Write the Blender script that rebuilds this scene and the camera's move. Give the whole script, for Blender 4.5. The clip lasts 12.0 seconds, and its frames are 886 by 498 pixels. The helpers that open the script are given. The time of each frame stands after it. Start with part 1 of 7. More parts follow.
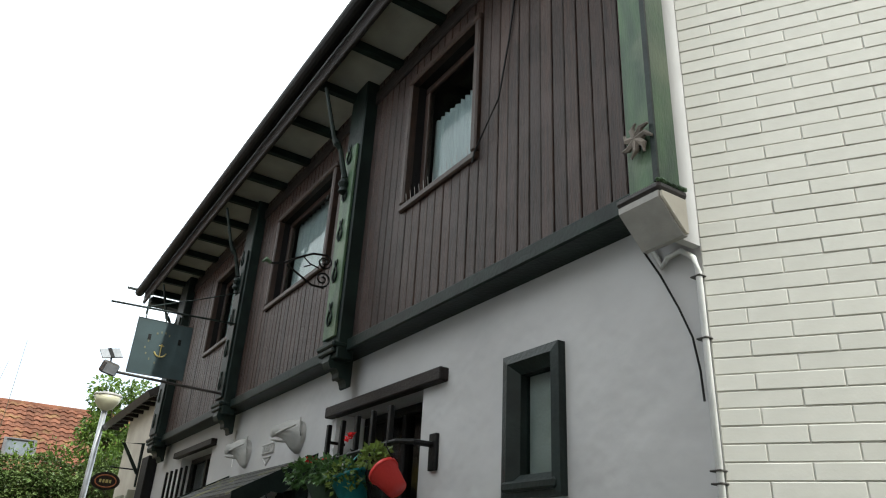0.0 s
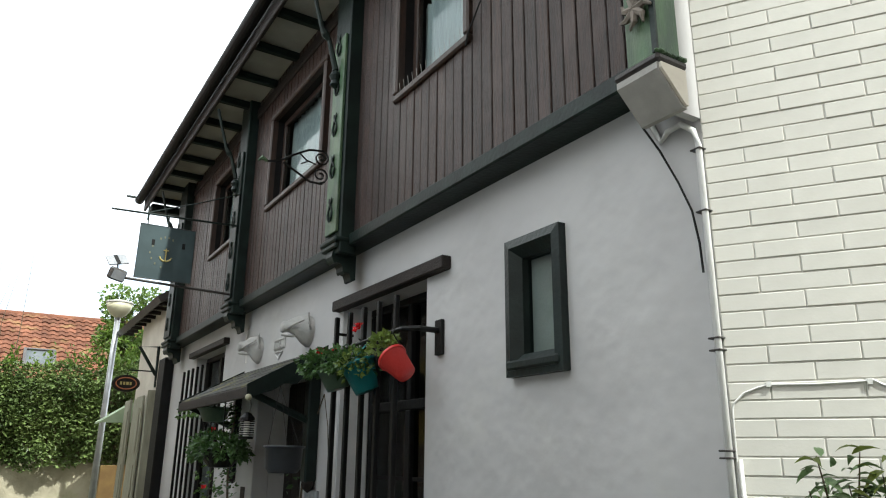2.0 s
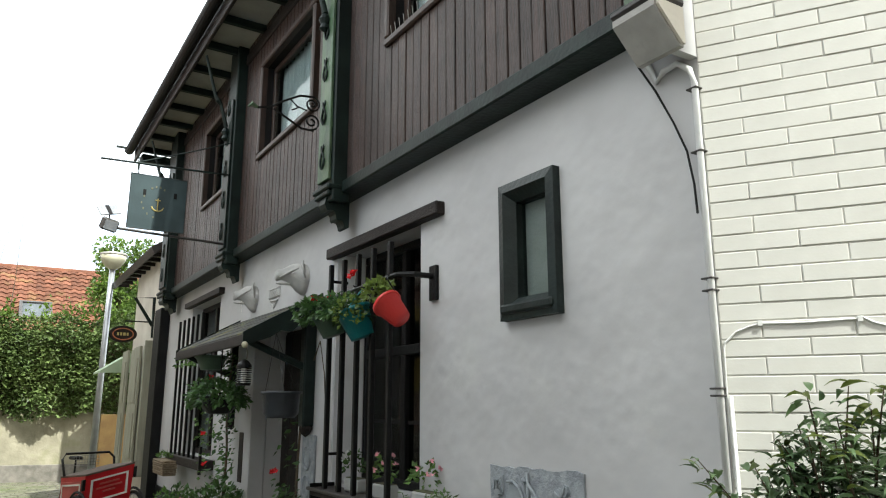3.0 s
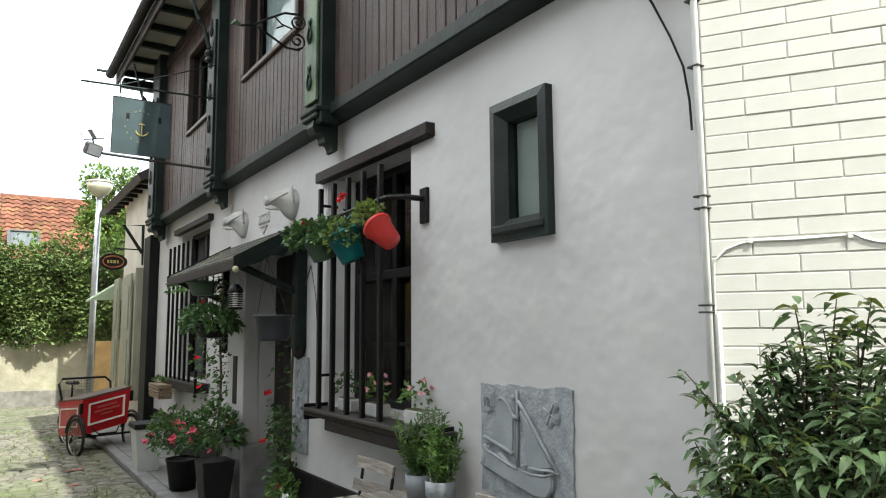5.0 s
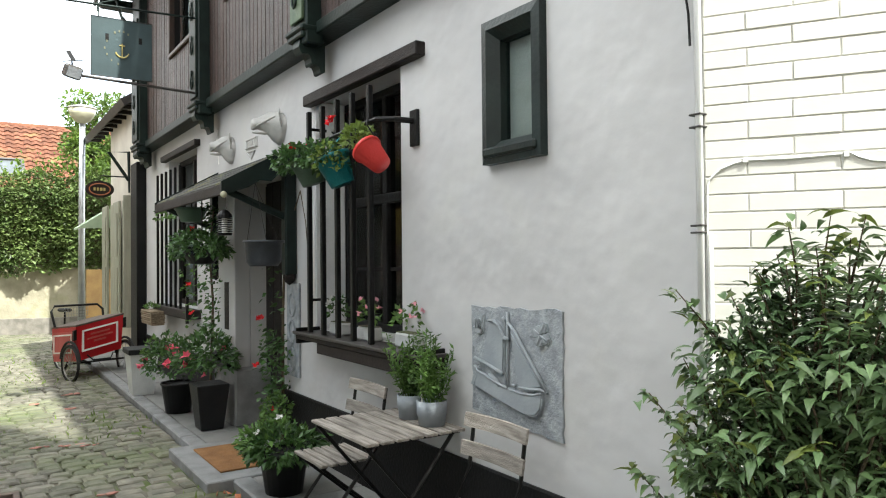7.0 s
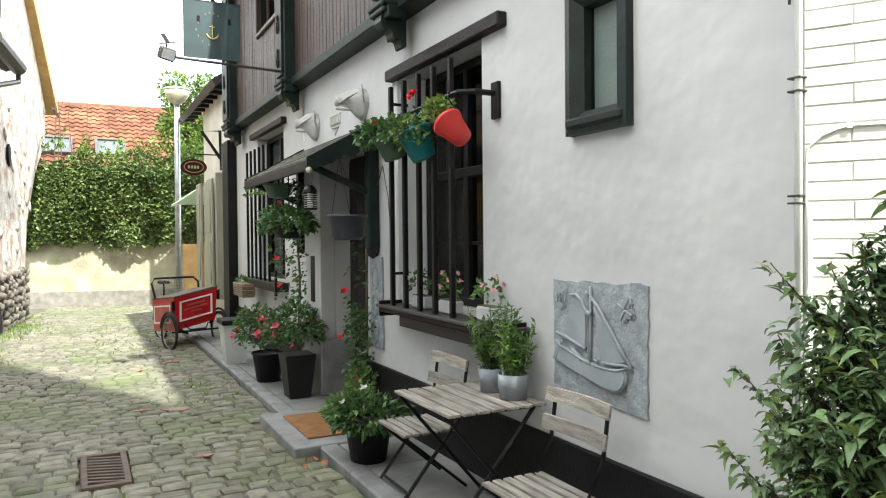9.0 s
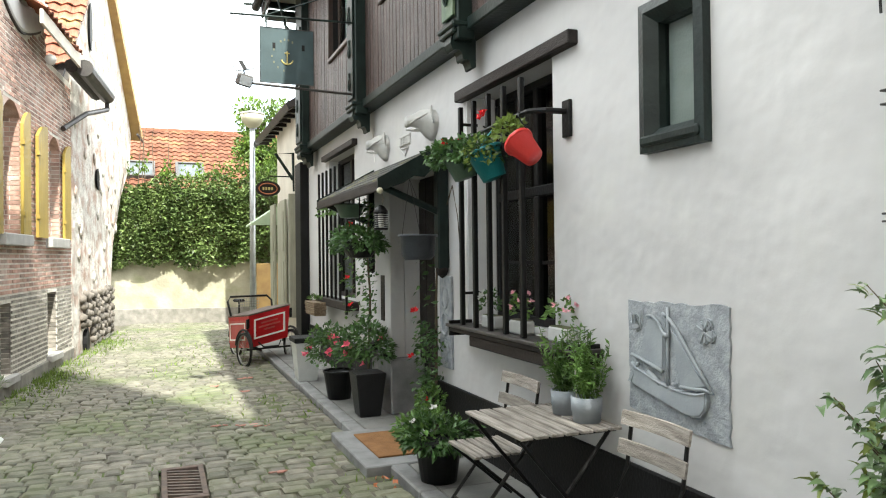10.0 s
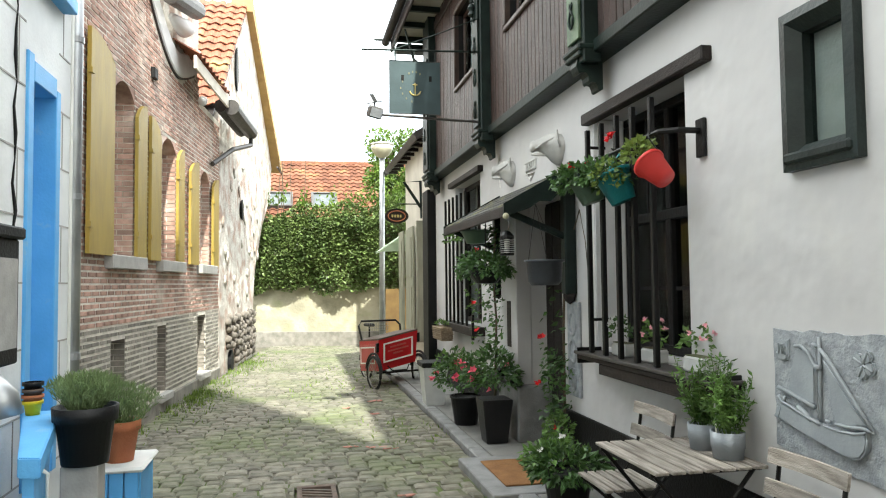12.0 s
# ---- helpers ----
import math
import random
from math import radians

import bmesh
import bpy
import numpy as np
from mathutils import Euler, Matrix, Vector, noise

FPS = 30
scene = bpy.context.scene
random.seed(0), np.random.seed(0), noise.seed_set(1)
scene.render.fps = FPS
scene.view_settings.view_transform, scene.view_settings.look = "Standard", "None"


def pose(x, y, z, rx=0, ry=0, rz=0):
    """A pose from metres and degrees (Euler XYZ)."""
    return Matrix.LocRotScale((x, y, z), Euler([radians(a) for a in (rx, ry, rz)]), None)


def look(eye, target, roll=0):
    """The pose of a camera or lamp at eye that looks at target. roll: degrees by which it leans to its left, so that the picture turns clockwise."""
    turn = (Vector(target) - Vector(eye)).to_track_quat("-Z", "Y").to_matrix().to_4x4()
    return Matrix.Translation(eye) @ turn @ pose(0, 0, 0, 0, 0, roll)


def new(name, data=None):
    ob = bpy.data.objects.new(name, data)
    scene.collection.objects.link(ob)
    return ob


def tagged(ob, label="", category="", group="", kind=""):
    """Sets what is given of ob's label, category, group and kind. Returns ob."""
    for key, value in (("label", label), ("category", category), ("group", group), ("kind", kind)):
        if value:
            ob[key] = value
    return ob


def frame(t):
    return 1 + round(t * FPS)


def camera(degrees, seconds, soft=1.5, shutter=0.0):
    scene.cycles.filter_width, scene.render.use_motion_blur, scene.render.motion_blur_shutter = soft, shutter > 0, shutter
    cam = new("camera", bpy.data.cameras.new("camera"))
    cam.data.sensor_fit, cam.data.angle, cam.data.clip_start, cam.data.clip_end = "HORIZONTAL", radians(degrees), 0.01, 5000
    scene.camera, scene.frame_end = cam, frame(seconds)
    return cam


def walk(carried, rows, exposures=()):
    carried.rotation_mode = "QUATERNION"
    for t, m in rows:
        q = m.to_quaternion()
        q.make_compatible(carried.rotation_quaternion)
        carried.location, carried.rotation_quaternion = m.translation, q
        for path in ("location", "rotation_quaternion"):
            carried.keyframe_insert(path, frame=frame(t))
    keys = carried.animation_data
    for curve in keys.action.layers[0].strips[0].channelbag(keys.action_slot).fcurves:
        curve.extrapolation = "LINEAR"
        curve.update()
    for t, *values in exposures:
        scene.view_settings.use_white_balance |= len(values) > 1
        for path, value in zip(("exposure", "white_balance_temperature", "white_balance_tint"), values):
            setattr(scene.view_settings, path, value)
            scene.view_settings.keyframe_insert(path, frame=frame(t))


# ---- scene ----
cam = camera(63.8, 12.0, soft=1.1)
PATH = [
    (0, (-0.079, -0.089, 1.715), (0.870, 1.461, 2.549), 3.28),
    (0.5, (-0.074, -0.074, 1.705), (0.901, 1.502, 2.456), 2.51),
    (1, (-0.068, -0.065, 1.699), (0.917, 1.533, 2.389), 2.05),
    (1.5, (-0.064, -0.065, 1.688), (0.927, 1.544, 2.343), 1.46),
    (2, (-0.057, -0.073, 1.676), (0.952, 1.560, 2.239), 0.54),
    (2.5, (-0.047, -0.065, 1.658), (0.979, 1.582, 2.142), 0.19),
    (3, (-0.044, -0.058, 1.652), (0.997, 1.595, 2.080), -0.06),
    (5, (-0.029, -0.032, 1.621), (1.052, 1.635, 1.851), -0.39),
    (5.5, (-0.024, -0.021, 1.612), (1.066, 1.646, 1.789), -0.40),
    (6, (-0.019, -0.006, 1.604), (1.080, 1.660, 1.729), -0.40),
    (6.5, (-0.015, 0.000, 1.600), (1.090, 1.665, 1.676), -0.43),
    (7, (-0.013, -0.004, 1.593), (1.096, 1.660, 1.624), -0.54),
    (9, (-0.008, 0.004, 1.583), (0.904, 1.784, 1.547), -0.56),
    (9.5, (-0.015, 0.011, 1.585), (0.820, 1.829, 1.572), -0.62),
    (10, (-0.025, 0.022, 1.588), (0.717, 1.879, 1.607), -0.66),
    (10.5, (-0.025, 0.034, 1.587), (0.612, 1.930, 1.629), -0.64),
    (11, (-0.025, 0.033, 1.588), (0.524, 1.956, 1.635), -0.73),
    (11.5, (-0.029, 0.033, 1.592), (0.445, 1.975, 1.652), -0.76),
    (12, (-0.027, 0.034, 1.587), (0.379, 1.990, 1.682), -0.65),
]
EXPOSURES = [(0.0, 0.62, 6010, 3), (2.5, 1.03, 6040, 3), (5.0, 1.36, 6080, 4), (7.0, 1.65, 6110, 4), (9.0, 1.85, 6170, 3), (10.5, 1.91, 6200, 3), (12.0, 1.80, 6200, 2)]
walk(cam, [(t, look(eye, target, roll)) for t, eye, target, roll in PATH], EXPOSURES)

# ---------- world and sun ----------
world = bpy.data.worlds.new("world")
scene.world = world
world.use_nodes = True
wn, wl = world.node_tree.nodes, world.node_tree.links
wbg = wn["Background"]
sky = wn.new("ShaderNodeTexSky")
sky.sky_type, sky.sun_disc = "NISHITA", False
SUN_A, SUN_B = 0.10, 0.80
sky.sun_elevation = math.atan(1 / math.hypot(SUN_A, SUN_B))
sky.sun_rotation = math.atan2(SUN_A, -SUN_B)
sky.air_density, sky.dust_density = 1.0, 2.0
wtc = wn.new("ShaderNodeTexCoord")
cloud = wn.new("ShaderNodeTexNoise")
cloud.inputs["Scale"].default_value, cloud.inputs["Detail"].default_value = 2.2, 5
wl.new(wtc.outputs["Generated"], cloud.inputs["Vector"])
cr = wn.new("ShaderNodeValToRGB")
cr.color_ramp.elements[0].position, cr.color_ramp.elements[1].position = 0.36, 0.56
cr.color_ramp.elements[0].color = (0.32, 0.32, 0.32, 1)
wl.new(cloud.outputs["Fac"], cr.inputs["Fac"])
wmix = wn.new("ShaderNodeMix")
wmix.data_type = "RGBA"
wl.new(cr.outputs["Color"], wmix.inputs["Factor"])
wl.new(sky.outputs["Color"], wmix.inputs["A"])
wmix.inputs["B"].default_value = (11.9, 11.6, 11.3, 1)
wl.new(wmix.outputs["Result"], wbg.inputs["Color"])
wbg.inputs["Strength"].default_value = 0.15

sun = new("sun", bpy.data.lights.new("sun", "SUN"))
sun.data.energy, sun.data.angle, sun.data.color = 3.6, radians(0.8), (1.0, 0.94, 0.84)
sun.matrix_basis = look((SUN_A * 30, -SUN_B * 30, 30), (0, 0, 0))


# ---------- materials ----------
def mat(name, a, b=None, rough=0.7, scale=6.0, detail=6, fine=60.0, bump=0.3, dist=0.01, metal=0.0, stretch=(1, 1, 1),
        isle=0.0, rnd=0.0, spec=0.4, trans=0.0, mid=(0.35, 0.65), rel=0.0, coarse=0.0, third=None, third_at=(0.55, 0.7), third_scale=1.5):
    """Two tones mixed by noise, fine relief, and variation by island or by object."""
    m = bpy.data.materials.new(name)
    m.use_nodes = True
    n, l = m.node_tree.nodes, m.node_tree.links
    p = n["Principled BSDF"]
    b = b or tuple(c * 0.8 for c in a)
    tc = n.new("ShaderNodeTexCoord")
    mp = n.new("ShaderNodeMapping")
    mp.inputs["Scale"].default_value = stretch
    l.new(tc.outputs["Object"], mp.inputs["Vector"])
    n1 = n.new("ShaderNodeTexNoise")
    n1.inputs["Scale"].default_value, n1.inputs["Detail"].default_value = scale, detail
    l.new(mp.outputs["Vector"], n1.inputs["Vector"])
    rp = n.new("ShaderNodeValToRGB")
    rp.color_ramp.elements[0].position, rp.color_ramp.elements[1].position = mid
    rp.color_ramp.elements[0].color, rp.color_ramp.elements[1].color = (*b, 1), (*a, 1)
    l.new(n1.outputs["Fac"], rp.inputs["Fac"])
    out = rp.outputs["Color"]
    if third:
        n3 = n.new("ShaderNodeTexNoise")
        n3.inputs["Scale"].default_value, n3.inputs["Detail"].default_value = third_scale, 8
        l.new(tc.outputs["Object"], n3.inputs["Vector"])
        r3 = n.new("ShaderNodeValToRGB")
        r3.color_ramp.elements[0].position, r3.color_ramp.elements[1].position = third_at
        l.new(n3.outputs["Fac"], r3.inputs["Fac"])
        mx = n.new("ShaderNodeMix")
        mx.data_type = "RGBA"
        l.new(r3.outputs["Color"], mx.inputs["Factor"])
        l.new(out, mx.inputs["A"])
        mx.inputs["B"].default_value = (*third, 1)
        out = mx.outputs["Result"]
    if isle or rnd:
        hs = n.new("ShaderNodeHueSaturation")
        mr = n.new("ShaderNodeMapRange")
        k = isle or rnd
        mr.inputs["To Min"].default_value, mr.inputs["To Max"].default_value = 1 - k, 1 + k
        src = n.new("ShaderNodeNewGeometry").outputs["Random Per Island"] if isle else n.new("ShaderNodeObjectInfo").outputs["Random"]
        l.new(src, mr.inputs["Value"])
        l.new(mr.outputs["Result"], hs.inputs["Value"])
        l.new(out, hs.inputs["Color"])
        out = hs.outputs["Color"]
    l.new(out, p.inputs["Base Color"])
    p.inputs["Roughness"].default_value, p.inputs["Metallic"].default_value = rough, metal
    p.inputs["Specular IOR Level"].default_value = spec
    if trans:
        p.inputs["Subsurface Weight"].default_value = 0.0
        tr = n.new("ShaderNodeBsdfTranslucent")
        ms = n.new("ShaderNodeMixShader")
        ms.inputs[0].default_value = trans
        l.new(out, tr.inputs["Color"])
        l.new(p.outputs[0], ms.inputs[1])
        l.new(tr.outputs[0], ms.inputs[2])
        l.new(ms.outputs[0], n["Material Output"].inputs["Surface"])
    if bump:
        n2 = n.new("ShaderNodeTexNoise")
        n2.inputs["Scale"].default_value, n2.inputs["Detail"].default_value = fine, 5
        l.new(mp.outputs["Vector"], n2.inputs["Vector"])
        bp = n.new("ShaderNodeBump")
        bp.inputs["Strength"].default_value, bp.inputs["Distance"].default_value = bump, dist
        l.new(n2.outputs["Fac"], bp.inputs["Height"])
        if coarse:
            n4 = n.new("ShaderNodeTexNoise")
            n4.inputs["Scale"].default_value, n4.inputs["Detail"].default_value, n4.inputs["Distortion"].default_value = coarse, 2.2, 0.05
            l.new(mp.outputs["Vector"], n4.inputs["Vector"])
            b4 = n.new("ShaderNodeBump")
            b4.inputs["Strength"].default_value, b4.inputs["Distance"].default_value = rel or 0.6, 0.06
            l.new(n4.outputs["Fac"], b4.inputs["Height"])
            l.new(b4.outputs["Normal"], bp.inputs["Normal"])
        l.new(bp.outputs["Normal"], p.inputs["Normal"])
    return m


def glassy(name, tint=(0.02, 0.025, 0.03), rough=0.03):
    m = bpy.data.materials.new(name)
    m.use_nodes = True
    n, l = m.node_tree.nodes, m.node_tree.links
    gl, tr, ms = n.new("ShaderNodeBsdfGlossy"), n.new("ShaderNodeBsdfTransparent"), n.new("ShaderNodeMixShader")
    lw, pw, mr = n.new("ShaderNodeLayerWeight"), n.new("ShaderNodeMath"), n.new("ShaderNodeMapRange")
    pw.operation = "POWER"
    pw.inputs[1].default_value = 4.5
    mr.inputs["To Min"].default_value, mr.inputs["To Max"].default_value = 0.02, 0.35
    l.new(lw.outputs["Facing"], pw.inputs[0])
    l.new(pw.outputs[0], mr.inputs["Value"])
    gl.inputs["Roughness"].default_value = rough
    tr.inputs["Color"].default_value = (0.8, 0.85, 0.85, 1)
    l.new(mr.outputs["Result"], ms.inputs[0])
    l.new(tr.outputs[0], ms.inputs[1])
    l.new(gl.outputs[0], ms.inputs[2])
    l.new(ms.outputs[0], n["Material Output"].inputs["Surface"])
    return m


PLASTER = mat("plaster", (0.530, 0.524, 0.523), (0.462, 0.456, 0.456), 0.8, 1.1, 7, 15, 0.12, 0.010, coarse=3.9, rel=0.36, spec=0.2, third=(0.50, 0.495, 0.475), third_at=(0.60, 0.80), third_scale=1.6)
PLASTER_WARM = mat("plaster_warm", (0.66, 0.62, 0.54), (0.55, 0.51, 0.44), 0.85, 2.0, 6, 35, 0.3, 0.008, coarse=5.0, rel=0.3, spec=0.2)
TAR = mat("tar_black", (0.010, 0.010, 0.0105), (0.006, 0.006, 0.006), 0.6, 4, 6, 50, 0.4, spec=0.2)
PALE_BRICK = mat("pale_painted_brick", (0.58, 0.57, 0.525), (0.52, 0.512, 0.47), 0.5, 5, 6, 90, 0.15, 0.003, rnd=0.03)
PALE_JOINT = mat("pale_painted_joint", (0.70, 0.69, 0.64), (0.64, 0.63, 0.58), 0.6, 9, 6, 90, 0.3)
BOARD = mat("stained_boards", (0.045, 0.0225, 0.0155), (0.015, 0.008, 0.006), 0.45, 7, 8, 30, 0.8, 0.008, stretch=(9, 9, 0.7), rnd=0.28, third=(0.060, 0.038, 0.032), third_at=(0.5, 0.72), third_scale=3, spec=0.40)
BROWN = mat("brown_frame", (0.045, 0.025, 0.018), (0.025, 0.015, 0.011), 0.45, 8, 6, 40, 0.4, stretch=(4, 4, 1))
DKGREEN = mat("dark_green_paint", (0.012, 0.023, 0.019), (0.006, 0.011, 0.010), 0.5, 5, 6, 40, 0.3, spec=0.25)
GREENPOST = mat("weathered_green_paint", (0.072, 0.135, 0.062), (0.036, 0.068, 0.040), 0.5, 4, 8, 40, 0.4, stretch=(3, 3, 0.6), third=(0.13, 0.165, 0.10), third_at=(0.5, 0.75), third_scale=3)
SOFFIT = mat("soffit_panel", (0.40, 0.39, 0.34), (0.31, 0.30, 0.26), 0.8, 3, 6, 40, 0.3)
GREYFRAME = mat("charcoal_frame", (0.017, 0.026, 0.024), (0.011, 0.016, 0.015), 0.4, 6, 6, 40, 0.3, spec=0.3)
LINTEL = mat("lintel_wood", (0.026, 0.020, 0.018), (0.014, 0.011, 0.010), 0.6, 6, 6, 40, 0.5, stretch=(4, 1, 4), spec=0.25)
IRON = mat("black_iron", (0.007, 0.007, 0.007), (0.004, 0.004, 0.004), 0.45, 8, 5, 60, 0.3, spec=0.25)
# room surfaces: the interior's shade is put into this dark colour
ROOM_SHADE = mat("interior_shade_tone", (0.07, 0.06, 0.05), (0.05, 0.045, 0.04), 0.9, 2)
GLASS = glassy("window_glass")
WINDOW_SHEET = mat("pale_window_sheet", (0.75, 0.76, 0.76), (0.6, 0.61, 0.62), 0.9, 6, 5, 30, 0.5, stretch=(1, 12, 0.6), trans=0.3)
STONE = mat("bluestone", (0.23, 0.23, 0.23), (0.15, 0.15, 0.15), 0.65, 6, 8, 70, 0.4)
PAVE = mat("pavement_slab", (0.215, 0.21, 0.20), (0.14, 0.14, 0.135), 0.7, 3, 8, 80, 0.4, rnd=0.08)
RELIEF = mat("cast_relief", (0.36, 0.38, 0.40), (0.235, 0.255, 0.275), 0.7, 16, 8, 55, 0.75, 0.012)
RELIEF_SMOOTH = mat("cast_relief_smooth", (0.32, 0.345, 0.365), (0.26, 0.285, 0.305), 0.5, 7, 8, 60, 0.2)
COBBLE = mat("worn_cobble", (0.198, 0.186, 0.146), (0.112, 0.104, 0.080), 0.72, 9, 8, 70, 0.6, 0.008, isle=0.25, third=(0.10, 0.12, 0.05), third_at=(0.44, 0.72), third_scale=0.9)
COBBLE_ONE = mat("worn_cobble_single", (0.198, 0.186, 0.146), (0.112, 0.104, 0.080), 0.72, 9, 8, 70, 0.6, 0.008, rnd=0.25, third=(0.10, 0.12, 0.05), third_at=(0.44, 0.72), third_scale=0.9)
SOIL = mat("sandy_mossy_joint", (0.14, 0.125, 0.095), (0.07, 0.065, 0.05), 0.95, 6, 8, 60, 0.7, third=(0.075, 0.105, 0.025), third_at=(0.48, 0.62), third_scale=1.6)
REDBRICK = mat("red_brick", (0.42, 0.26, 0.205), (0.27, 0.155, 0.12), 0.85, 12, 6, 70, 0.5, isle=0.35, third=(0.46, 0.39, 0.34), third_at=(0.50, 0.76), third_scale=2.2)
REDBRICK_ONE = mat("red_brick_single", (0.42, 0.26, 0.205), (0.27, 0.155, 0.12), 0.85, 12, 6, 70, 0.5, rnd=0.35, third=(0.46, 0.39, 0.34), third_at=(0.50, 0.76), third_scale=2.2)
GREYBRICK = mat("grey_brick", (0.29, 0.26, 0.225), (0.16, 0.145, 0.125), 0.85, 12, 6, 70, 0.5, isle=0.3)
MORTAR = mat("lime_mortar", (0.70, 0.66, 0.59), (0.55, 0.51, 0.45), 0.95, 14, 6, 80, 0.5)
LIMEWASH = mat("flaking_limewash", (0.60, 0.57, 0.52), (0.44, 0.40, 0.36), 0.9, 5, 8, 18, 0.8, 0.03, coarse=3, rel=1.0, third=(0.34, 0.23, 0.18), third_at=(0.46, 0.68), third_scale=3.4)
RUBBLE = mat("rubble_stone", (0.19, 0.165, 0.14), (0.11, 0.095, 0.08), 0.85, 8, 6, 50, 0.7, rnd=0.35)
TILE = mat("clay_pantile", (0.27, 0.098, 0.052), (0.18, 0.065, 0.038), 0.8, 5, 6, 50, 0.4, isle=0.22, third=(0.42, 0.33, 0.13), third_at=(0.6, 0.75), third_scale=1.2)
YELLOW = mat("ochre_shutter_paint", (0.35, 0.245, 0.045), (0.28, 0.195, 0.04), 0.5, 4, 6, 50, 0.2, stretch=(3, 3, 0.6))
TAN = mat("tan_verge_board", (0.42, 0.27, 0.10), (0.33, 0.20, 0.08), 0.7, 5, 6, 40, 0.4)
FARTILE = mat("weathered_pantile", (0.165, 0.070, 0.042), (0.105, 0.048, 0.031), 0.9, 3, 6, 50, 0.4, isle=0.3, third=(0.19, 0.13, 0.055), third_at=(0.56, 0.8), third_scale=1.6, spec=0.1)
SKYLIGHT = mat("dull_skylight_glass", (0.10, 0.11, 0.115), (0.07, 0.08, 0.085), 0.6, 3, spec=0.2)
SOLAR = mat("solar_panel_face", (0.30, 0.31, 0.33), (0.22, 0.23, 0.25), 0.4, 12)
LAMPCREAM = mat("cream_lamp_bowl", (0.52, 0.50, 0.36), (0.44, 0.42, 0.30), 0.4, 4)
SILLSTONE = mat("sill_stone", (0.40, 0.38, 0.36), (0.32, 0.31, 0.29), 0.8, 8, 6, 60, 0.4)
WHITEPAINT = mat("white_block_wall", (0.78, 0.785, 0.785), (0.66, 0.665, 0.67), 0.7, 3, 6, 40, 0.3)
BLUE = mat("sky_blue_paint", (0.14, 0.43, 0.80), (0.11, 0.37, 0.72), 0.5, 5, 6, 50, 0.25, third=(0.30, 0.47, 0.62), third_at=(0.62, 0.75), third_scale=5)
ZINC = mat("zinc_pipe", (0.42, 0.43, 0.44), (0.33, 0.34, 0.35), 0.4, 5, 5, 60, 0.1, metal=0.7)
GREYPIPE = mat("grey_plastic_pipe", (0.66, 0.66, 0.64), (0.55, 0.55, 0.53), 0.45, 5, 5, 60, 0.1)
DKZINC = mat("dark_gutter", (0.06, 0.055, 0.05), (0.035, 0.03, 0.03), 0.5, 5)
YARD = mat("yard_wall_render", (0.40, 0.365, 0.27), (0.27, 0.25, 0.18), 0.9, 2.5, 8, 30, 0.5, third=(0.27, 0.28, 0.15), third_at=(0.55, 0.75), third_scale=2.0, coarse=5, rel=0.4)
YARDBASE = mat("yard_wall_base", (0.25, 0.23, 0.20), (0.15, 0.14, 0.12), 0.9, 6, 8, 30, 0.6)
WEATHERED = mat("weathered_teak", (0.34, 0.31, 0.275), (0.17, 0.15, 0.13), 0.75, 6, 8, 50, 0.6, stretch=(9, 0.8, 9), rnd=0.16)
RED = mat("red_cart_paint", (0.48, 0.010, 0.014), (0.40, 0.008, 0.011), 0.35, 5)
ORANGE = mat("orange_cart_end", (0.46, 0.09, 0.08), (0.40, 0.07, 0.06), 0.5, 5)
WHITE = mat("white_enamel", (0.75, 0.74, 0.70), (0.68, 0.67, 0.63), 0.4, 5)
RUBBER = mat("black_rubber", (0.016, 0.016, 0.016), (0.01, 0.01, 0.01), 0.7, 8)
STEEL = mat("worn_steel", (0.30, 0.29, 0.27), (0.20, 0.19, 0.18), 0.4, 8, metal=0.8)
POTDARK = mat("dark_plastic_pot", (0.014, 0.014, 0.015), (0.009, 0.009, 0.01), 0.5, 6, spec=0.3)
BOWLGREY = mat("slate_plastic_bowl", (0.055, 0.06, 0.072), (0.04, 0.045, 0.055), 0.5, 6)
POTGREY = mat("grey_plastic_pot", (0.30, 0.325, 0.35), (0.26, 0.285, 0.31), 0.8, 6, spec=0.15)
POTRED = mat("coral_red_pot", (0.66, 0.050, 0.045), (0.57, 0.04, 0.037), 0.35, 5)
POTTEAL = mat("teal_pot", (0.022, 0.21, 0.23), (0.018, 0.17, 0.19), 0.35, 5)
POTGREEN = mat("dull_green_pot", (0.11, 0.17, 0.12), (0.085, 0.13, 0.095), 0.45, 5)
POTWHITE = mat("white_plastic_pot", (0.50, 0.51, 0.50), (0.42, 0.43, 0.42), 0.45, 5)
TERRACOTTA = mat("terracotta", (0.47, 0.17, 0.075), (0.38, 0.13, 0.06), 0.75, 6)
YELLOWPOT = mat("yellow_pot", (0.78, 0.62, 0.02), (0.70, 0.55, 0.02), 0.4, 5)
WICKER = mat("wicker", (0.30, 0.23, 0.15), (0.15, 0.11, 0.07), 0.8, 40, 4, 90, 0.9, stretch=(1, 1, 2))
COIR = mat("coir_mat", (0.27, 0.135, 0.05), (0.20, 0.095, 0.034), 0.95, 8, 6, 200, 0.9)
SIGNGREEN = mat("sign_paint", (0.048, 0.075, 0.082), (0.036, 0.057, 0.063), 0.45, 5, 6, 60, 0.08)
GILTDIM = mat("worn_gilt_letters", (0.17, 0.17, 0.10), (0.11, 0.12, 0.09), 0.6, 30)
GILT = mat("gilt_paint", (0.52, 0.43, 0.16), (0.42, 0.34, 0.12), 0.5, 10)
SCULPT = mat("white_plaster_cast", (0.48, 0.475, 0.455), (0.34, 0.335, 0.32), 0.8, 6, 6, 40, 0.4)
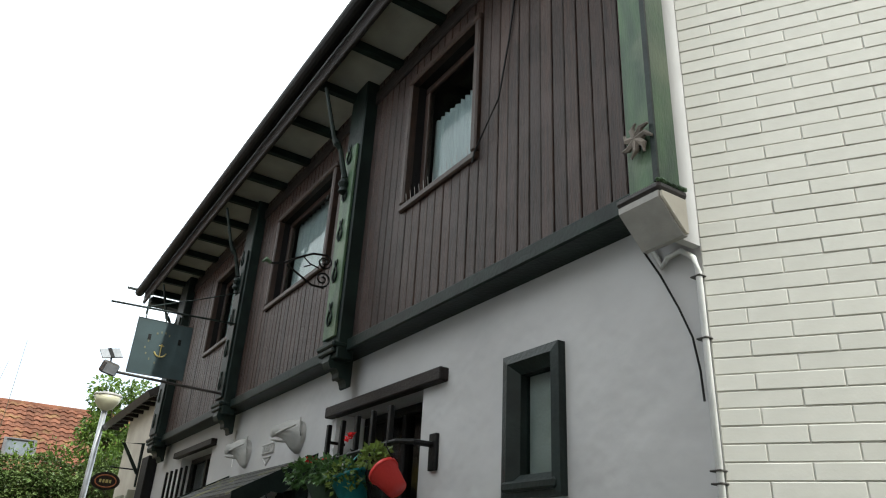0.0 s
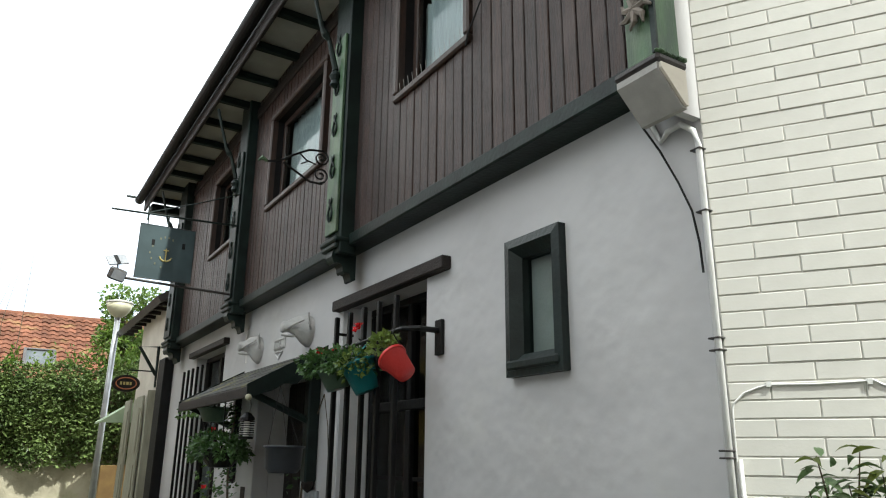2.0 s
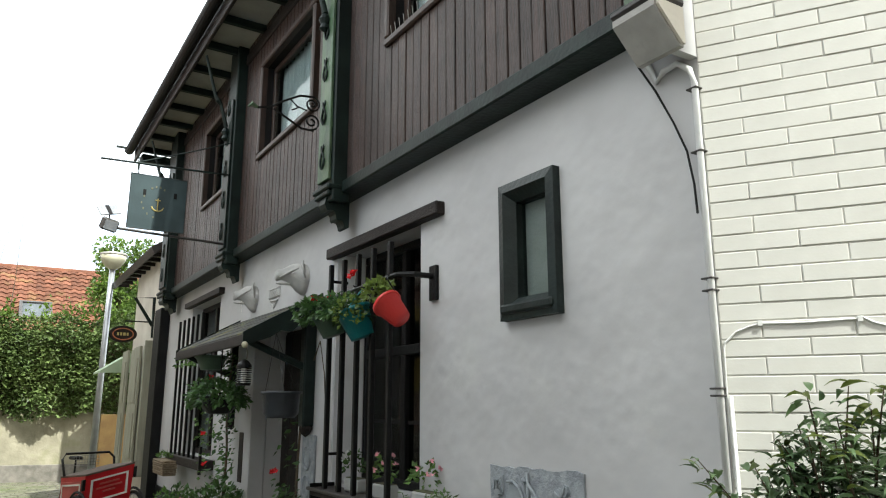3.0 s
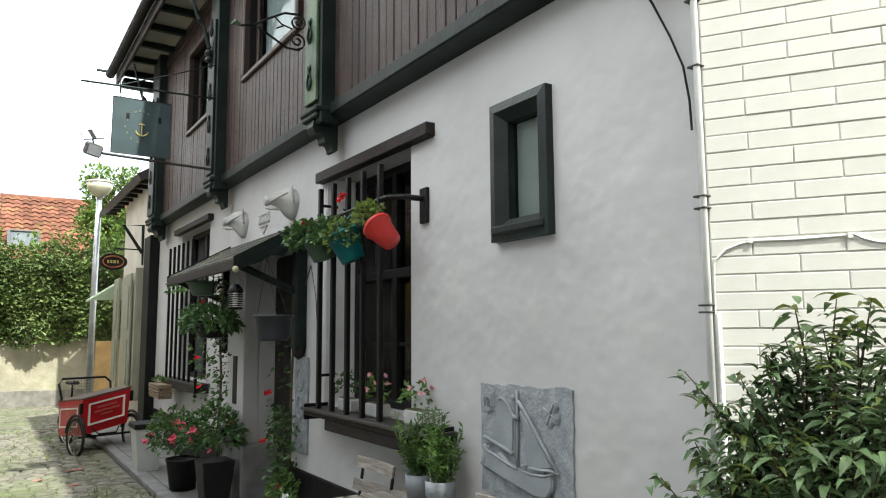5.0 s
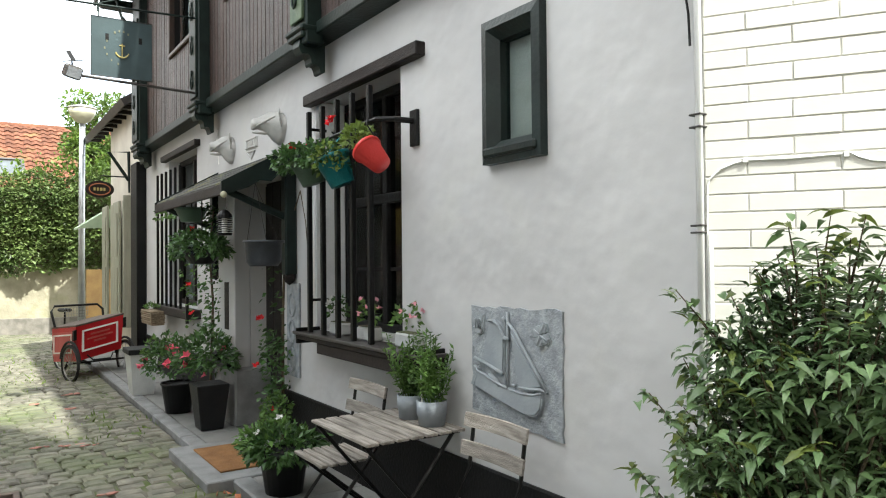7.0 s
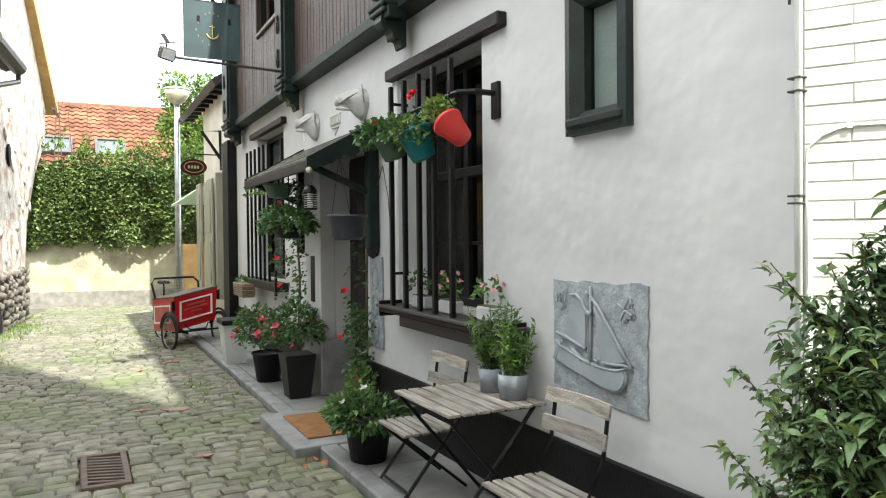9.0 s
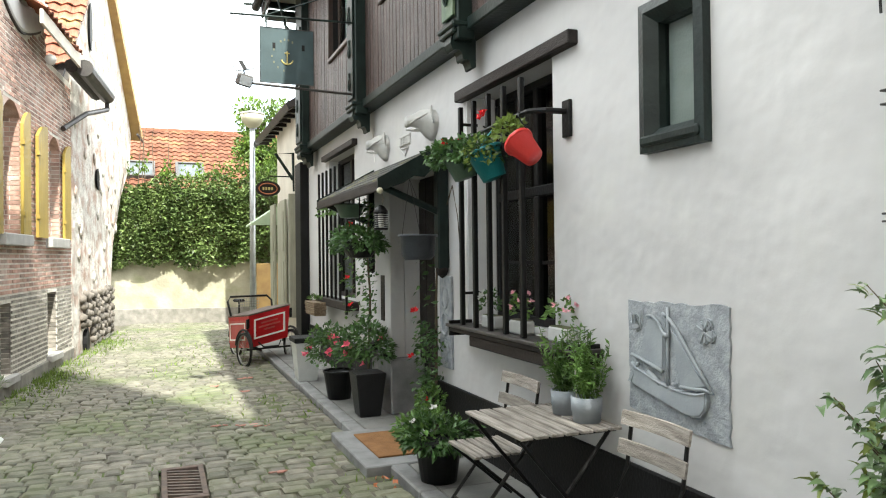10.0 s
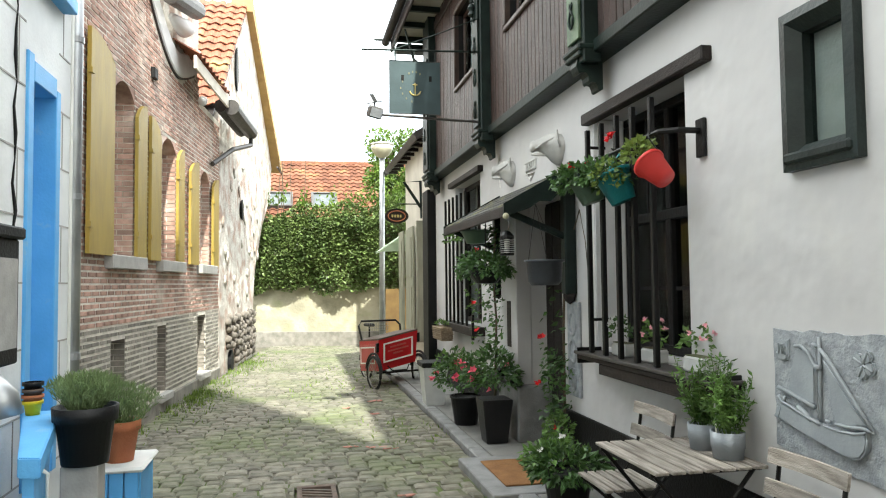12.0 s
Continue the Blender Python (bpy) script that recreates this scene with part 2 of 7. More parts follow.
SHINGLE = mat("slate_shingle", (0.055, 0.055, 0.053), (0.03, 0.03, 0.03), 0.7, 10, 6, 60, 0.6, rnd=0.3, third=(0.15, 0.145, 0.05), third_at=(0.5, 0.68), third_scale=3)
SHUTTERGREY = mat("grey_green_shutter", (0.36, 0.36, 0.28), (0.27, 0.27, 0.21), 0.65, 5, 6, 40, 0.4, stretch=(3, 3, 0.5))
LEAF_IVY = mat("ivy_leaf", (0.165, 0.222, 0.068), (0.078, 0.122, 0.036), 0.45, 1.5, 4, 20, 0, isle=0.45, trans=0.25)
LEAF_TREE = mat("tree_leaf", (0.13, 0.205, 0.03), (0.07, 0.12, 0.022), 0.5, 1.5, 4, 20, 0, isle=0.4, trans=0.35)
LEAF_BRIGHT = mat("fresh_leaf", (0.24, 0.32, 0.07), (0.15, 0.22, 0.05), 0.45, 4, 4, 20, 0, isle=0.3, trans=0.3)
LEAF_SHRUB = mat("shrub_leaf", (0.155, 0.232, 0.10), (0.082, 0.14, 0.06), 0.34, 4, 4, 20, 0, isle=0.4, trans=0.2)
LEAF_YOUNG = mat("young_leaf", (0.17, 0.21, 0.045), (0.11, 0.15, 0.035), 0.4, 4, 4, 20, 0, isle=0.3, trans=0.3)
LEAF_POT = mat("pot_plant_leaf", (0.078, 0.155, 0.042), (0.042, 0.088, 0.026), 0.45, 4, 4, 20, 0, isle=0.4, trans=0.2)
LEAF_LIGHT = mat("light_leaf", (0.13, 0.23, 0.055), (0.08, 0.15, 0.035), 0.5, 4, 4, 20, 0, isle=0.35, trans=0.3)
LEAF_SAGE = mat("lavender_leaf", (0.20, 0.27, 0.12), (0.13, 0.185, 0.07), 0.6, 4, 4, 20, 0, isle=0.3, trans=0.2)
GRASS = mat("grass_blade", (0.16, 0.23, 0.04), (0.10, 0.15, 0.025), 0.6, 4, 4, 20, 0, isle=0.35, trans=0.3)
PINK = mat("pink_petal", (0.75, 0.13, 0.20), (0.62, 0.08, 0.14), 0.6, 5, 4, 20, 0, isle=0.3, trans=0.2)
PALEPINK = mat("pale_pink_petal", (0.80, 0.42, 0.48), (0.72, 0.34, 0.40), 0.6, 5, 4, 20, 0, isle=0.25, trans=0.2)
SCARLET = mat("scarlet_petal", (0.72, 0.02, 0.03), (0.60, 0.015, 0.02), 0.55, 5, 4, 20, 0, isle=0.2, trans=0.2)
WHITEPETAL = mat("white_petal", (0.80, 0.80, 0.78), (0.7, 0.7, 0.68), 0.6, 5, 4, 20, 0, trans=0.2)
STEM = mat("woody_stem", (0.11, 0.08, 0.05), (0.065, 0.05, 0.03), 0.8, 12)
SPRAY = mat("red_marking_paint", (0.45, 0.19, 0.15), (0.30, 0.16, 0.12), 0.8, 30)
GRATE = mat("rusty_cast_iron", (0.13, 0.09, 0.07), (0.08, 0.06, 0.05), 0.75, 12)


# ---------- geometry helpers ----------
def box(bm, x0, x1, y0, y1, z0, z1, bevel=0.0, m=None):
    vs = [bm.verts.new((x, y, z)) for x in (x0, x1) for y in (y0, y1) for z in (z0, z1)]
    fs = [bm.faces.new([vs[i] for i in q]) for q in ((0, 1, 3, 2), (4, 6, 7, 5), (0, 4, 5, 1), (2, 3, 7, 6), (0, 2, 6, 4), (1, 5, 7, 3))]
    if bevel:
        es = {e for f in fs for e in f.edges}
        got = bmesh.ops.bevel(bm, geom=list(es), offset=bevel, segments=1, affect="EDGES", profile=0.5)
        vs = list({v for f in got["faces"] for v in f.verts})
    if m:
        bmesh.ops.transform(bm, matrix=m, verts=vs)
    return vs


def ring(bm, c, u, v, r, n):
    return [bm.verts.new(Vector(c) + r * (math.cos(2 * math.pi * i / n) * u + math.sin(2 * math.pi * i / n) * v)) for i in range(n)]


def tube(bm, pts, r, n=6):
    """A round rod along points; r is one radius or one for each point."""
    pts = [Vector(p) for p in pts]
    rs = r if isinstance(r, (list, tuple)) else [r] * len(pts)
    last = None
    for i, p in enumerate(pts):
        d = (pts[min(i + 1, len(pts) - 1)] - pts[max(i - 1, 0)]).normalized()
        u = d.cross((0, 0, 1)) if abs(d.z) < 0.9 else d.cross((1, 0, 0))
        u.normalize()
        now = ring(bm, p, u, d.cross(u), rs[i], n)
        if last:
            for k in range(n):
                bm.faces.new((last[k], last[(k + 1) % n], now[(k + 1) % n], now[k]))
        else:
            bm.faces.new(now[::-1])
        last = now
    bm.faces.new(last)


def lathe(bm, c, prof, n=20, m=None):
    """A turned body round the z axis at c from (radius, height) pairs."""
    made, last = [], None
    for r, z in prof:
        now = ring(bm, Vector(c) + Vector((0, 0, z)), Vector((1, 0, 0)), Vector((0, 1, 0)), max(r, 1e-4), n)
        made += now
        if last:
            for k in range(n):
                bm.faces.new((last[k], last[(k + 1) % n], now[(k + 1) % n], now[k]))
        last = now
    if m:
        bmesh.ops.transform(bm, matrix=m, verts=made)


def slab(bm, outline, a, b, axis):
    """A flat outline of (u, v) pairs drawn out from a to b along x, y or z."""
    def put(u, v, w):
        return {"x": (w, u, v), "y": (u, w, v), "z": (u, v, w)}[axis]
    lo, hi = ([bm.verts.new(put(u, v, w)) for u, v in outline] for w in (a, b))
    bm.faces.new(lo)
    bm.faces.new(hi[::-1])
    for i in range(len(lo)):
        j = (i + 1) % len(lo)
        bm.faces.new((lo[i], hi[i], hi[j], lo[j]))


def finish(bm, smooth=False):
    bmesh.ops.recalc_face_normals(bm, faces=bm.faces)
    me = bpy.data.meshes.new("mesh")
    bm.to_mesh(me)
    bm.free()
    if smooth:
        me.shade_smooth()
    return me


def solo(name, bm, material, label="", category="", kind="", group="", smooth=False):
    me = finish(bm, smooth) if isinstance(bm, bmesh.types.BMesh) else bm
    me.materials.append(material)
    return tagged(new(name, me), label, category, group, kind)


def thing(name, at, label, category, group="", kind=""):
    ob = new(name)
    ob.matrix_basis = pose(*at)
    ob.empty_display_size = 0.1
    return tagged(ob, label, category, group, kind)


def part(name, bm, material, parent, label="", smooth=False):
    """One mesh under a thing or under a part; its points are given in the world."""
    me = finish(bm, smooth) if isinstance(bm, bmesh.types.BMesh) else bm
    if not me.materials:
        me.materials.append(material)
    ob = new(name, me)
    ob.parent = parent
    top = parent
    while top.parent:
        top = top.parent
    if parent is top:
        ob.matrix_parent_inverse = top.matrix_basis.inverted()
    return tagged(ob, label)


def B():
    return bmesh.new()


def bx(*a, **k):
    bm = bmesh.new()
    box(bm, *a, **k)
    return bm


def rod(pts, r, n=6):
    bm = bmesh.new()
    tube(bm, pts, r, n)
    return bm


def turned(c, prof, n=20, m=None):
    bm = bmesh.new()
    lathe(bm, c, prof, n, m)
    return bm


def wall_mesh(x0, x1, y0, y1, z0, z1, holes):
    """A wall along y with rectangular openings (ya, yb, za, zb) right through it."""
    ys = sorted({y0, y1, *(h[0] for h in holes), *(h[1] for h in holes)})
    zs = sorted({z0, z1, *(h[2] for h in holes), *(h[3] for h in holes)})
    solid = {(i, j) for i in range(len(ys) - 1) for j in range(len(zs) - 1)
             if not any(h[0] < (ys[i] + ys[i + 1]) / 2 < h[1] and h[2] < (zs[j] + zs[j + 1]) / 2 < h[3] for h in holes)}
    bm = bmesh.new()
    at = {}
    def v(*p):
        if p not in at:
            at[p] = bm.verts.new(p)
        return at[p]
    for i, j in solid:
        ya, yb, za, zb = ys[i], ys[i + 1], zs[j], zs[j + 1]
        bm.faces.new((v(x0, ya, za), v(x0, ya, zb), v(x0, yb, zb), v(x0, yb, za)))
        bm.faces.new((v(x1, ya, za), v(x1, yb, za), v(x1, yb, zb), v(x1, ya, zb)))
        for di, dj, e in ((-1, 0, ((ya, za), (ya, zb))), (1, 0, ((yb, za), (yb, zb))), (0, -1, ((ya, za), (yb, za))), (0, 1, ((ya, zb), (yb, zb)))):
            if (i + di, j + dj) not in solid:
                (a, b), (c, d) = e
                bm.faces.new((v(x0, a, b), v(x0, c, d), v(x1, c, d), v(x1, a, b)))
    return bm


def cells(verts, faces, name="mesh"):
    me = bpy.data.meshes.new(name)
    me.from_pydata(verts, [], faces)
    me.update()
    return me


CUBE_FACES = ((0, 1, 3, 2), (4, 6, 7, 5), (0, 4, 5, 1), (2, 3, 7, 6), (0, 2, 6, 4), (1, 5, 7, 3))


def leaf_cloud(spots, size, ratio=0.5, seed=1, droop=0.3, out=None, fold=0.25):
    """Many small pointed, folded leaves. spots: rows of place and outward way."""
    rng = np.random.default_rng(seed)
    n = len(spots)
    c, way = np.array([s[0] for s in spots], float), np.array([s[1] for s in spots], float)
    d = way + rng.normal(0, 0.55, (n, 3)) + (0, 0, -droop)
    d /= np.linalg.norm(d, axis=1, keepdims=True)
    s = rng.normal(0, 1, (n, 3))
    s -= (s * d).sum(1, keepdims=True) * d
    s[:, 2] *= 0.5
    s -= (s * d).sum(1, keepdims=True) * d
    s /= np.linalg.norm(s, axis=1, keepdims=True) + 1e-9
    nn = np.cross(d, s)
    k = (size * rng.uniform(0.6, 1.25, n))[:, None]
    w = k * ratio / 2
    tip = c + d * k - nn * k * 0.12
    mid = c + d * k * 0.45 - nn * w * fold
    va, vb = c + d * k * 0.42 + s * w + nn * w * fold, c + d * k * 0.42 - s * w + nn * w * fold
    verts = np.stack([c, va, tip, vb, mid], 1).reshape(-1, 3)
    f = np.array([[0, 1, 4], [1, 2, 4], [2, 3, 4], [3, 0, 4]])
    faces = (f[None] + 5 * np.arange(n)[:, None, None]).reshape(-1, 3)
    return cells(verts.tolist(), [], "leaves") if n == 0 else cells(verts.tolist(), faces.tolist(), "leaves")


def blob_spots(n, c, r, seed, low=-0.4, hollow=0.55, lumps=5, lump=0.25):
    """Places in the outer layer of an uneven rounded crown."""
    rng = np.random.default_rng(seed)
    d = rng.normal(0, 1, (n * 3, 3))
    d /= np.linalg.norm(d, axis=1, keepdims=True)
    d = d[d[:, 2] > low][:n]
    axes = rng.normal(0, 1, (lumps, 3))
    axes /= np.linalg.norm(axes, axis=1, keepdims=True)
    bulge = 1 + lump * np.max((d @ axes.T) ** 5, axis=1) - lump * 0.5 * np.max((d @ -axes.T) ** 5, axis=1)
    k = (hollow + (1 - hollow) * rng.uniform(0, 1, len(d)) ** 0.6) * bulge
    return list(zip(np.array(c) + d * k[:, None] * np.array(r), d))

# ---------- ground and pavement ----------
def left_x(y):
    return -1.69 + 0.105 * (y - 9.95)


def rise(x, y):
    """Crossfall of the cobbles up to the pavement kerb."""
    k = min(max((x - 0.6) / 0.8, 0.0), 1.0)
    return 0.05 * k * k * (3 - 2 * k) * (1.0 if y < 14 else 0.0)


gm = B()
box(gm, -120, 120, -120, 160, -0.6, -0.045)
solo("ground", gm, SOIL, "sandy mossy earth joints under the cobbles", "ground", "structure")
pavement = thing("pavement", (1.9, 6, 0), "grey stone pavement strip along the white house", "pavement", kind="structure")
yy = 1.2
while yy < 14.0:
    y2 = min(yy + random.uniform(0.85, 1.15), 14.0)
    part("slab", bx(1.64, 2.4, yy + 0.004, y2 - 0.004, -0.1, 0.092 + random.uniform(-0.003, 0.003), bevel=0.006), PAVE, pavement)
    part("kerbstone", bx(1.50, 1.633, yy + 0.004, y2 - 0.004, -0.15, 0.097, bevel=0.012), STONE, pavement, "worn bluestone kerb")
    yy = y2
doorstep = solo("doorstep", bx(1.32, 2.3, 4.89, 5.99, -0.05, 0.104, bevel=0.008), STONE, "low bluestone doorstep before the entrance", "doorstep")

# ---------- the timbered house ----------
WX = 2.2
HOLES = [(3.77, 5.08, 1.08, 2.82), (2.50, 2.82, 2.15, 2.72), (8.47, 9.85, 1.05, 2.93), (5.78, 6.60, 0.09, 2.34)]
solo("wall_lower", wall_mesh(WX, 2.55, 1.64, 11.5, -0.2, 3.2, HOLES), PLASTER, "off-white hand-trowelled plaster wall of the timbered house", "wall", "structure")
plinth = B()
for ya, yb in ((1.66, 5.76), (7.12, 11.48)):
    box(plinth, WX - 0.02, WX + 0.05, ya, yb, -0.1, 0.53, bevel=0.008)
solo("plinth", plinth, TAR, "tarred black plinth band along the wall foot", "plinth", "structure")
solo("wall_far_end", bx(2.2, 7.5, 11.5, 11.75, -0.2, 6.4), PLASTER, "plaster end wall of the timbered house", "wall", "structure")
solo("wall_near_end", bx(2.552, 7.5, 1.64, 1.9, -0.2, 6.4), PLASTER, "plaster end wall of the timbered house", "wall", "structure")
# unseen room shell behind the windows, darkened by colour
solo("wall_back", bx(7.5, 7.75, 1.64, 11.75, -0.2, 6.4), ROOM_SHADE, "unseen rear wall in the shade-dark tone", "wall", "structure")
solo("floor", bx(2.552, 7.5, 1.9, 11.5, -0.04, 0.06), ROOM_SHADE, "interior floor in the shade-dark tone", "floor", "structure")
solo("ceiling", bx(2.14, 7.5, 1.7, 11.5, 3.202, 3.3), ROOM_SHADE, "ceiling between the two storeys", "ceiling", "structure")
solo("ceiling_upper", bx(2.19, 7.5, 1.7, 11.5, 5.72, 5.8), ROOM_SHADE, "ceiling of the upper storey", "ceiling", "structure")
partition = solo("wall_partition", bx(4.6, 4.7, 1.9, 11.5, 0.06, 3.2), ROOM_SHADE, "added partition wall in the shade-dark tone", "wall", "structure")

# upper storey: backing, boards, posts, beam
UX = 2.06
UP_WIN = [(3.05, 4.02, 4.09, 5.28), (5.35, 6.86, 4.11, 5.20), (8.02, 9.15, 4.10, 5.20)]
BAYS = [(1.75, 4.64), (4.98, 7.44), (7.78, 10.52)]
solo("wall_upper", wall_mesh(UX + 0.035, 2.19, 1.64, 11.5, 3.30, 5.85, [(a + 0.06, b - 0.06, c + 0.06, d - 0.06) for a, b, c, d in UP_WIN]), TAR, "dark backing of the boarded upper storey", "wall", "structure")
cladding = thing("wall_cladding", (UX, 6, 3.3), "dark brown stained vertical boards cladding the upper storey", "wall", kind="structure")
BW = 0.098
for (ya, yb), w in zip(BAYS, UP_WIN):
    n = round((yb - ya) / BW)
    for i in range(n):
        p, q = ya + (yb - ya) * i / n + 0.004, ya + (yb - ya) * (i + 1) / n - 0.004
        spans = [(3.27, 5.84)]
        if q > w[0] and p < w[1]:
            spans = [(3.27, w[2] + 0.02), (w[3] - 0.02, 5.84)]
        dx = random.uniform(-0.003, 0.003)
        for za, zb in spans:
            part("board", bx(UX + dx, UX + 0.034, p, q, za, zb, bevel=0.004), BOARD, cladding)
solo("jetty_beam", bx(UX - 0.035, 2.3, 1.80, 11.3, 3.195, 3.29, bevel=0.01), DKGREEN, "dark green painted beam under the boarded storey", "beam", "structure")


def post(y0, y1, xf, face):
    c = (y0 + y1) / 2
    t = thing("timber_post", (xf, c, 3.1), "dark green timber post with scrolled ornaments and carved bracket", "post", "posts of the timbered house")
    # dark shaft behind a lighter face: the sides' shade is put into colour
    part("shaft", bx(xf + 0.02, UX + 0.03, y0, y1, 3.13, 5.70, bevel=0.01), DKGREEN, t)
    part("front_board", bx(xf - 0.005, xf + 0.018, y0 + 0.03, y1 - 0.05, 3.30, 5.0, bevel=0.004), GREENPOST if face else DKGREEN, t, "green front board, lit tone on the near post")
    part("foot_moulding", bx(xf - 0.022, UX, y0 - 0.008, y1 + 0.008, 3.215, 3.258, bevel=0.012), DKGREEN, t)
    part("foot_moulding", bx(xf - 0.012, UX, y0 + 0.01, y1 - 0.01, 3.173, 3.213, bevel=0.010), DKGREEN, t)
    bm = B()
    prof = [(0.01, 0.0), (0.20, 0.0), (0.20, 0.215), (0.18, 0.226), (0.163, 0.22), (0.158, 0.195), (0.145, 0.168), (0.122, 0.162), (0.107, 0.171), (0.095, 0.155), (0.092, 0.123), (0.073, 0.099), (0.044, 0.096), (0.026, 0.105), (0.012, 0.087), (0.0, 0.055)]
    slab(bm, [(xf + u, 3.172 - d) for u, d in prof], y0 + 0.085, y1 - 0.085, "y")
    part("bracket", bm, DKGREEN, t, "carved scroll bracket")
    k = 3.4
    while k < 4.9:
        for s in (1, -1):
            part("scroll", rod([(xf - 0.012, c + s * (0.008 + 0.03 * math.sin(a * 0.8)), k + 0.16 * a / 5) for a in range(7)], [0.006, 0.011, 0.009, 0.006, 0.010, 0.009, 0.004], 5), DKGREEN, t)
        k += 0.36
    part("knot", turned((xf - 0.03, c, 4.62), [(0.0, -0.09), (0.045, -0.06), (0.03, -0.02), (0.05, 0.02), (0.03, 0.06), (0.0, 0.08)], 10), DKGREEN, t)
    part("eave_strut", rod([(xf - 0.03, c, 4.70), (xf - 0.10, c, 4.95), (xf - 0.14, c, 5.0), (xf - 0.17, c, 5.05), (xf - 0.30, c, 5.50)], [0.026, 0.02, 0.034, 0.02, 0.016], 8), DKGREEN, t, "turned iron strut up to the eave")
    return t


post(4.64, 4.93, 1.93, True)
post(7.44, 7.75, 1.93, False)
post(10.50, 10.95, 1.93, False)
ep = thing("corner_post", (1.93, 1.65, 2.97), "weathered green corner post on a lead-capped corbel", "post")
part("shaft", bx(1.95, 2.085, 1.585, 1.745, 3.205, 5.85, bevel=0.006), GREENPOST, ep)
part("edge_strip", bx(1.937, 1.949, 1.575, 1.60, 3.215, 5.85), DKGREEN, ep)
part("lead_cap", bx(1.92, 2.095, 1.56, 1.80, 3.165, 3.203, bevel=0.012), DKZINC, ep, "ragged lead capping")
mo = B()
for k in range(16):
    bmesh.ops.create_icosphere(mo, subdivisions=1, radius=0.011 + 0.006 * ((k * 7) % 5) / 5, matrix=Matrix.Translation((1.925 + 0.0105 * k, 1.566 + 0.004 * math.sin(k * 2.1), 3.207)) @ Matrix.Diagonal((1.3, 1, 0.6, 1)))
part("moss", mo, GREENPOST, ep, "moss along the capping")
cb = B()
slab(cb, [(1.93, 3.163), (2.085, 3.163), (2.085, 3.0), (2.06, 3.0), (1.93, 3.135)], 1.575, 1.79, "y")
part("corbel", cb, SILLSTONE, ep, "stained stone corbel")
# paler plate beside the stained corbel: the sunlit side is put into colour
cb = B()
slab(cb, [(1.938, 3.16), (2.08, 3.16), (2.08, 3.008), (2.064, 3.008), (1.938, 3.138)], 1.562, 1.573, "y")
part("sunlit_cheek", cb, PLASTER_WARM, ep, "thin cream side plate, sunlit tone in its colour")
star = part("star_ornament", turned((1.93, 1.66, 3.44), [(0.0, -0.03), (0.03, 0.0), (0.0, 0.03)], 8), RUBBLE, ep, "rusty cast starfish ornament")
for i in range(7):
    a = 2 * math.pi * i / 7 + 0.3
    part("star_arm", rod([(1.925, 1.66, 3.44), (1.92, 1.66 + 0.055 * math.cos(a), 3.44 + 0.055 * math.sin(a)), (1.925, 1.66 + 0.085 * math.cos(a + 0.35), 3.44 + 0.085 * math.sin(a + 0.35))], [0.022, 0.014, 0.006], 6), RUBBLE, star)

# windows of the upper storey
def upper_window(i, ya, yb, za, zb):
    t = thing("window_%d" % i, (UX, (ya + yb) / 2, za), "dark brown wooden window set in the boarded storey", "window", kind="structure")
    f = B()
    for y0, y1, z0, z1 in ((ya, yb, za, za + 0.06), (ya, yb, zb - 0.06, zb), (ya, ya + 0.06, za + 0.062, zb - 0.062), (yb - 0.06, yb, za + 0.062, zb - 0.062)):
        box(f, UX - 0.03, UX + 0.05, y0, y1, z0, z1, bevel=0.012)
    part("casing", f, BROWN, t)
    f = B()
    xa = UX + 0.10
    m = (ya + yb) / 2
    for y0, y1, z0, z1 in ((ya + 0.062, yb - 0.062, za + 0.062, za + 0.12), (ya + 0.062, yb - 0.062, zb - 0.12, zb - 0.062), (ya + 0.062, ya + 0.12, za + 0.122, zb - 0.122), (yb - 0.12, yb - 0.062, za + 0.122, zb - 0.122)):
        box(f, xa, xa + 0.05, y0, y1, z0, z1, bevel=0.006)
    part("window_frame", f, BROWN, t)
    g = part("pane", bx(xa + 0.02, xa + 0.026, ya + 0.121, yb - 0.121, za + 0.121, zb - 0.121), GLASS, t)
    g.visible_shadow = False
    # folded white sheet added to give the panes the brightness of reflected sky
    c = B()
    n = 60
    rows = [[c.verts.new((xa + 0.10 + 0.018 * math.sin(k * 1.3) + 0.008 * math.sin(k * 2.9), ya + 0.07 + (yb - ya - 0.14) * k / n, z)) for k in range(n + 1)] for z in (za + 0.07, zb - 0.35 if i == 1 else zb - 0.07)]
    for k in range(n):
        c.faces.new((rows[0][k], rows[0][k + 1], rows[1][k + 1], rows[1][k]))
    part("window_sheet", c, WINDOW_SHEET, t, "white sheet imitating sky reflected in the pane", smooth=True)
    if i == 1:
        s = B()
        for k in range(14):
            tube(s, [(UX - 0.01, ya + 0.10 + k * 0.06, za + 0.055), (UX - 0.02, ya + 0.10 + k * 0.06, za + 0.13)], 0.0025, 4)
        part("bird_spikes", s, SILLSTONE, t)
    return t


for i, w in enumerate(UP_WIN):
    upper_window(i + 1, *w)

# eave: soffit panels, beams, fascia, gutter, roof
EX, EZ = 1.56, 5.55
solo("soffit", bx(EX + 0.04, UX + 0.14, 1.2, 11.75, EZ + 0.09, EZ + 0.115), SOFFIT, "pale grey soffit panels under the eave", "soffit", "structure")
ev = thing("eave", (EX, 6, EZ), "dark timber eave with cross beams and gutter", "eave", kind="structure")
y = 1.62
while y < 11.8:
    part("eave_beam", bx(EX + 0.05, UX + 0.03, y - 0.035, y + 0.035, EZ + 0.005, EZ + 0.088, bevel=0.008), DKGREEN, ev)
    y += 0.655
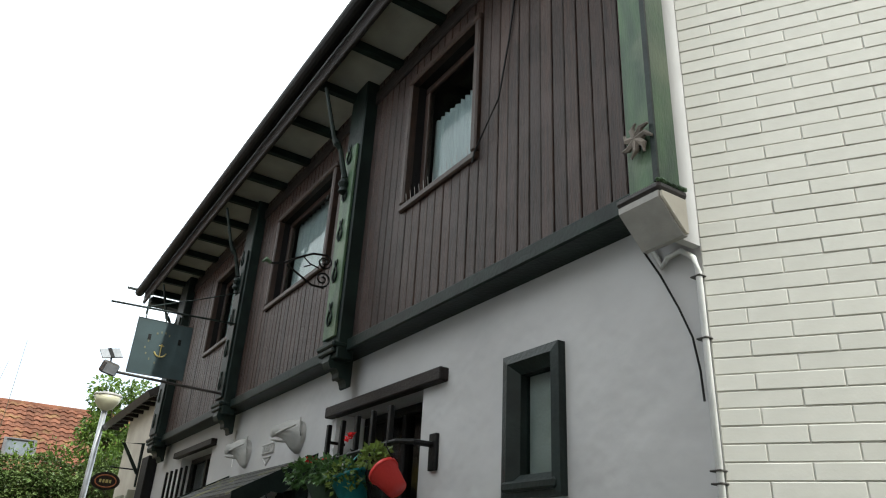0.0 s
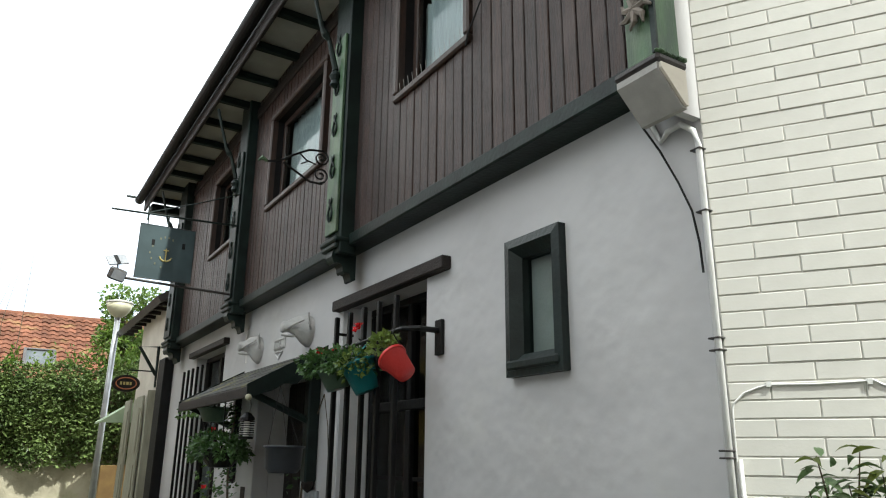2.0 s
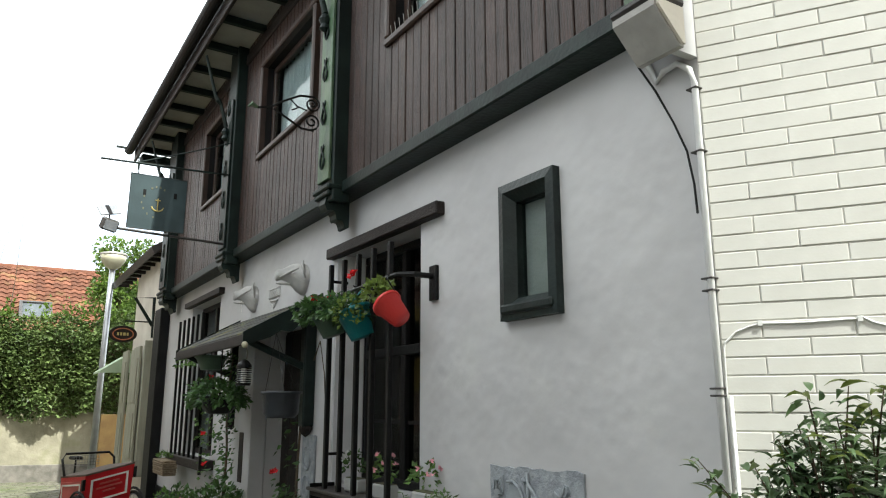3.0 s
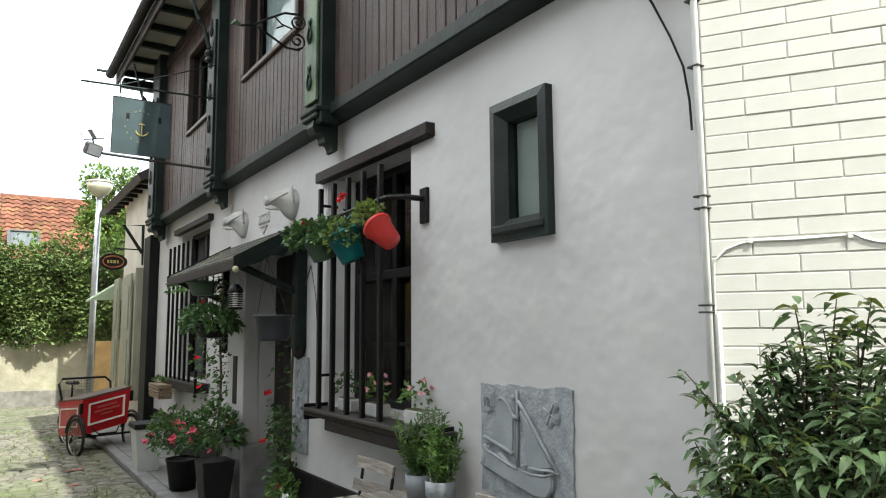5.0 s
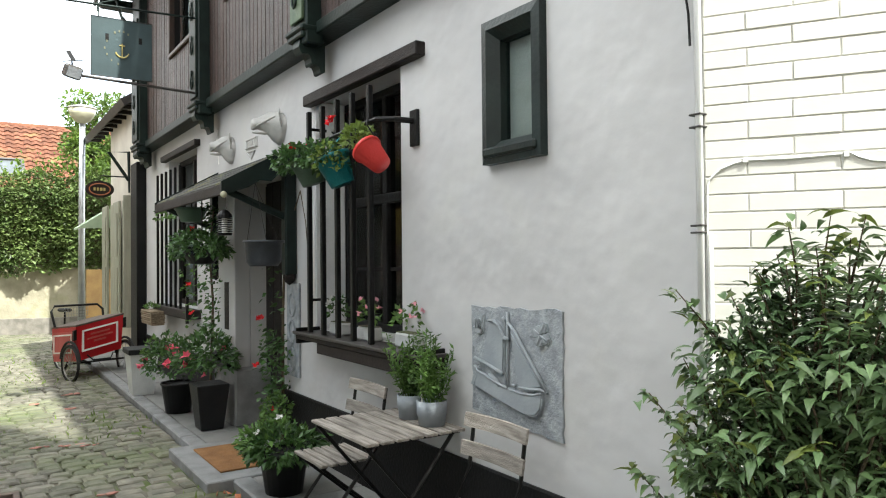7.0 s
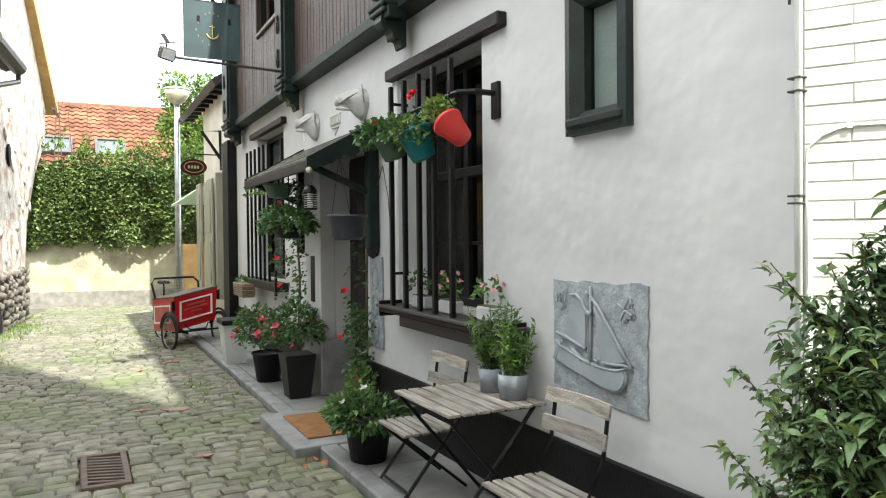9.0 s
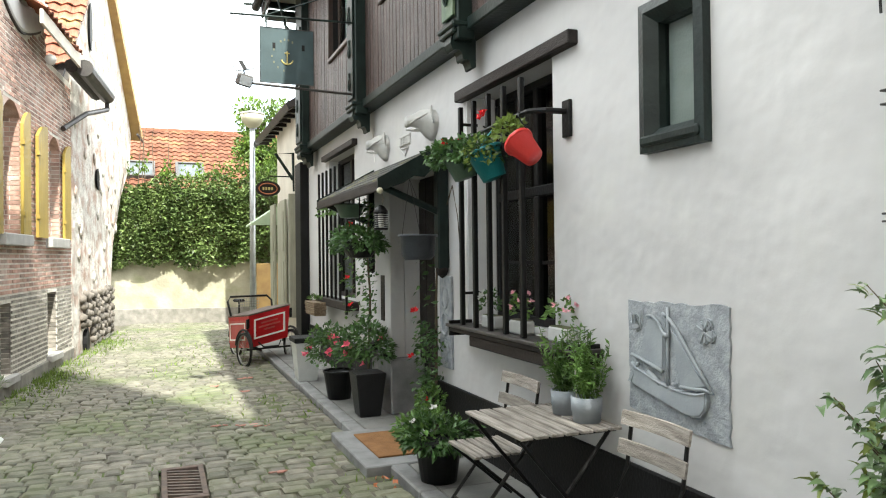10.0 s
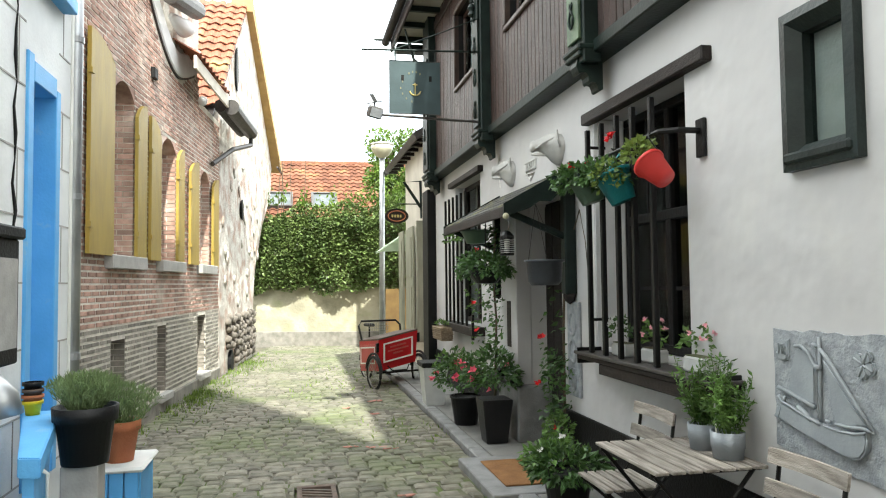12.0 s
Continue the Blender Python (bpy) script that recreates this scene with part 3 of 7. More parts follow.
part("fascia", bx(EX, EX + 0.038, 1.1, 11.9, EZ - 0.04, EZ + 0.16, bevel=0.008), LINTEL, ev)
gt = B()
for a in range(8):
    a0, a1 = math.pi * a / 8, math.pi * (a + 1) / 8
    q = [(EX - 0.075 + 0.07 * math.cos(t), EZ + 0.15 - 0.07 * math.sin(t)) for t in (a0, a1)]
    q += [(EX - 0.075 + 0.064 * math.cos(t), EZ + 0.15 - 0.064 * math.sin(t)) for t in (a1, a0)]
    slab(gt, q, 1.1, 11.95, "y")
part("gutter", gt, TAR, ev)
part("wall_plate", bx(UX - 0.02, UX + 0.03, 1.7, 11.5, EZ - 0.13, EZ + 0.004, bevel=0.01), LINTEL, ev)
part("end_beam", bx(EX + 0.06, 2.4, 11.52, 11.74, EZ - 0.12, EZ + 0.004, bevel=0.02), DKGREEN, ev)
part("gutter_peg", bx(EX - 0.28, EX - 0.08, 11.86, 11.9, EZ + 0.15, EZ + 0.18), DKGREEN, ev)
rf = B()
slab(rf, [(EX, EZ + 0.17), (4.7, EZ + 2.6), (7.95, EZ + 0.1), (7.95, EZ), (4.7, EZ + 2.5), (EX + 0.1, EZ + 0.12)], 1.1, 11.9, "y")
solo("roof", rf, TILE, "clay tiled main roof above the eave", "roof", "structure")
gb = B()
slab(gb, [(2.3, 5.8), (7.5, 5.8), (4.7, 8.0)], 1.64, 1.8, "y")
slab(gb, [(2.3, 5.8), (7.5, 5.8), (4.7, 8.0)], 11.55, 11.75, "y")
solo("wall_gables", gb, PLASTER, "plaster gable ends under the main roof", "wall", "structure")

# ---------- pale brick neighbour ----------
PD, PNV = Vector((0.5446, -0.8387, 0)), Vector((-0.8387, -0.5446, 0))
P0 = Vector((2.19, 1.60, 0))


def pale_frame(s, out, z):
    return P0 + PD * s + PNV * out + Vector((0, 0, z))


nb = thing("wall_neighbour", (2.215, 1.6, 0), "pale cream painted brick wall of the neighbouring house", "wall", kind="structure")
bm = B()
vs = box(bm, 0, 7, -0.35, -0.0045, -0.2, 6.6)
for v in vs:
    v.co = pale_frame(v.co.x, v.co.y, v.co.z)
part("wall_core", bm, PALE_JOINT, nb)
solo("corner_joint", bx(2.197, 2.32, 1.603, 1.642, -0.1, 3.0), PLASTER, "plastered joint in the corner of the two houses", "trim", "structure")
solo("corner_seam", bx(2.087, 2.225, 1.601, 1.639, 3.0, 5.85), PLASTER, "pale mortar seam between the two houses", "trim", "structure")
nr = B()
vs = box(nr, -0.05, 7.2, -4.5, 0.15, 6.62, 6.8)
for v in vs:
    v.co = pale_frame(v.co.x, v.co.y, v.co.z)
solo("roof_neighbour", nr, TILE, "roof slab of the neighbouring house", "roof", "structure")
for nm, s0, s1, o0, o1 in (("wall_neighbour_back", 0, 7, -4.4, -4.2), ("wall_neighbour_side", 6.8, 7, -4.2, -0.352)):
    w = B()
    vs = box(w, s0, s1, o0, o1, -0.2, 6.6)
    for v in vs:
        v.co = pale_frame(v.co.x, v.co.y, v.co.z)
    solo(nm, w, PALE_JOINT, "plain wall of the neighbouring house", "wall", "structure")

# ---------- brick house across the alley ----------
LY0, LY1 = 6.75, 13.15


def left_pt(y, out, z):
    """A point on the left-hand frontage, out metres before its face."""
    return Vector((left_x(y) + out, y, z))


LWIN = [(8.00, 8.66, 1.92, 3.84), (9.72, 10.40, 1.92, 3.56), (11.80, 12.42, 1.92, 3.44)]
LSHUT = [(7.20, 7.83, 4.06), (8.57, 8.90, 3.70), (9.06, 9.46, 3.64), (10.26, 10.58, 3.50), (10.94, 11.42, 3.46), (12.42, 12.82, 3.40)]
LVENT = [(7.98, 8.42, 0.22, 1.02), (9.58, 9.98, 0.22, 1.08), (11.64, 12.16, 0.22, 1.12)]


def gable_top(y):
    if y < 9.0:
        return 5.25 + (9.0 - y) * 1.1
    if y < 10.4:
        k = (y - 9.0) / 1.4
        return 5.25 - 0.72 * math.sin(k * math.pi / 2)
    if y < 11.62:
        return 4.53 + 0.42 * ((y - 10.4) / 1.22) ** 1.4
    return 4.50


lw = wall_mesh(-0.45, -0.005, LY0, LY1, -0.2, 4.3, LWIN + LVENT)
n = 40
for i in range(n):
    ya, yb = LY0 + (LY1 - LY0) * i / n, LY0 + (LY1 - LY0) * (i + 1) / n
    slab(lw, [(ya, 4.3), (yb, 4.3), (yb, gable_top(yb) - 0.01), (ya, gable_top(ya) - 0.01)], -0.3, -0.005, "x")
for v in lw.verts:
    v.co.x += left_x(v.co.y)
brick_house = thing("brick_house", (left_x(9.9), 9.9, 0), "old red brick house front with curved white gable coping", "house")
part("wall", lw, MORTAR, brick_house)
def sweep(name, y0, y1, ring_, material, label=""):
    """A moulding along the curved gable edge; ring_: pairs of out and height over the edge."""
    bm, prev = B(), None
    for i in range(49):
        yv = y0 + (y1 - y0) * i / 48
        now = [bm.verts.new(left_pt(yv, o, gable_top(yv) + dz)) for o, dz in ring_]
        if prev:
            for k in range(len(ring_)):
                j = (k + 1) % len(ring_)
                bm.faces.new((prev[k], prev[j], now[j], now[k]))
        else:
            bm.faces.new(now)
        prev = now
    bm.faces.new(prev[::-1])
    part(name, bm, material, brick_house, label)


sweep("coping", 6.75, 11.61, ((-0.28, 0.33), (0.02, 0.33), (0.035, 0.30), (0.035, 0.01), (0.02, -0.01), (-0.28, -0.01)), WHITEPAINT, "white curved gable coping")
# thin dark strip along the lower edge of the coping
sweep("coping_strip", 6.75, 11.3, ((-0.02, -0.012), (0.022, -0.012), (0.022, -0.04), (-0.02, -0.04)), DKZINC, "thin dark strip under the coping")
ug = B()
n = 24
for i in range(n):
    ya, yb = 8.0 + 3.6 * i / n, 8.0 + 3.6 * (i + 1) / n
    slab(ug, [(ya, gable_top(ya) + 0.1), (yb, gable_top(yb) + 0.1), (yb, 6.9), (ya, 6.9)], -0.29, 0.0, "x")
for v in ug.verts:
    v.co.x += left_x(v.co.y)
part("upper_gable", ug, LIMEWASH, brick_house, "flaking limewashed upper wall")
rg = B()
vs = box(rg, -4.0, -0.31, 6.9, 11.55, 4.2, 6.85)
for v in vs:
    v.co.x += left_x(v.co.y)
part("rear_wall", rg, LIMEWASH, brick_house)
gt2 = B()
tube(gt2, [left_pt(9.2, 0.22, 5.22), left_pt(10.55, 0.22, 5.52)], 0.13, 12)
part("upper_gutter", gt2, DKZINC, brick_house, "dark lead gutter high on the gable")
cv = B()
tube(cv, [left_pt(9.75, 0.10, 5.12), left_pt(10.2, 0.14, 5.13), left_pt(10.7, 0.12, 5.30)], [0.05, 0.13, 0.06], 12)
part("upper_cove", cv, WHITEPAINT, brick_house, "white plaster cove under the gutter", smooth=True)
for (ya, yb, za, zb) in LWIN:
    s = B()
    vs = box(s, -0.2, 0.09, ya - 0.22, yb + 0.22, za - 0.15, za - 0.004, bevel=0.01)
    for v in vs:
        v.co.x += left_x(v.co.y)
    win = part("window", s, SILLSTONE, brick_house, "pale stone window sill")
    f = B()
    for y0, y1, z0, z1 in ((ya, ya + 0.07, za, zb), (yb - 0.07, yb, za, zb), (ya + 0.071, yb - 0.071, zb - 0.07, zb), (ya + 0.071, yb - 0.071, za, za + 0.07), (ya + 0.071, yb - 0.071, za + 1.1, za + 1.15)):
        box(f, -0.32, -0.26, y0, y1, z0, z1)
    for v in f.verts:
        v.co.x += left_x(v.co.y)
    part("window_frame", f, BROWN, win)
    g = B()
    box(g, -0.30, -0.295, ya + 0.07, yb - 0.07, za + 0.07, zb - 0.07)
    for v in g.verts:
        v.co.x += left_x(v.co.y)
    part("pane", g, GLASS, win)
for (ya, yb, za, zb) in LWIN:
    ah = B()
    arch = [(ya + (yb - ya) * k / 8, zb - 0.17 * (2 * k / 8 - 1) ** 2) for k in range(9)]
    for (p, zp), (q, zq) in zip(arch, arch[1:]):
        slab(ah, [(p, zp), (q, zq), (q, zb + 0.002), (p, zb + 0.002)], -0.25, -0.006, "x")
    for v in ah.verts:
        v.co.x += left_x(v.co.y)
    part("arch_head", ah, REDBRICK_ONE, brick_house, "segmental brick window head")
for y0, y1, h in LSHUT:
    sh = B()
    za = 1.90
    lo_side = any(abs(y1 - q[0]) < 0.35 for q in LWIN)
    tops = [(0.0, 0.0), (0.18, 0.0), (0.45, 0.025), (0.75, 0.09), (1.0, 0.19)]
    edge = [(y0 + (y1 - y0) * u, h - d) for u, d in tops] if lo_side else [(y1 - (y1 - y0) * u, h - d) for u, d in tops][::-1]
    slab(sh, [(y0, za), (y1, za)] + edge[::-1], 0.03, 0.068, "x")
    for v in sh.verts:
        v.co.x += left_x(v.co.y)
    shutter = part("shutter", sh, YELLOW, brick_house, "ochre yellow wooden shutter folded open")
    for z in (za + 0.25, h - 0.45):
        hg = B()
        box(hg, 0.05, 0.085, y0 - 0.02, y0 + 0.05, z, z + 0.05)
        for v in hg.verts:
            v.co.x += left_x(v.co.y)
        part("hinge", hg, YELLOW, shutter)
for (ya, yb, za, zb) in LVENT:
    s = B()
    box(s, -0.25, 0.08, ya - 0.06, yb + 0.06, za - 0.10, za - 0.003, bevel=0.01)
    for v in s.verts:
        v.co.x += left_x(v.co.y)
    part("cellar_sill", s, SILLSTONE, brick_house)
    s = B()
    box(s, -0.2, -0.16, ya - 0.02, yb + 0.02, za, zb)
    for v in s.verts:
        v.co.x += left_x(v.co.y)
    part("cellar_panel", s, GREYBRICK, brick_house)
v = B()
vs = box(v, 0.0, 0.05, 9.22, 9.36, 4.15, 4.29, bevel=0.01)
for q in v.verts:
    q.co.x += left_x(q.co.y)
part("air_vent", v, TAR, brick_house)
b = B()
vs = box(b, -0.02, 0.035, LY0, LY1, -0.1, 0.16, bevel=0.01)
for q in b.verts:
    q.co.x += left_x(q.co.y)
part("foot_course", b, YARDBASE, brick_house)


# ---------- pantile roofs ----------
def pantiles(o, along, up, nx, ny, w, h):
    """Overlapping S-shaped tiles on a slope; along: the eave, up: the slope."""
    along, up = Vector(along).normalized(), Vector(up).normalized()
    nrm = along.cross(up)
    if nrm.z < 0:
        nrm = -nrm
    verts, faces = [], []
    seg = 5
    for j in range(ny):
        for i in range(nx):
            base = len(verts)
            jx, jz = random.uniform(-0.006, 0.006), random.uniform(-0.006, 0.008)
            for row, lift in ((0, 0.035), (1, 0.0)):
                for k in range(seg + 1):
                    u = k / seg
                    z = 0.045 * (math.sin(u * 2 * math.pi - 0.6) * 0.5 + 0.5) + lift + jz
                    verts.append(Vector(o) + along * (i * w + u * w * 1.02 + jx) + up * (j * h + row * h * 1.08) + nrm * z)
            for k in range(seg + 1):
                verts.append(verts[base + k] - nrm * 0.022)
            for k in range(seg):
                faces.append((base + k, base + k + 1, base + seg + 2 + k, base + seg + 1 + k))
                faces.append((base + 2 * seg + 2 + k, base + 2 * seg + 3 + k, base + k + 1, base + k))
    return cells([tuple(v) for v in verts], faces)


small_roof = thing("side_roof", (left_x(12), 12, 4.5), "pent eave with orange tiles and dark gutter on the brick house", "roof")
EAVE = [left_pt(yv, 0.30, 4.62) for yv in (10.15, 12.35, 14.3)]


def ledge(name, p, q, o0, o1, z0, z1, material, label=""):
    """A straight board along the eave between two points, from o0 to o1 outwards."""
    bm = B()
    for o in (o0, o1):
        for e in (p, q):
            for z in (z0, z1):
                bm.verts.new(e + Vector((o, 0, z)))
    bm.verts.ensure_lookup_table()
    for f_ in CUBE_FACES:
        bm.faces.new([bm.verts[i] for i in f_])
    part(name, bm, material, small_roof, label)


ledge("fascia", EAVE[0], EAVE[1], -0.02, 0.015, -0.05, 0.13, PLASTER_WARM, "cream painted fascia board")
al = (EAVE[2] - EAVE[0]).normalized()
part("tile_edge", pantiles(EAVE[0] + Vector((0.03, 0, 0.12)), al, Vector((-0.34, 0, 0.22)), 10, 1, 0.215, 0.38), TILE, small_roof, "row of orange edge tiles")
gu = B()
tube(gu, [EAVE[1] + Vector((0.06, 0, -0.04)), EAVE[2] + Vector((0.06, 0, -0.06))], 0.13, 12)
part("gutter", gu, DKZINC, small_roof, "dark half-round gutter")
part("gutter_backing", rod([EAVE[1] + Vector((-0.12, 0, -0.02)), EAVE[2] + Vector((-0.12, 0, -0.04))], 0.11, 8), LINTEL, small_roof)
ge = EAVE[2] + Vector((0.06, -0.05, -0.16))
part("downpipe", rod([ge, ge + Vector((0.0, -0.03, -0.16)), left_pt(13.1, 0.24, 4.0), left_pt(12.4, 0.05, 3.62)], 0.042, 8), DKZINC, small_roof)
part("light_globe", turned(left_pt(11.2, 0.16, 4.38), [(0.0, -0.08), (0.055, -0.055), (0.078, 0.0), (0.055, 0.055), (0.0, 0.08)], 14), WHITEPETAL, small_roof, "white globe under the eave", smooth=True)

# rough limewashed stone house
stone_house = thing("stone_house", (left_x(15), 15, 0), "flaking limewashed stone house with tall gable", "house")
w = B()
outline = [(13.16, -0.2), (16.6, -0.2), (16.75, 1.0), (17.0, 1.9), (17.45, 2.65), (18.6, 3.35), (19.5, 3.9), (19.75, 4.75), (16.1, 7.75), (13.16, 4.85)]
slab(w, outline, -0.6, 0.0, "x")
bmesh.ops.triangulate(w, faces=[f_ for f_ in w.faces if len(f_.verts) > 4])
for q in w.verts:
    q.co.x += left_x(q.co.y)
part("wall", w, LIMEWASH, stone_house)
slope = Vector((0, 2.94, 2.90)).normalized()
for j in range(15):
    part("tile_course", pantiles(left_pt(12.9 + 0.29 * j * slope.y, 0.03, 4.72 + 0.29 * j * slope.z), (-1, 0.0, 0), slope, 20, 1, 0.22, 0.29), TILE, stone_house)
rd = B()
slab(rd, [(12.8, 4.52), (16.1, 7.79), (19.5, 4.98), (19.5, 4.88), (16.1, 7.65), (12.8, 4.42)], -4.4, -0.05, "x")
for q in rd.verts:
    q.co.x += left_x(q.co.y) if q.co.x > -2 else -1.2
part("roof_deck", rd, LINTEL, stone_house)
vb = B()
pr = [left_pt(15.85, 0.14, 7.86), left_pt(20.0, 0.24, 4.86)]
dz = Vector((0, 0, -0.30))
q = [pr[0], pr[1], pr[1] + dz * 0.7, pr[0] + dz]
a = [vb.verts.new(p) for p in q] + [vb.verts.new(p + Vector((-0.45, 0, 0))) for p in q]
for idx in ((0, 1, 2, 3), (7, 6, 5, 4), (0, 4, 5, 1), (1, 5, 6, 2), (2, 6, 7, 3), (3, 7, 4, 0)):
    vb.faces.new([a[k] for k in idx])
part("verge_board", vb, TAN, stone_house, "tan timber verge board of the roof")
part("verge_end", rod([left_pt(19.4, 0.2, 4.72), left_pt(20.0, 0.24, 4.64)], 0.03, 6), DKZINC, stone_house)
for yv, za, zb in ((14.7, 5.5, 6.35), (15.3, 2.95, 3.35)):
    wv = B()
    lathe(wv, (0, 0, 0), [(0.0, -0.02), (0.12, -0.02), (0.14, 0.02), (0.10, 0.03), (0.0, 0.025)], 14, Matrix.Translation(left_pt(yv, 0.01, (za + zb) / 2)) @ Matrix.Rotation(radians(90), 4, "Y") @ Matrix.Diagonal(((zb - za) / 0.26, 1.9, 1, 1)))
    part("small_window", wv, TAR, stone_house)
ro = random.Random(5)
for k in range(90):
    yv, z = 13.85 + 0.20 * (k // 6) + ro.uniform(-0.05, 0.05), 0.14 + 0.155 * (k % 6) + ro.uniform(-0.03, 0.03) + 0.04 * (k // 6 % 2)
    if abs(yv - 14.15) < 0.3 and z < 0.42:
        continue
    s = B()
    bmesh.ops.create_icosphere(s, subdivisions=1, radius=1)
    for q in s.verts:
        q.co = Vector((q.co.x * 0.09, q.co.y * ro.uniform(0.10, 0.15), q.co.z * ro.uniform(0.075, 0.10))) * ro.uniform(0.85, 1.15) + left_pt(yv, 0.02, z)
    part("stone", s, RUBBLE, stone_house, smooth=True)
for k in range(26):
    yv, z = ro.uniform(13.4, 17.5), ro.uniform(1.2, 4.2)
    s = B()
    bmesh.ops.create_icosphere(s, subdivisions=1, radius=1)
    for q in s.verts:
        q.co = Vector((q.co.x * 0.03, q.co.y * ro.uniform(0.12, 0.22), q.co.z * ro.uniform(0.09, 0.16))) + left_pt(yv, 0.0, z)
    part("stone", s, LIMEWASH, stone_house, smooth=True)
# black disc on the wall: a cellar hole's inner shade put into colour
dr = B()
lathe(dr, (0, 0, 0), [(0.0, -0.02), (0.24, -0.02), (0.26, 0.05), (0.2, 0.06), (0.0, 0.02)], 16, Matrix.Translation(left_pt(14.15, 0.0, 0.12)) @ Matrix.Rotation(radians(90), 4, "Y"))
part("hole_shade", dr, TAR, stone_house)

# white block house with blue joinery
WHX = -1.72
wh = thing("white_house", (WHX, 4, 0), "white painted block house with sky blue joinery", "house")
part("wall", wall_mesh(-2.3, WHX, -2.0, 5.92, -0.2, 4.6, [(5.08, 5.56, 0.30, 2.95)]), WHITEPAINT, wh)
fr = B()
for y0, y1, z0, z1 in ((4.99, 5.09, 0.3, 3.12), (5.54, 5.63, 0.3, 3.0), (5.091, 5.539, 2.94, 3.08)):
    box(fr, WHX - 0.25, WHX + 0.02, y0, y1, z0, z1, bevel=0.006)
door = part("door", fr, BLUE, wh, "sky blue painted door frame")
part("door_leaf", bx(WHX - 0.22, WHX - 0.17, 5.092, 5.538, 0.31, 2.939), BLUE, door)
jn = B()
for z in np.arange(0.35, 4.5, 0.42):
    box(jn, WHX, WHX + 0.004, 3.0, 4.98, z, z + 0.012)
    box(jn, WHX, WHX + 0.004, 5.64, 5.9, z, z + 0.012)
for yv in (3.6, 4.3, 4.86, 5.72):
    for z in np.arange(0.35, 3.7, 0.84):
        zo = 0.42 if yv in (4.3, 5.72) else 0.0
        box(jn, WHX, WHX + 0.004, yv, yv + 0.012, z + zo + 0.013, z + zo + 0.419)
part("joints", jn, SILLSTONE, wh)
part("crack", rod([(WHX + 0.004, 4.80 + 0.035 * math.sin(k * 2.3) + 0.01 * k % 0.03, 1.9 + 0.16 * k) for k in range(14)], [0.004 + 0.005 * ((k * 5) % 3) for k in range(14)], 5), TAR, wh, "dark crack in the painted blocks")
part("upper_sill", bx(WHX - 0.02, WHX + 0.10, 4.7, 5.72, 3.62, 3.72, bevel=0.006), BLUE, wh, "sky blue window sill upstairs")
dp = thing("downpipe", (-1.9, 6.1, 0), "zinc rainwater downpipe between two houses", "pipe")
part("pipe", rod([(-1.80, 6.32, -0.04), (-1.80, 6.32, 6.4)], 0.056, 14), ZINC, dp, smooth=True)
for z in (1.0, 2.3, 3.6):
    part("collar", rod([(-1.80, 6.32, z), (-1.80, 6.32, z + 0.05)], 0.064, 14), ZINC, dp)
part("cable_conduit", rod([(-1.70, 5.88, 0.3), (-1.70, 5.88, 6.4)], 0.012, 8), WHITE, dp)

# ---------- end of the alley ----------
ya = thing("yard_wall", (0.8, 18.9, 0), "stained cream rendered yard wall below the ivy", "wall", kind="structure")
def back_y(x):
    return 19.05 - 0.30 * x
w = B()
box(w, -2.6, 3.6, 0, 0.3, 0.36, 1.55)
for q in w.verts:
    q.co.y += back_y(q.co.x)
part("render", w, YARD, ya)
w = B()
box(w, -2.6, 3.6, -0.04, 0.3, -0.2, 0.36, bevel=0.01)
for q in w.verts:
    q.co.y += back_y(q.co.x)
part("base_course", w, YARDBASE, ya)
far_house = thing("far_house", (1, 25, 0), "far house with red pantile roof and two skylights", "house")
part("wall", bx(-6, 5.2, 22.2, 30, -0.2, 3.3), LIMEWASH, far_house)
up2 = Vector((0, 4.6, 2.75)).normalized()
roof2 = part("roof", pantiles((-6.2, 21.9, 3.25), (1, 0, 0), up2, 46, 17, 0.245, 0.32), FARTILE, far_house)
rr = B()
slab(rr, [(21.95, 3.18), (26.55, 5.93), (31, 3.2), (31, 3.1), (26.55, 5.8), (21.95, 3.05)], -6.2, 5.1, "x")
part("roof_deck", rr, LINTEL, far_house)
part("ridge", rod([(-6.2, 26.6, 5.98), (5.1, 26.6, 6.05)], 0.12, 8), FARTILE, far_house)
for x in (-0.53, 0.90):
    c = Vector((x, 23.12, 3.25 + (23.12 - 21.9) * 2.75 / 4.6))
    sm = Matrix.Translation(c) @ Matrix(((1, 0, 0), (0, up2.y, -up2.z), (0, up2.z, up2.y))).to_4x4()
    f = B()
    for a in ((-0.42, 0.42, -0.05, 0.03), (-0.42, 0.42, 0.97, 1.05), (-0.42, -0.34, 0.032, 0.968), (0.34, 0.42, 0.032, 0.968)):
        box(f, *a, 0.03, 0.16, m=sm)
    sk = part("skylight", f, DKZINC, far_house, "grey framed skylight")
    part("pane", bx(-0.34, 0.34, 0.03, 0.97, 0.10, 0.11, m=sm), SKYLIGHT, sk)

# small cottage beyond the timbered house
cot = thing("cottage", (2.3, 13, 0), "small cream cottage with folded shutters and low eave", "house")
part("wall", bx(2.2, 5.5, 11.76, 14.5, -0.2, 4.2), PLASTER_WARM, cot)
e = B()
slab(e, [(1.98, 4.02), (5.6, 6.4), (5.6, 6.55), (1.92, 4.12)], 11.78, 16.0, "y")
part("roof", e, DKZINC, cot)
for k in range(9):
    part("rafter", bx(2.0, 2.2, 12.0 + 0.45 * k, 12.06 + 0.45 * k, 4.02, 4.08), LINTEL, cot)
part("corner_board", bx(2.06, 2.2, 11.3, 11.76, -0.1, 3.1, bevel=0.01), TAR, cot, "tarred vertical board")
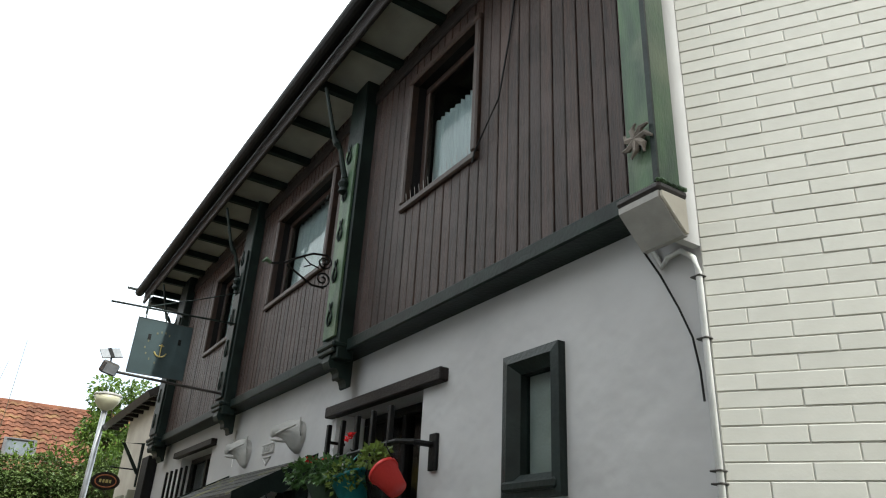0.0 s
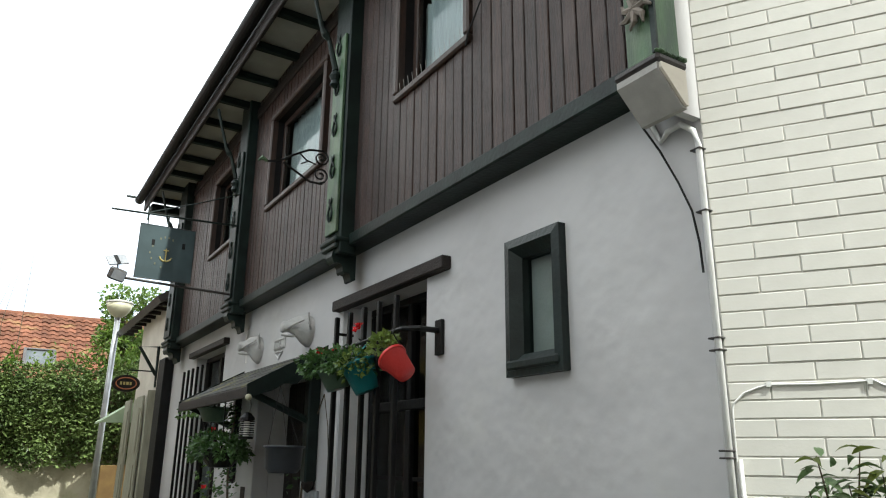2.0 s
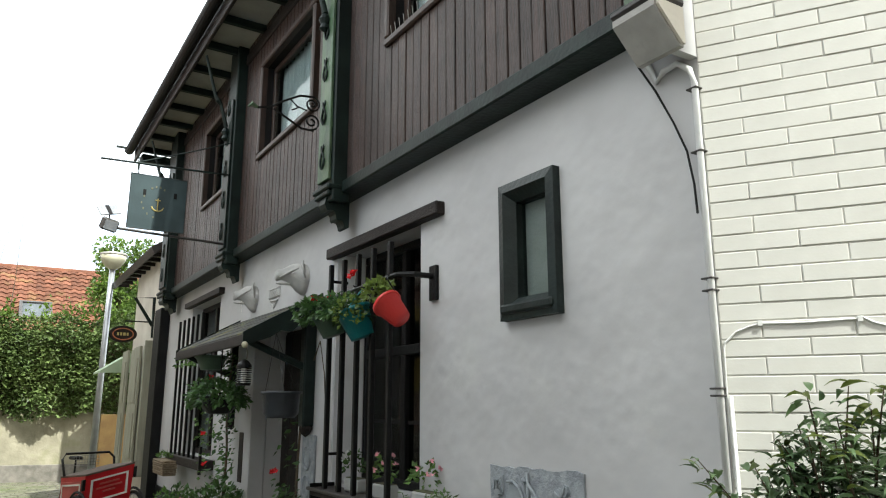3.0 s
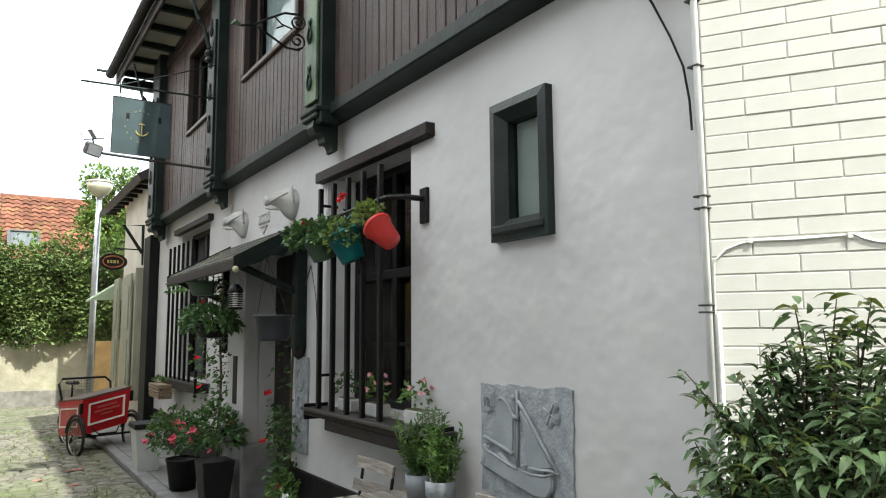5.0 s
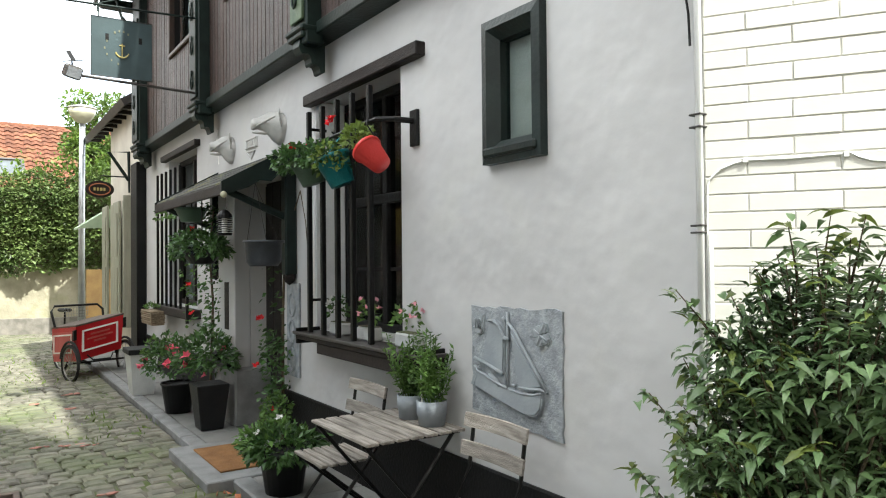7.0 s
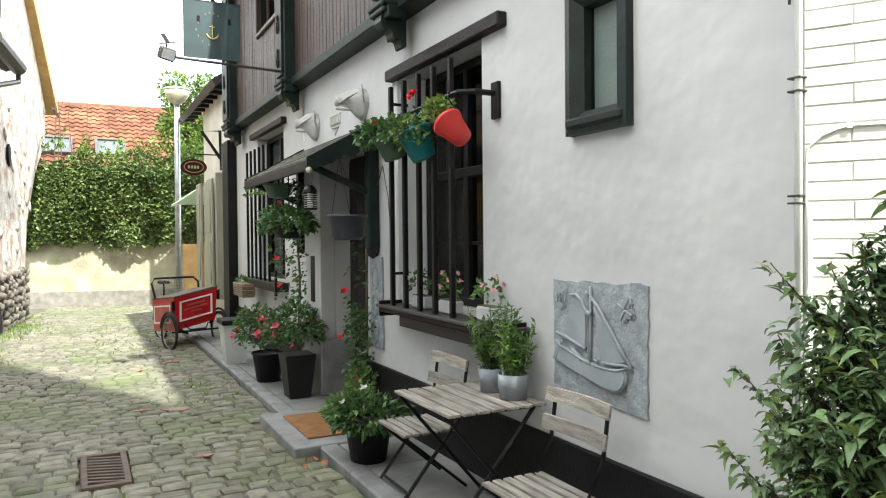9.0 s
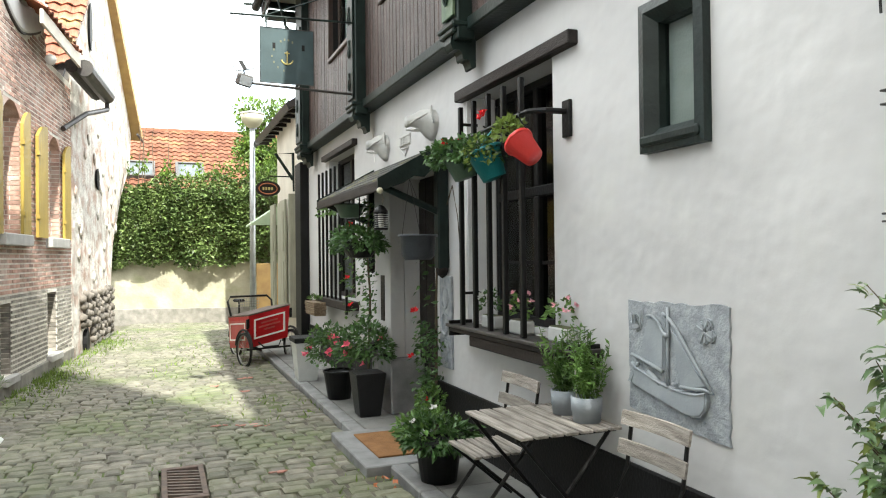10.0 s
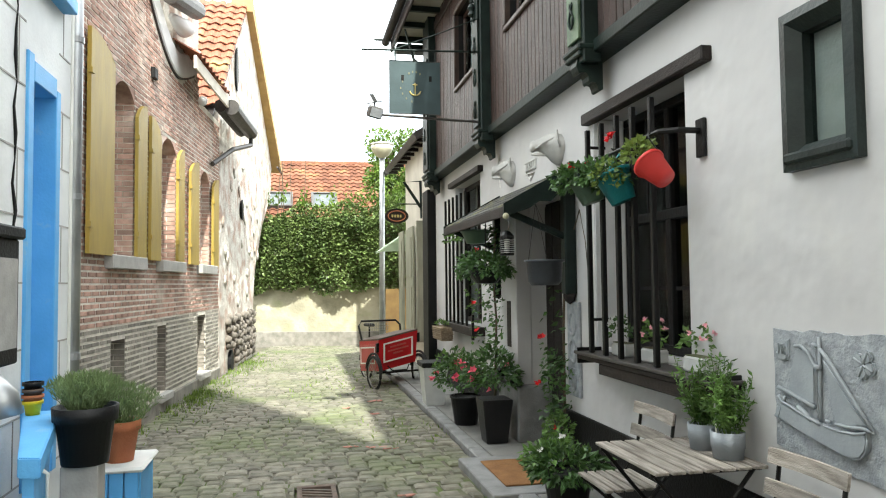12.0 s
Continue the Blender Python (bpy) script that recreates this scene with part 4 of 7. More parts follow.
part("angle_bracket", rod([(2.2, 12.6, 2.75), (2.18, 12.6, 3.42), (1.88, 12.6, 3.40), (2.18, 12.6, 2.95)], 0.03, 6), DKGREEN, cot)
for k in range(4):
    yA, yB = 12.1 + k * 0.6, 12.66 + k * 0.6
    s = B()
    xo = 0.05 * (k % 2)
    box(s, 2.09 - xo, 2.13 - xo, yA, yB, 0.62, 2.62, bevel=0.006)
    sh = part("shutter", s, SHUTTERGREY, cot, "grey-green louvred wooden shutter")
    for z in (0.8, 1.7):
        part("shutter_panel", bx(2.075 - xo, 2.088 - xo, yA + 0.10, yB - 0.10, z, z + 0.72), SHUTTERGREY, sh)
part("side_shutter", bx(2.0, 2.14, 12.03, 12.07, 0.58, 2.66, bevel=0.006), SHUTTERGREY, cot)
solo("yard_gate", bx(2.2, 2.75, 17.9, 17.96, -0.045, 1.45, bevel=0.01), TAN, "ochre plank gate in the corner of the yard", "gate")

# unseen wall added behind the viewer; its sloped top shapes the shade on the cobbles
cl = B()
slab(cl, [(-9, -0.2), (2.8, -0.2), (2.8, 11.24), (0.46, 19.6), (-9, 19.6)], -4.2, -3.6, "y")
solo("wall_shadow_caster", cl, LIMEWASH, "unseen gable wall added to shade the near alley", "wall", "structure")

# ---------- openings of the ground floor ----------
def ring_frame(bm, x0, x1, ya, yb, za, zb, w, bevel=0.008):
    for y0, y1, z0, z1 in ((ya, yb, za, za + w), (ya, yb, zb - w, zb), (ya, ya + w, za + w, zb - w), (yb - w, yb, za + w, zb - w)):
        box(bm, x0, x1, y0, y1, z0, z1, bevel=bevel)


sw = thing("window_4", (WX, 2.66, 2.07), "small tall window with heavy charcoal moulded frame", "window", kind="structure")
f = B()
o, i1, i2 = (2.44, 2.88, 2.07, 2.79), (2.487, 2.833, 2.125, 2.742), (2.535, 2.785, 2.185, 2.69)
rings = []
for (ya, yb, za, zb), x in ((o, 2.205), (o, 2.155), (i1, 2.145), (i2, 2.20), (i2, 2.40)):
    rings.append([f.verts.new((x, y, z)) for y, z in ((ya, za), (yb, za), (yb, zb), (ya, zb))])
for r0, r1 in zip(rings, rings[1:]):
    for k in range(4):
        f.faces.new((r0[k], r0[(k + 1) % 4], r1[(k + 1) % 4], r1[k]))
part("window_frame", f, GREYFRAME, sw)
g = part("pane", bx(2.24, 2.245, 2.536, 2.784, 2.186, 2.689), GLASS, sw)
g.visible_shadow = False
# flat pale panel set close behind the pane
part("pale_panel", bx(2.262, 2.27, 2.536, 2.784, 2.186, 2.689), SILLSTONE, sw, "pale grey panel behind the glass")
part("sill", bx(2.13, 2.20, 2.46, 2.86, 2.10, 2.15, bevel=0.012), GREYFRAME, sw)

bw = thing("window_5", (WX, 4.4, 1.05), "big dark framed window behind black iron bars", "window", kind="structure")
f = B()
ring_frame(f, 2.45, 2.52, 3.772, 5.078, 1.085, 2.818, 0.06)
box(f, 2.445, 2.525, 3.83, 5.02, 2.0, 2.07, bevel=0.006)
box(f, 2.445, 2.525, 4.40, 4.47, 1.146, 1.999, bevel=0.006)
box(f, 2.445, 2.525, 4.40, 4.46, 2.071, 2.757, bevel=0.006)
for y in (4.1, 4.75):
    box(f, 2.465, 2.505, y - 0.012, y + 0.012, 2.071, 2.757)
part("window_frame", f, TAR, bw)
for ya, yb, za, zb in ((3.832, 4.40, 1.146, 1.999), (4.47, 5.018, 1.146, 1.999), (3.832, 4.40, 2.071, 2.757), (4.46, 5.018, 2.071, 2.757)):
    g = part("pane", bx(2.482, 2.486, ya, yb, za, zb), GLASS, bw)
    g.visible_shadow = False
c = B()
box(c, 2.462, 2.508, 3.85, 4.38, 1.52, 1.545)
box(c, 2.462, 2.508, 4.49, 5.0, 1.52, 1.545)
part("glazing_bar", c, TAR, bw)
# thin white plate on the far side of the opening only
part("reveal_lining", bx(2.203, 2.443, 5.070, 5.079, 1.082, 2.815), WHITEPAINT, bw, "white lining on the far window reveal")
part("lintel", bx(2.135, 2.215, 3.485, 5.16, 2.785, 2.87, bevel=0.008), LINTEL, bw, "dark wooden lintel board")
sill = part("window_sill", bx(2.0, 2.35, 3.27, 5.06, 1.052, 1.075, bevel=0.004), DKZINC, bw, "thin zinc sill cover")
part("sill_board", bx(2.012, 2.35, 3.28, 5.02, 1.02, 1.051, bevel=0.004), LINTEL, bw)
part("sill_apron", bx(2.02, 2.05, 3.54, 4.66, 0.945, 1.019, bevel=0.005), LINTEL, bw)
for y in (3.30, 5.0):
    part("sill_bracket", bx(2.01, 2.2, y, y + 0.02, 0.985, 1.10, bevel=0.004), IRON, bw)
for y in (3.90, 4.14, 4.37, 4.605, 4.84):
    part("bar", bx(2.035, 2.068, y - 0.017, y + 0.017, 1.077, 2.68, bevel=0.004), IRON, bw)
for z in (1.30, 2.55):
    part("bar_stay", bx(2.069, 2.2, 4.86, 4.875, z, z + 0.02), IRON, bw)
st = thing("window_6", (WX, 9.1, 1.05), "far window behind black iron bars", "window", kind="structure")
f = B()
ring_frame(f, 2.33, 2.40, 8.472, 9.848, 1.052, 2.928, 0.06)
box(f, 2.33, 2.40, 9.1, 9.17, 1.113, 2.867)
part("window_frame", f, LINTEL, st)
for ya, yb in ((8.533, 9.099), (9.171, 9.787)):
    part("pane", bx(2.36, 2.365, ya, yb, 1.113, 2.867), GLASS, st)
part("window_sheet", bx(2.45, 2.46, 8.5, 9.1, 1.06, 2.6), WINDOW_SHEET, st)
part("lintel", bx(2.13, 2.215, 8.32, 10.05, 2.935, 3.01, bevel=0.008), LINTEL, st)
part("window_sill", bx(2.04, 2.3, 8.32, 10.1, 0.94, 1.045, bevel=0.006), LINTEL, st)
part("sill_post", bx(2.03, 2.06, 8.30, 8.34, 0.9, 1.2), IRON, st)
for k in range(6):
    y = 8.75 + 0.24 * k
    part("bar", bx(2.06, 2.09, y - 0.015, y + 0.015, 1.046, 2.75, bevel=0.004), IRON, st)

# entrance: thickened pier, stone base, door
door1 = thing("door_1", (2.35, 6.2, 0.1), "dark wooden entrance door in a deep reveal", "door", kind="structure")
part("door_leaf", bx(2.36, 2.42, 5.782, 6.598, 0.13, 2.338, bevel=0.006), LINTEL, door1)
for k in range(4):
    part("door_board", bx(2.348, 2.359, 5.80 + 0.2 * k, 5.99 + 0.2 * k, 0.16, 2.31, bevel=0.004), LINTEL, door1)
part("door_handle", rod([(2.345, 5.92, 1.1), (2.30, 5.92, 1.1), (2.30, 6.02, 1.1)], 0.01, 6), STEEL, door1)
pier = thing("pier", (2.1, 6.8, 0.1), "plastered entrance pier on a grey stone base", "pier", kind="structure")
part("pier_body", bx(2.05, 2.199, 6.60, 7.12, 0.09, 2.45, bevel=0.008), PLASTER, pier)
part("stone_base", bx(2.0, 2.34, 6.44, 7.10, 0.09, 0.61, bevel=0.015), STONE, pier, "weathered bluestone base block")
part("niche", bx(2.044, 2.051, 6.78, 6.90, 0.95, 1.40), LINTEL, pier, "dark narrow niche panel")
part("boot_scraper", bx(1.93, 2.04, 6.55, 7.16, 0.612, 0.66, bevel=0.01), IRON, pier, "black iron ledge")
part("iron_knob", turned((1.98, 6.9, 0.66), [(0.03, 0), (0.05, 0.03), (0.055, 0.06), (0.03, 0.09), (0.0, 0.095)], 12), IRON, pier)

# ---------- canopy over the entrance ----------
can = thing("canopy", (2.2, 6.5, 2.2), "mossy slate canopy on dark green timber brackets", "canopy")
CY0, CY1, CXF, CZF, CZB = 5.36, 7.62, 1.58, 2.17, 2.51
nrow, ncol = 5, 14
sl = math.atan2(CZB - CZF, 2.2 - CXF)
for r in range(nrow):
    for k in range(ncol):
        w = (CY1 - CY0) / ncol
        y0 = CY0 + k * w + (w / 2 if r % 2 else 0)
        y1 = min(y0 + w - 0.006, CY1)
        if y1 - y0 < 0.02:
            continue
        a, b_ = r / nrow, (r + 1.25) / nrow
        b_ = min(b_, 1.0)
        xa, xb = CXF + (2.2 - CXF) * a, CXF + (2.2 - CXF) * b_
        za, zb = CZF + (CZB - CZF) * a + 0.03, CZF + (CZB - CZF) * b_ + 0.02
        s = B()
        q = [(xa, y0, za), (xa, y1, za), (xb, y1, zb), (xb, y0, zb)]
        t0 = [s.verts.new(p) for p in q]
        t1 = [s.verts.new((p[0], p[1], p[2] - 0.014)) for p in q]
        for idx in ((0, 1, 2, 3),):
            s.faces.new([t0[i] for i in idx])
            s.faces.new([t1[i] for i in idx][::-1])
        for i in range(4):
            j = (i + 1) % 4
            s.faces.new((t0[i], t1[i], t1[j], t0[j]))
        part("shingle", s, SHINGLE, can)
dk = B()
slab(dk, [(CXF, CZF), (2.2, CZB), (2.2, CZB - 0.03), (CXF, CZF - 0.03)], CY0, CY1, "y")
part("deck", dk, LINTEL, can)
part("front_batten", bx(CXF - 0.02, CXF + 0.01, CY0, CY1, CZF - 0.07, CZF + 0.012, bevel=0.005), LINTEL, can)
for y in (CY0 - 0.02, CY1):
    sb = B()
    slab(sb, [(CXF - 0.02, CZF + 0.03), (2.2, CZB + 0.04), (2.2, CZB - 0.13), (2.11, CZB - 0.16), (2.03, CZB - 0.21), (1.95, CZB - 0.29), (1.86, CZF + 0.055), (1.77, CZF - 0.005), (1.68, CZF - 0.035), (CXF - 0.02, CZF - 0.08)], y, y + 0.022, "y")
    part("side_board", sb, DKGREEN, can)
for y in (5.44, 7.5):
    part("wall_board", bx(2.10, 2.199, y, y + 0.10, 1.48, 2.33, bevel=0.012), DKGREEN, can)
    part("strut", rod([(2.12, y + 0.05, 1.95), (1.66, y + 0.05, 2.14)], 0.03, 6), DKGREEN, can)
    part("drop_finial", turned((2.15, y + 0.05, 1.40), [(0.0, 0), (0.04, 0.03), (0.055, 0.07), (0.05, 0.09)], 10), LINTEL, can)
globe = B()
bmesh.ops.create_icosphere(globe, subdivisions=2, radius=0.026, matrix=Matrix.Translation((1.575, 5.335, 2.10)))
part("scroll_end", globe, LAMPCREAM, can, "small pale ball at the canopy's carved end", smooth=True)

lan = thing("lantern", (1.63, 5.5, 1.80), "hanging wire lantern with pale candle tube", "lantern")
part("tube", turned((1.63, 5.5, 1.82), [(0.0, 0), (0.022, 0), (0.022, 0.11), (0.0, 0.11)], 12), WHITE, lan, "frosted white tube")
part("lid", turned((1.63, 5.5, 1.94), [(0.06, 0), (0.055, 0.02), (0.03, 0.05), (0.012, 0.06), (0.0, 0.06)], 14), IRON, lan)
part("tray", turned((1.63, 5.5, 1.80), [(0.0, 0), (0.055, 0), (0.06, 0.018), (0.0, 0.018)], 14), IRON, lan)
for k in range(7):
    part("wire_hoop", rod([(1.63 + 0.058 * math.cos(a), 5.5 + 0.058 * math.sin(a), 1.83 + 0.017 * k) for a in np.linspace(0, 2 * math.pi, 15)], 0.003, 4), IRON, lan)
part("hanger", rod([(1.63, 5.45, 2.0), (1.63, 5.43, 2.05), (1.62, 5.44, 2.10)], 0.006, 5), STEEL, lan)

# ---------- sculptures and relief ----------
def beast_head(y, z, tip):
    """A plain cast of an animal's head that juts out of the wall, tapering from the neck to the muzzle."""
    bm = B()
    rings = []
    #        out   ry     rz     dy    dz    brow
    rows_ = ((0.0, 0.135, 0.150, 0.00, 0.00, 0.2), (0.03, 0.135, 0.150, 0.00, 0.00, 0.25), (0.07, 0.115, 0.130, 0.01, 0.01, 0.4), (0.11, 0.085, 0.098, 0.02, 0.025, 0.5),
             (0.15, 0.060, 0.068, 0.03, 0.03, 0.35), (0.19, 0.048, 0.050, 0.04, 0.025, 0.2), (0.215, 0.050, 0.058, 0.05, 0.02, 0.1), (0.235, 0.036, 0.042, 0.05, 0.015, 0.0))
    for o, ry, rz, dy, dz, brow in rows_:
        ry, rz = ry * 0.86, rz * 0.88
        r = []
        for k in range(16):
            a = math.tau * k / 16
            flat = 1 + brow * 0.22 * math.cos(4 * a) + 0.05 * math.sin(3 * a + o * 20)
            r.append(bm.verts.new((2.199 - o * tip, y + dy + ry * math.cos(a) * flat, z + dz + rz * math.sin(a) * flat)))
        rings.append(r)
    for r0, r1 in zip(rings, rings[1:]):
        for i in range(16):
            bm.faces.new((r0[i], r0[(i + 1) % 16], r1[(i + 1) % 16], r1[i]))
    bm.faces.new(rings[-1])
    bmesh.ops.subdivide_edges(bm, edges=bm.edges[:], cuts=1, use_grid_fill=True, smooth=0.6)
    tube(bm, [(2.17, y - 0.02, z + 0.16), (2.14, y - 0.09, z + 0.10), (2.15, y - 0.13, z - 0.01)], [0.006, 0.014, 0.006], 6)
    tube(bm, [(2.199 - 0.21 * tip, y - 0.005, z - 0.005), (2.199 - 0.16 * tip, y - 0.045, z + 0.035), (2.199 - 0.09 * tip, y - 0.10, z + 0.075)], [0.008, 0.012, 0.006], 6)
    tube(bm, [(2.199 - 0.235 * tip, y + 0.03, z - 0.05), (2.199 - 0.19 * tip, y + 0.01, z - 0.055), (2.199 - 0.13 * tip, y - 0.01, z - 0.06)], [0.010, 0.014, 0.010], 6)
    solo("beast_head_sculpture", bm, SCULPT, "white plaster animal head sculpture fixed on the wall", "sculpture", group="sculptures over the canopy", smooth=True)


beast_head(5.77, 2.725, 1.05)
beast_head(7.14, 2.725, 0.9)
pl = thing("date_plaque", (2.2, 6.53, 2.6), "small cream cast plaque on the plaster wall", "plaque")
part("plate", bx(2.19, 2.2, 6.38, 6.68, 2.655, 2.755, bevel=0.003), SCULPT, pl)
for zz in (2.664, 2.74):
    part("rim_bar", bx(2.182, 2.1905, 6.385, 6.675, zz, zz + 0.008), SCULPT, pl)
for k in range(4):
    part("numeral_bar", bx(2.184, 2.1905, 6.42 + 0.065 * k, 6.445 + 0.065 * k, 2.68, 2.73), SCULPT, pl)
part("chevron", rod([(2.194, 6.66, 2.635), (2.194, 6.44, 2.625), (2.194, 6.54, 2.56), (2.194, 6.66, 2.635)], 0.008, 5), SCULPT, pl)

rel = thing("boat_relief", (2.2, 2.68, 0.75), "grey cast stone relief of a sailing boat", "relief")
pb = B()
pts = []
rr_ = random.Random(3)
for (a, b_), (c, d_) in (((2.352, 0.77), (3.032, 0.81)), ((3.032, 0.81), (3.032, 1.35)), ((3.032, 1.35), (2.347, 1.362)), ((2.347, 1.362), (2.352, 0.77))):
    for k in range(14):
        pts.append((a + (c - a) * k / 14 + rr_.uniform(-0.006, 0.006), b_ + (d_ - b_) * k / 14 + rr_.uniform(-0.006, 0.006)))
slab(pb, pts, 2.189, 2.205, "x")
part("panel", pb, RELIEF, rel)
RX = 2.189


def rp(u, v):
    """u runs towards the near edge, v downwards, on the panel."""
    return (3.032 - 0.682 * u, 1.35 + 0.012 * u - v * (0.54 + 0.052 * u))


def raised(name, uv, d, material=None):
    bm = B()
    slab(bm, [rp(u, v) for u, v in uv], RX - d, RX + 0.005, "x")
    bmesh.ops.bevel(bm, geom=[e for e in bm.edges if all(abs(v.co.x - (RX - d)) < 1e-5 for v in e.verts)], offset=min(0.006, d * 0.6), segments=2, affect="EDGES")
    part(name, bm, material or RELIEF_SMOOTH, rel)


def spar(name, uvs, r, lift=0.006, taper=None):
    part(name, rod([(RX - lift, *rp(u, v)) for u, v in uvs], taper or r, 8), RELIEF_SMOOTH, rel, smooth=True)


raised("hull", [(0.09, 0.625), (0.105, 0.595), (0.20, 0.62), (0.36, 0.668), (0.47, 0.69), (0.60, 0.698), (0.72, 0.688), (0.825, 0.655), (0.832, 0.72), (0.815, 0.79), (0.775, 0.842), (0.715, 0.865), (0.62, 0.855), (0.45, 0.825), (0.25, 0.785), (0.02, 0.735)], 0.026)
raised("mainsail", [(0.265, 0.125), (0.34, 0.15), (0.395, 0.235), (0.41, 0.285), (0.40, 0.40), (0.402, 0.565), (0.27, 0.53), (0.16, 0.49), (0.175, 0.36), (0.21, 0.23)], 0.014)
raised("jib", [(0.485, 0.165), (0.56, 0.25), (0.66, 0.385), (0.77, 0.53), (0.845, 0.605), (0.70, 0.64), (0.575, 0.665), (0.55, 0.52), (0.525, 0.34)], 0.014)
spar("gaff", [(0.235, 0.125), (0.30, 0.118), (0.36, 0.165), (0.405, 0.245), (0.455, 0.275)], 0.0079, 0.016)
spar("gaff_jaw", [(0.425, 0.262), (0.47, 0.272)], 0.0115, 0.018)
spar("mast", [(0.455, 0.035), (0.455, 0.30), (0.448, 0.50), (0.445, 0.68)], 0.0072, 0.010)
spar("rope", [(0.415 + 0.006 * (k % 2), 0.10 + 0.031 * k) for k in range(19)], 0.0032, 0.008)
spar("masthead_block", [(0.40, 0.085), (0.43, 0.115)], 0.0072, 0.010)
spar("forestay", [(0.475, 0.125), (0.545, 0.20), (0.645, 0.335), (0.76, 0.49), (0.875, 0.635)], 0.0079, 0.018)
spar("forestay_edge", [(0.50, 0.21), (0.60, 0.34), (0.72, 0.50), (0.83, 0.61)], 0.0036, 0.016)
spar("jib_foot", [(0.585, 0.66), (0.70, 0.652), (0.80, 0.633), (0.885, 0.643)], 0.0072, 0.018)
spar("boom", [(0.065, 0.488), (0.18, 0.515), (0.30, 0.548), (0.405, 0.578)], 0.0101, 0.016)
spar("gunwale", [(0.085, 0.553), (0.11, 0.598), (0.20, 0.622), (0.36, 0.668), (0.47, 0.69)], 0.0072, 0.026)
spar("bow_rail", [(0.50, 0.694), (0.62, 0.70), (0.74, 0.688), (0.83, 0.655)], 0.0050, 0.026)
spar("stern_post", [(0.105, 0.56), (0.10, 0.65), (0.07, 0.74)], 0.0043, 0.024)
spar("leeboard", [(0.255, 0.61), (0.31, 0.637), (0.385, 0.685)], 0.0115, 0.020)
spar("tiller", [(0.14, 0.55), (0.13, 0.60)], 0.0065, 0.022)
spar("keel_edge", [(0.83, 0.70), (0.815, 0.79), (0.775, 0.845), (0.715, 0.868), (0.62, 0.858), (0.45, 0.828), (0.25, 0.788), (0.02, 0.738)], 0.0043, 0.018)
for u, v in ((0.50, 0.655), (0.62, 0.655), (0.71, 0.65)):
    spar("deck_fitting", [(u, v), (u + 0.035, v + 0.008)], 0.0072, 0.014)
raised("shield", [(0.045, 0.085), (0.165, 0.075), (0.168, 0.20), (0.15, 0.245), (0.105, 0.265), (0.06, 0.245), (0.047, 0.20)], 0.014)
spar("shield_mark", [(0.07, 0.115), (0.085, 0.13), (0.075, 0.20), (0.06, 0.19)], 0.005, 0.016)
spar("shield_mark", [(0.115, 0.20), (0.11, 0.12), (0.135, 0.11), (0.145, 0.145), (0.12, 0.16), (0.145, 0.205)], 0.005, 0.016)
for k in range(4):
    a = math.pi / 2 * k + 0.45
    raised("petal", [(0.815 + 0.045 * math.cos(a) + 0.042 * math.cos(t), 0.20 + 0.058 * math.sin(a) + 0.052 * math.sin(t)) for t in np.linspace(0, 5.4, 8)], 0.016)
    spar("petal_vein", [(0.815, 0.20), (0.815 + 0.075 * math.cos(a), 0.20 + 0.095 * math.sin(a))], 0.0045, 0.018)
p2 = thing("carved_panel", (2.2, 5.5, 0.7), "narrow grey carved stone panel beside the entrance", "relief")
part("panel", bx(2.175, 2.2, 5.37, 5.62, 0.66, 1.42, bevel=0.006), RELIEF, p2)
for z in (0.80, 1.02, 1.24):
    part("rosette", rod([(2.172, 5.495 + 0.07 * math.cos(a), z + 0.09 * math.sin(a)) for a in np.linspace(0, 2 * math.pi, 13)], 0.01, 5), RELIEF, p2)

# ---------- ironwork and pots before the big window ----------
hang = thing("pot_rail", (2.2, 3.6, 2.4), "black iron wall rail for hanging flower pots", "rail")
part("wall_plate", bx(2.175, 2.2, 3.55, 3.63, 2.27, 2.485, bevel=0.004), IRON, hang)
part("rail", rod([(2.18, 3.595, 2.42), (2.05, 3.60, 2.42), (1.97, 3.66, 2.42), (1.95, 3.80, 2.41), (1.95, 4.5, 2.39), (1.95, 4.80, 2.385)], [0.018, 0.018, 0.016, 0.014, 0.012, 0.012], 8), IRON, hang)


def pot_mesh(c, r0, r1, h, m=None, n=20, wall=0.006):
    return turned(c, [(0.0, 0.0), (r0, 0.0), (r1, h), (r1 + 0.006, h), (r1 + 0.006, h - 0.02), (r1 - wall, h - 0.02), (r1 - wall, h), (r1 - wall, h - 0.03), (0.0, h - 0.035)], n, m)


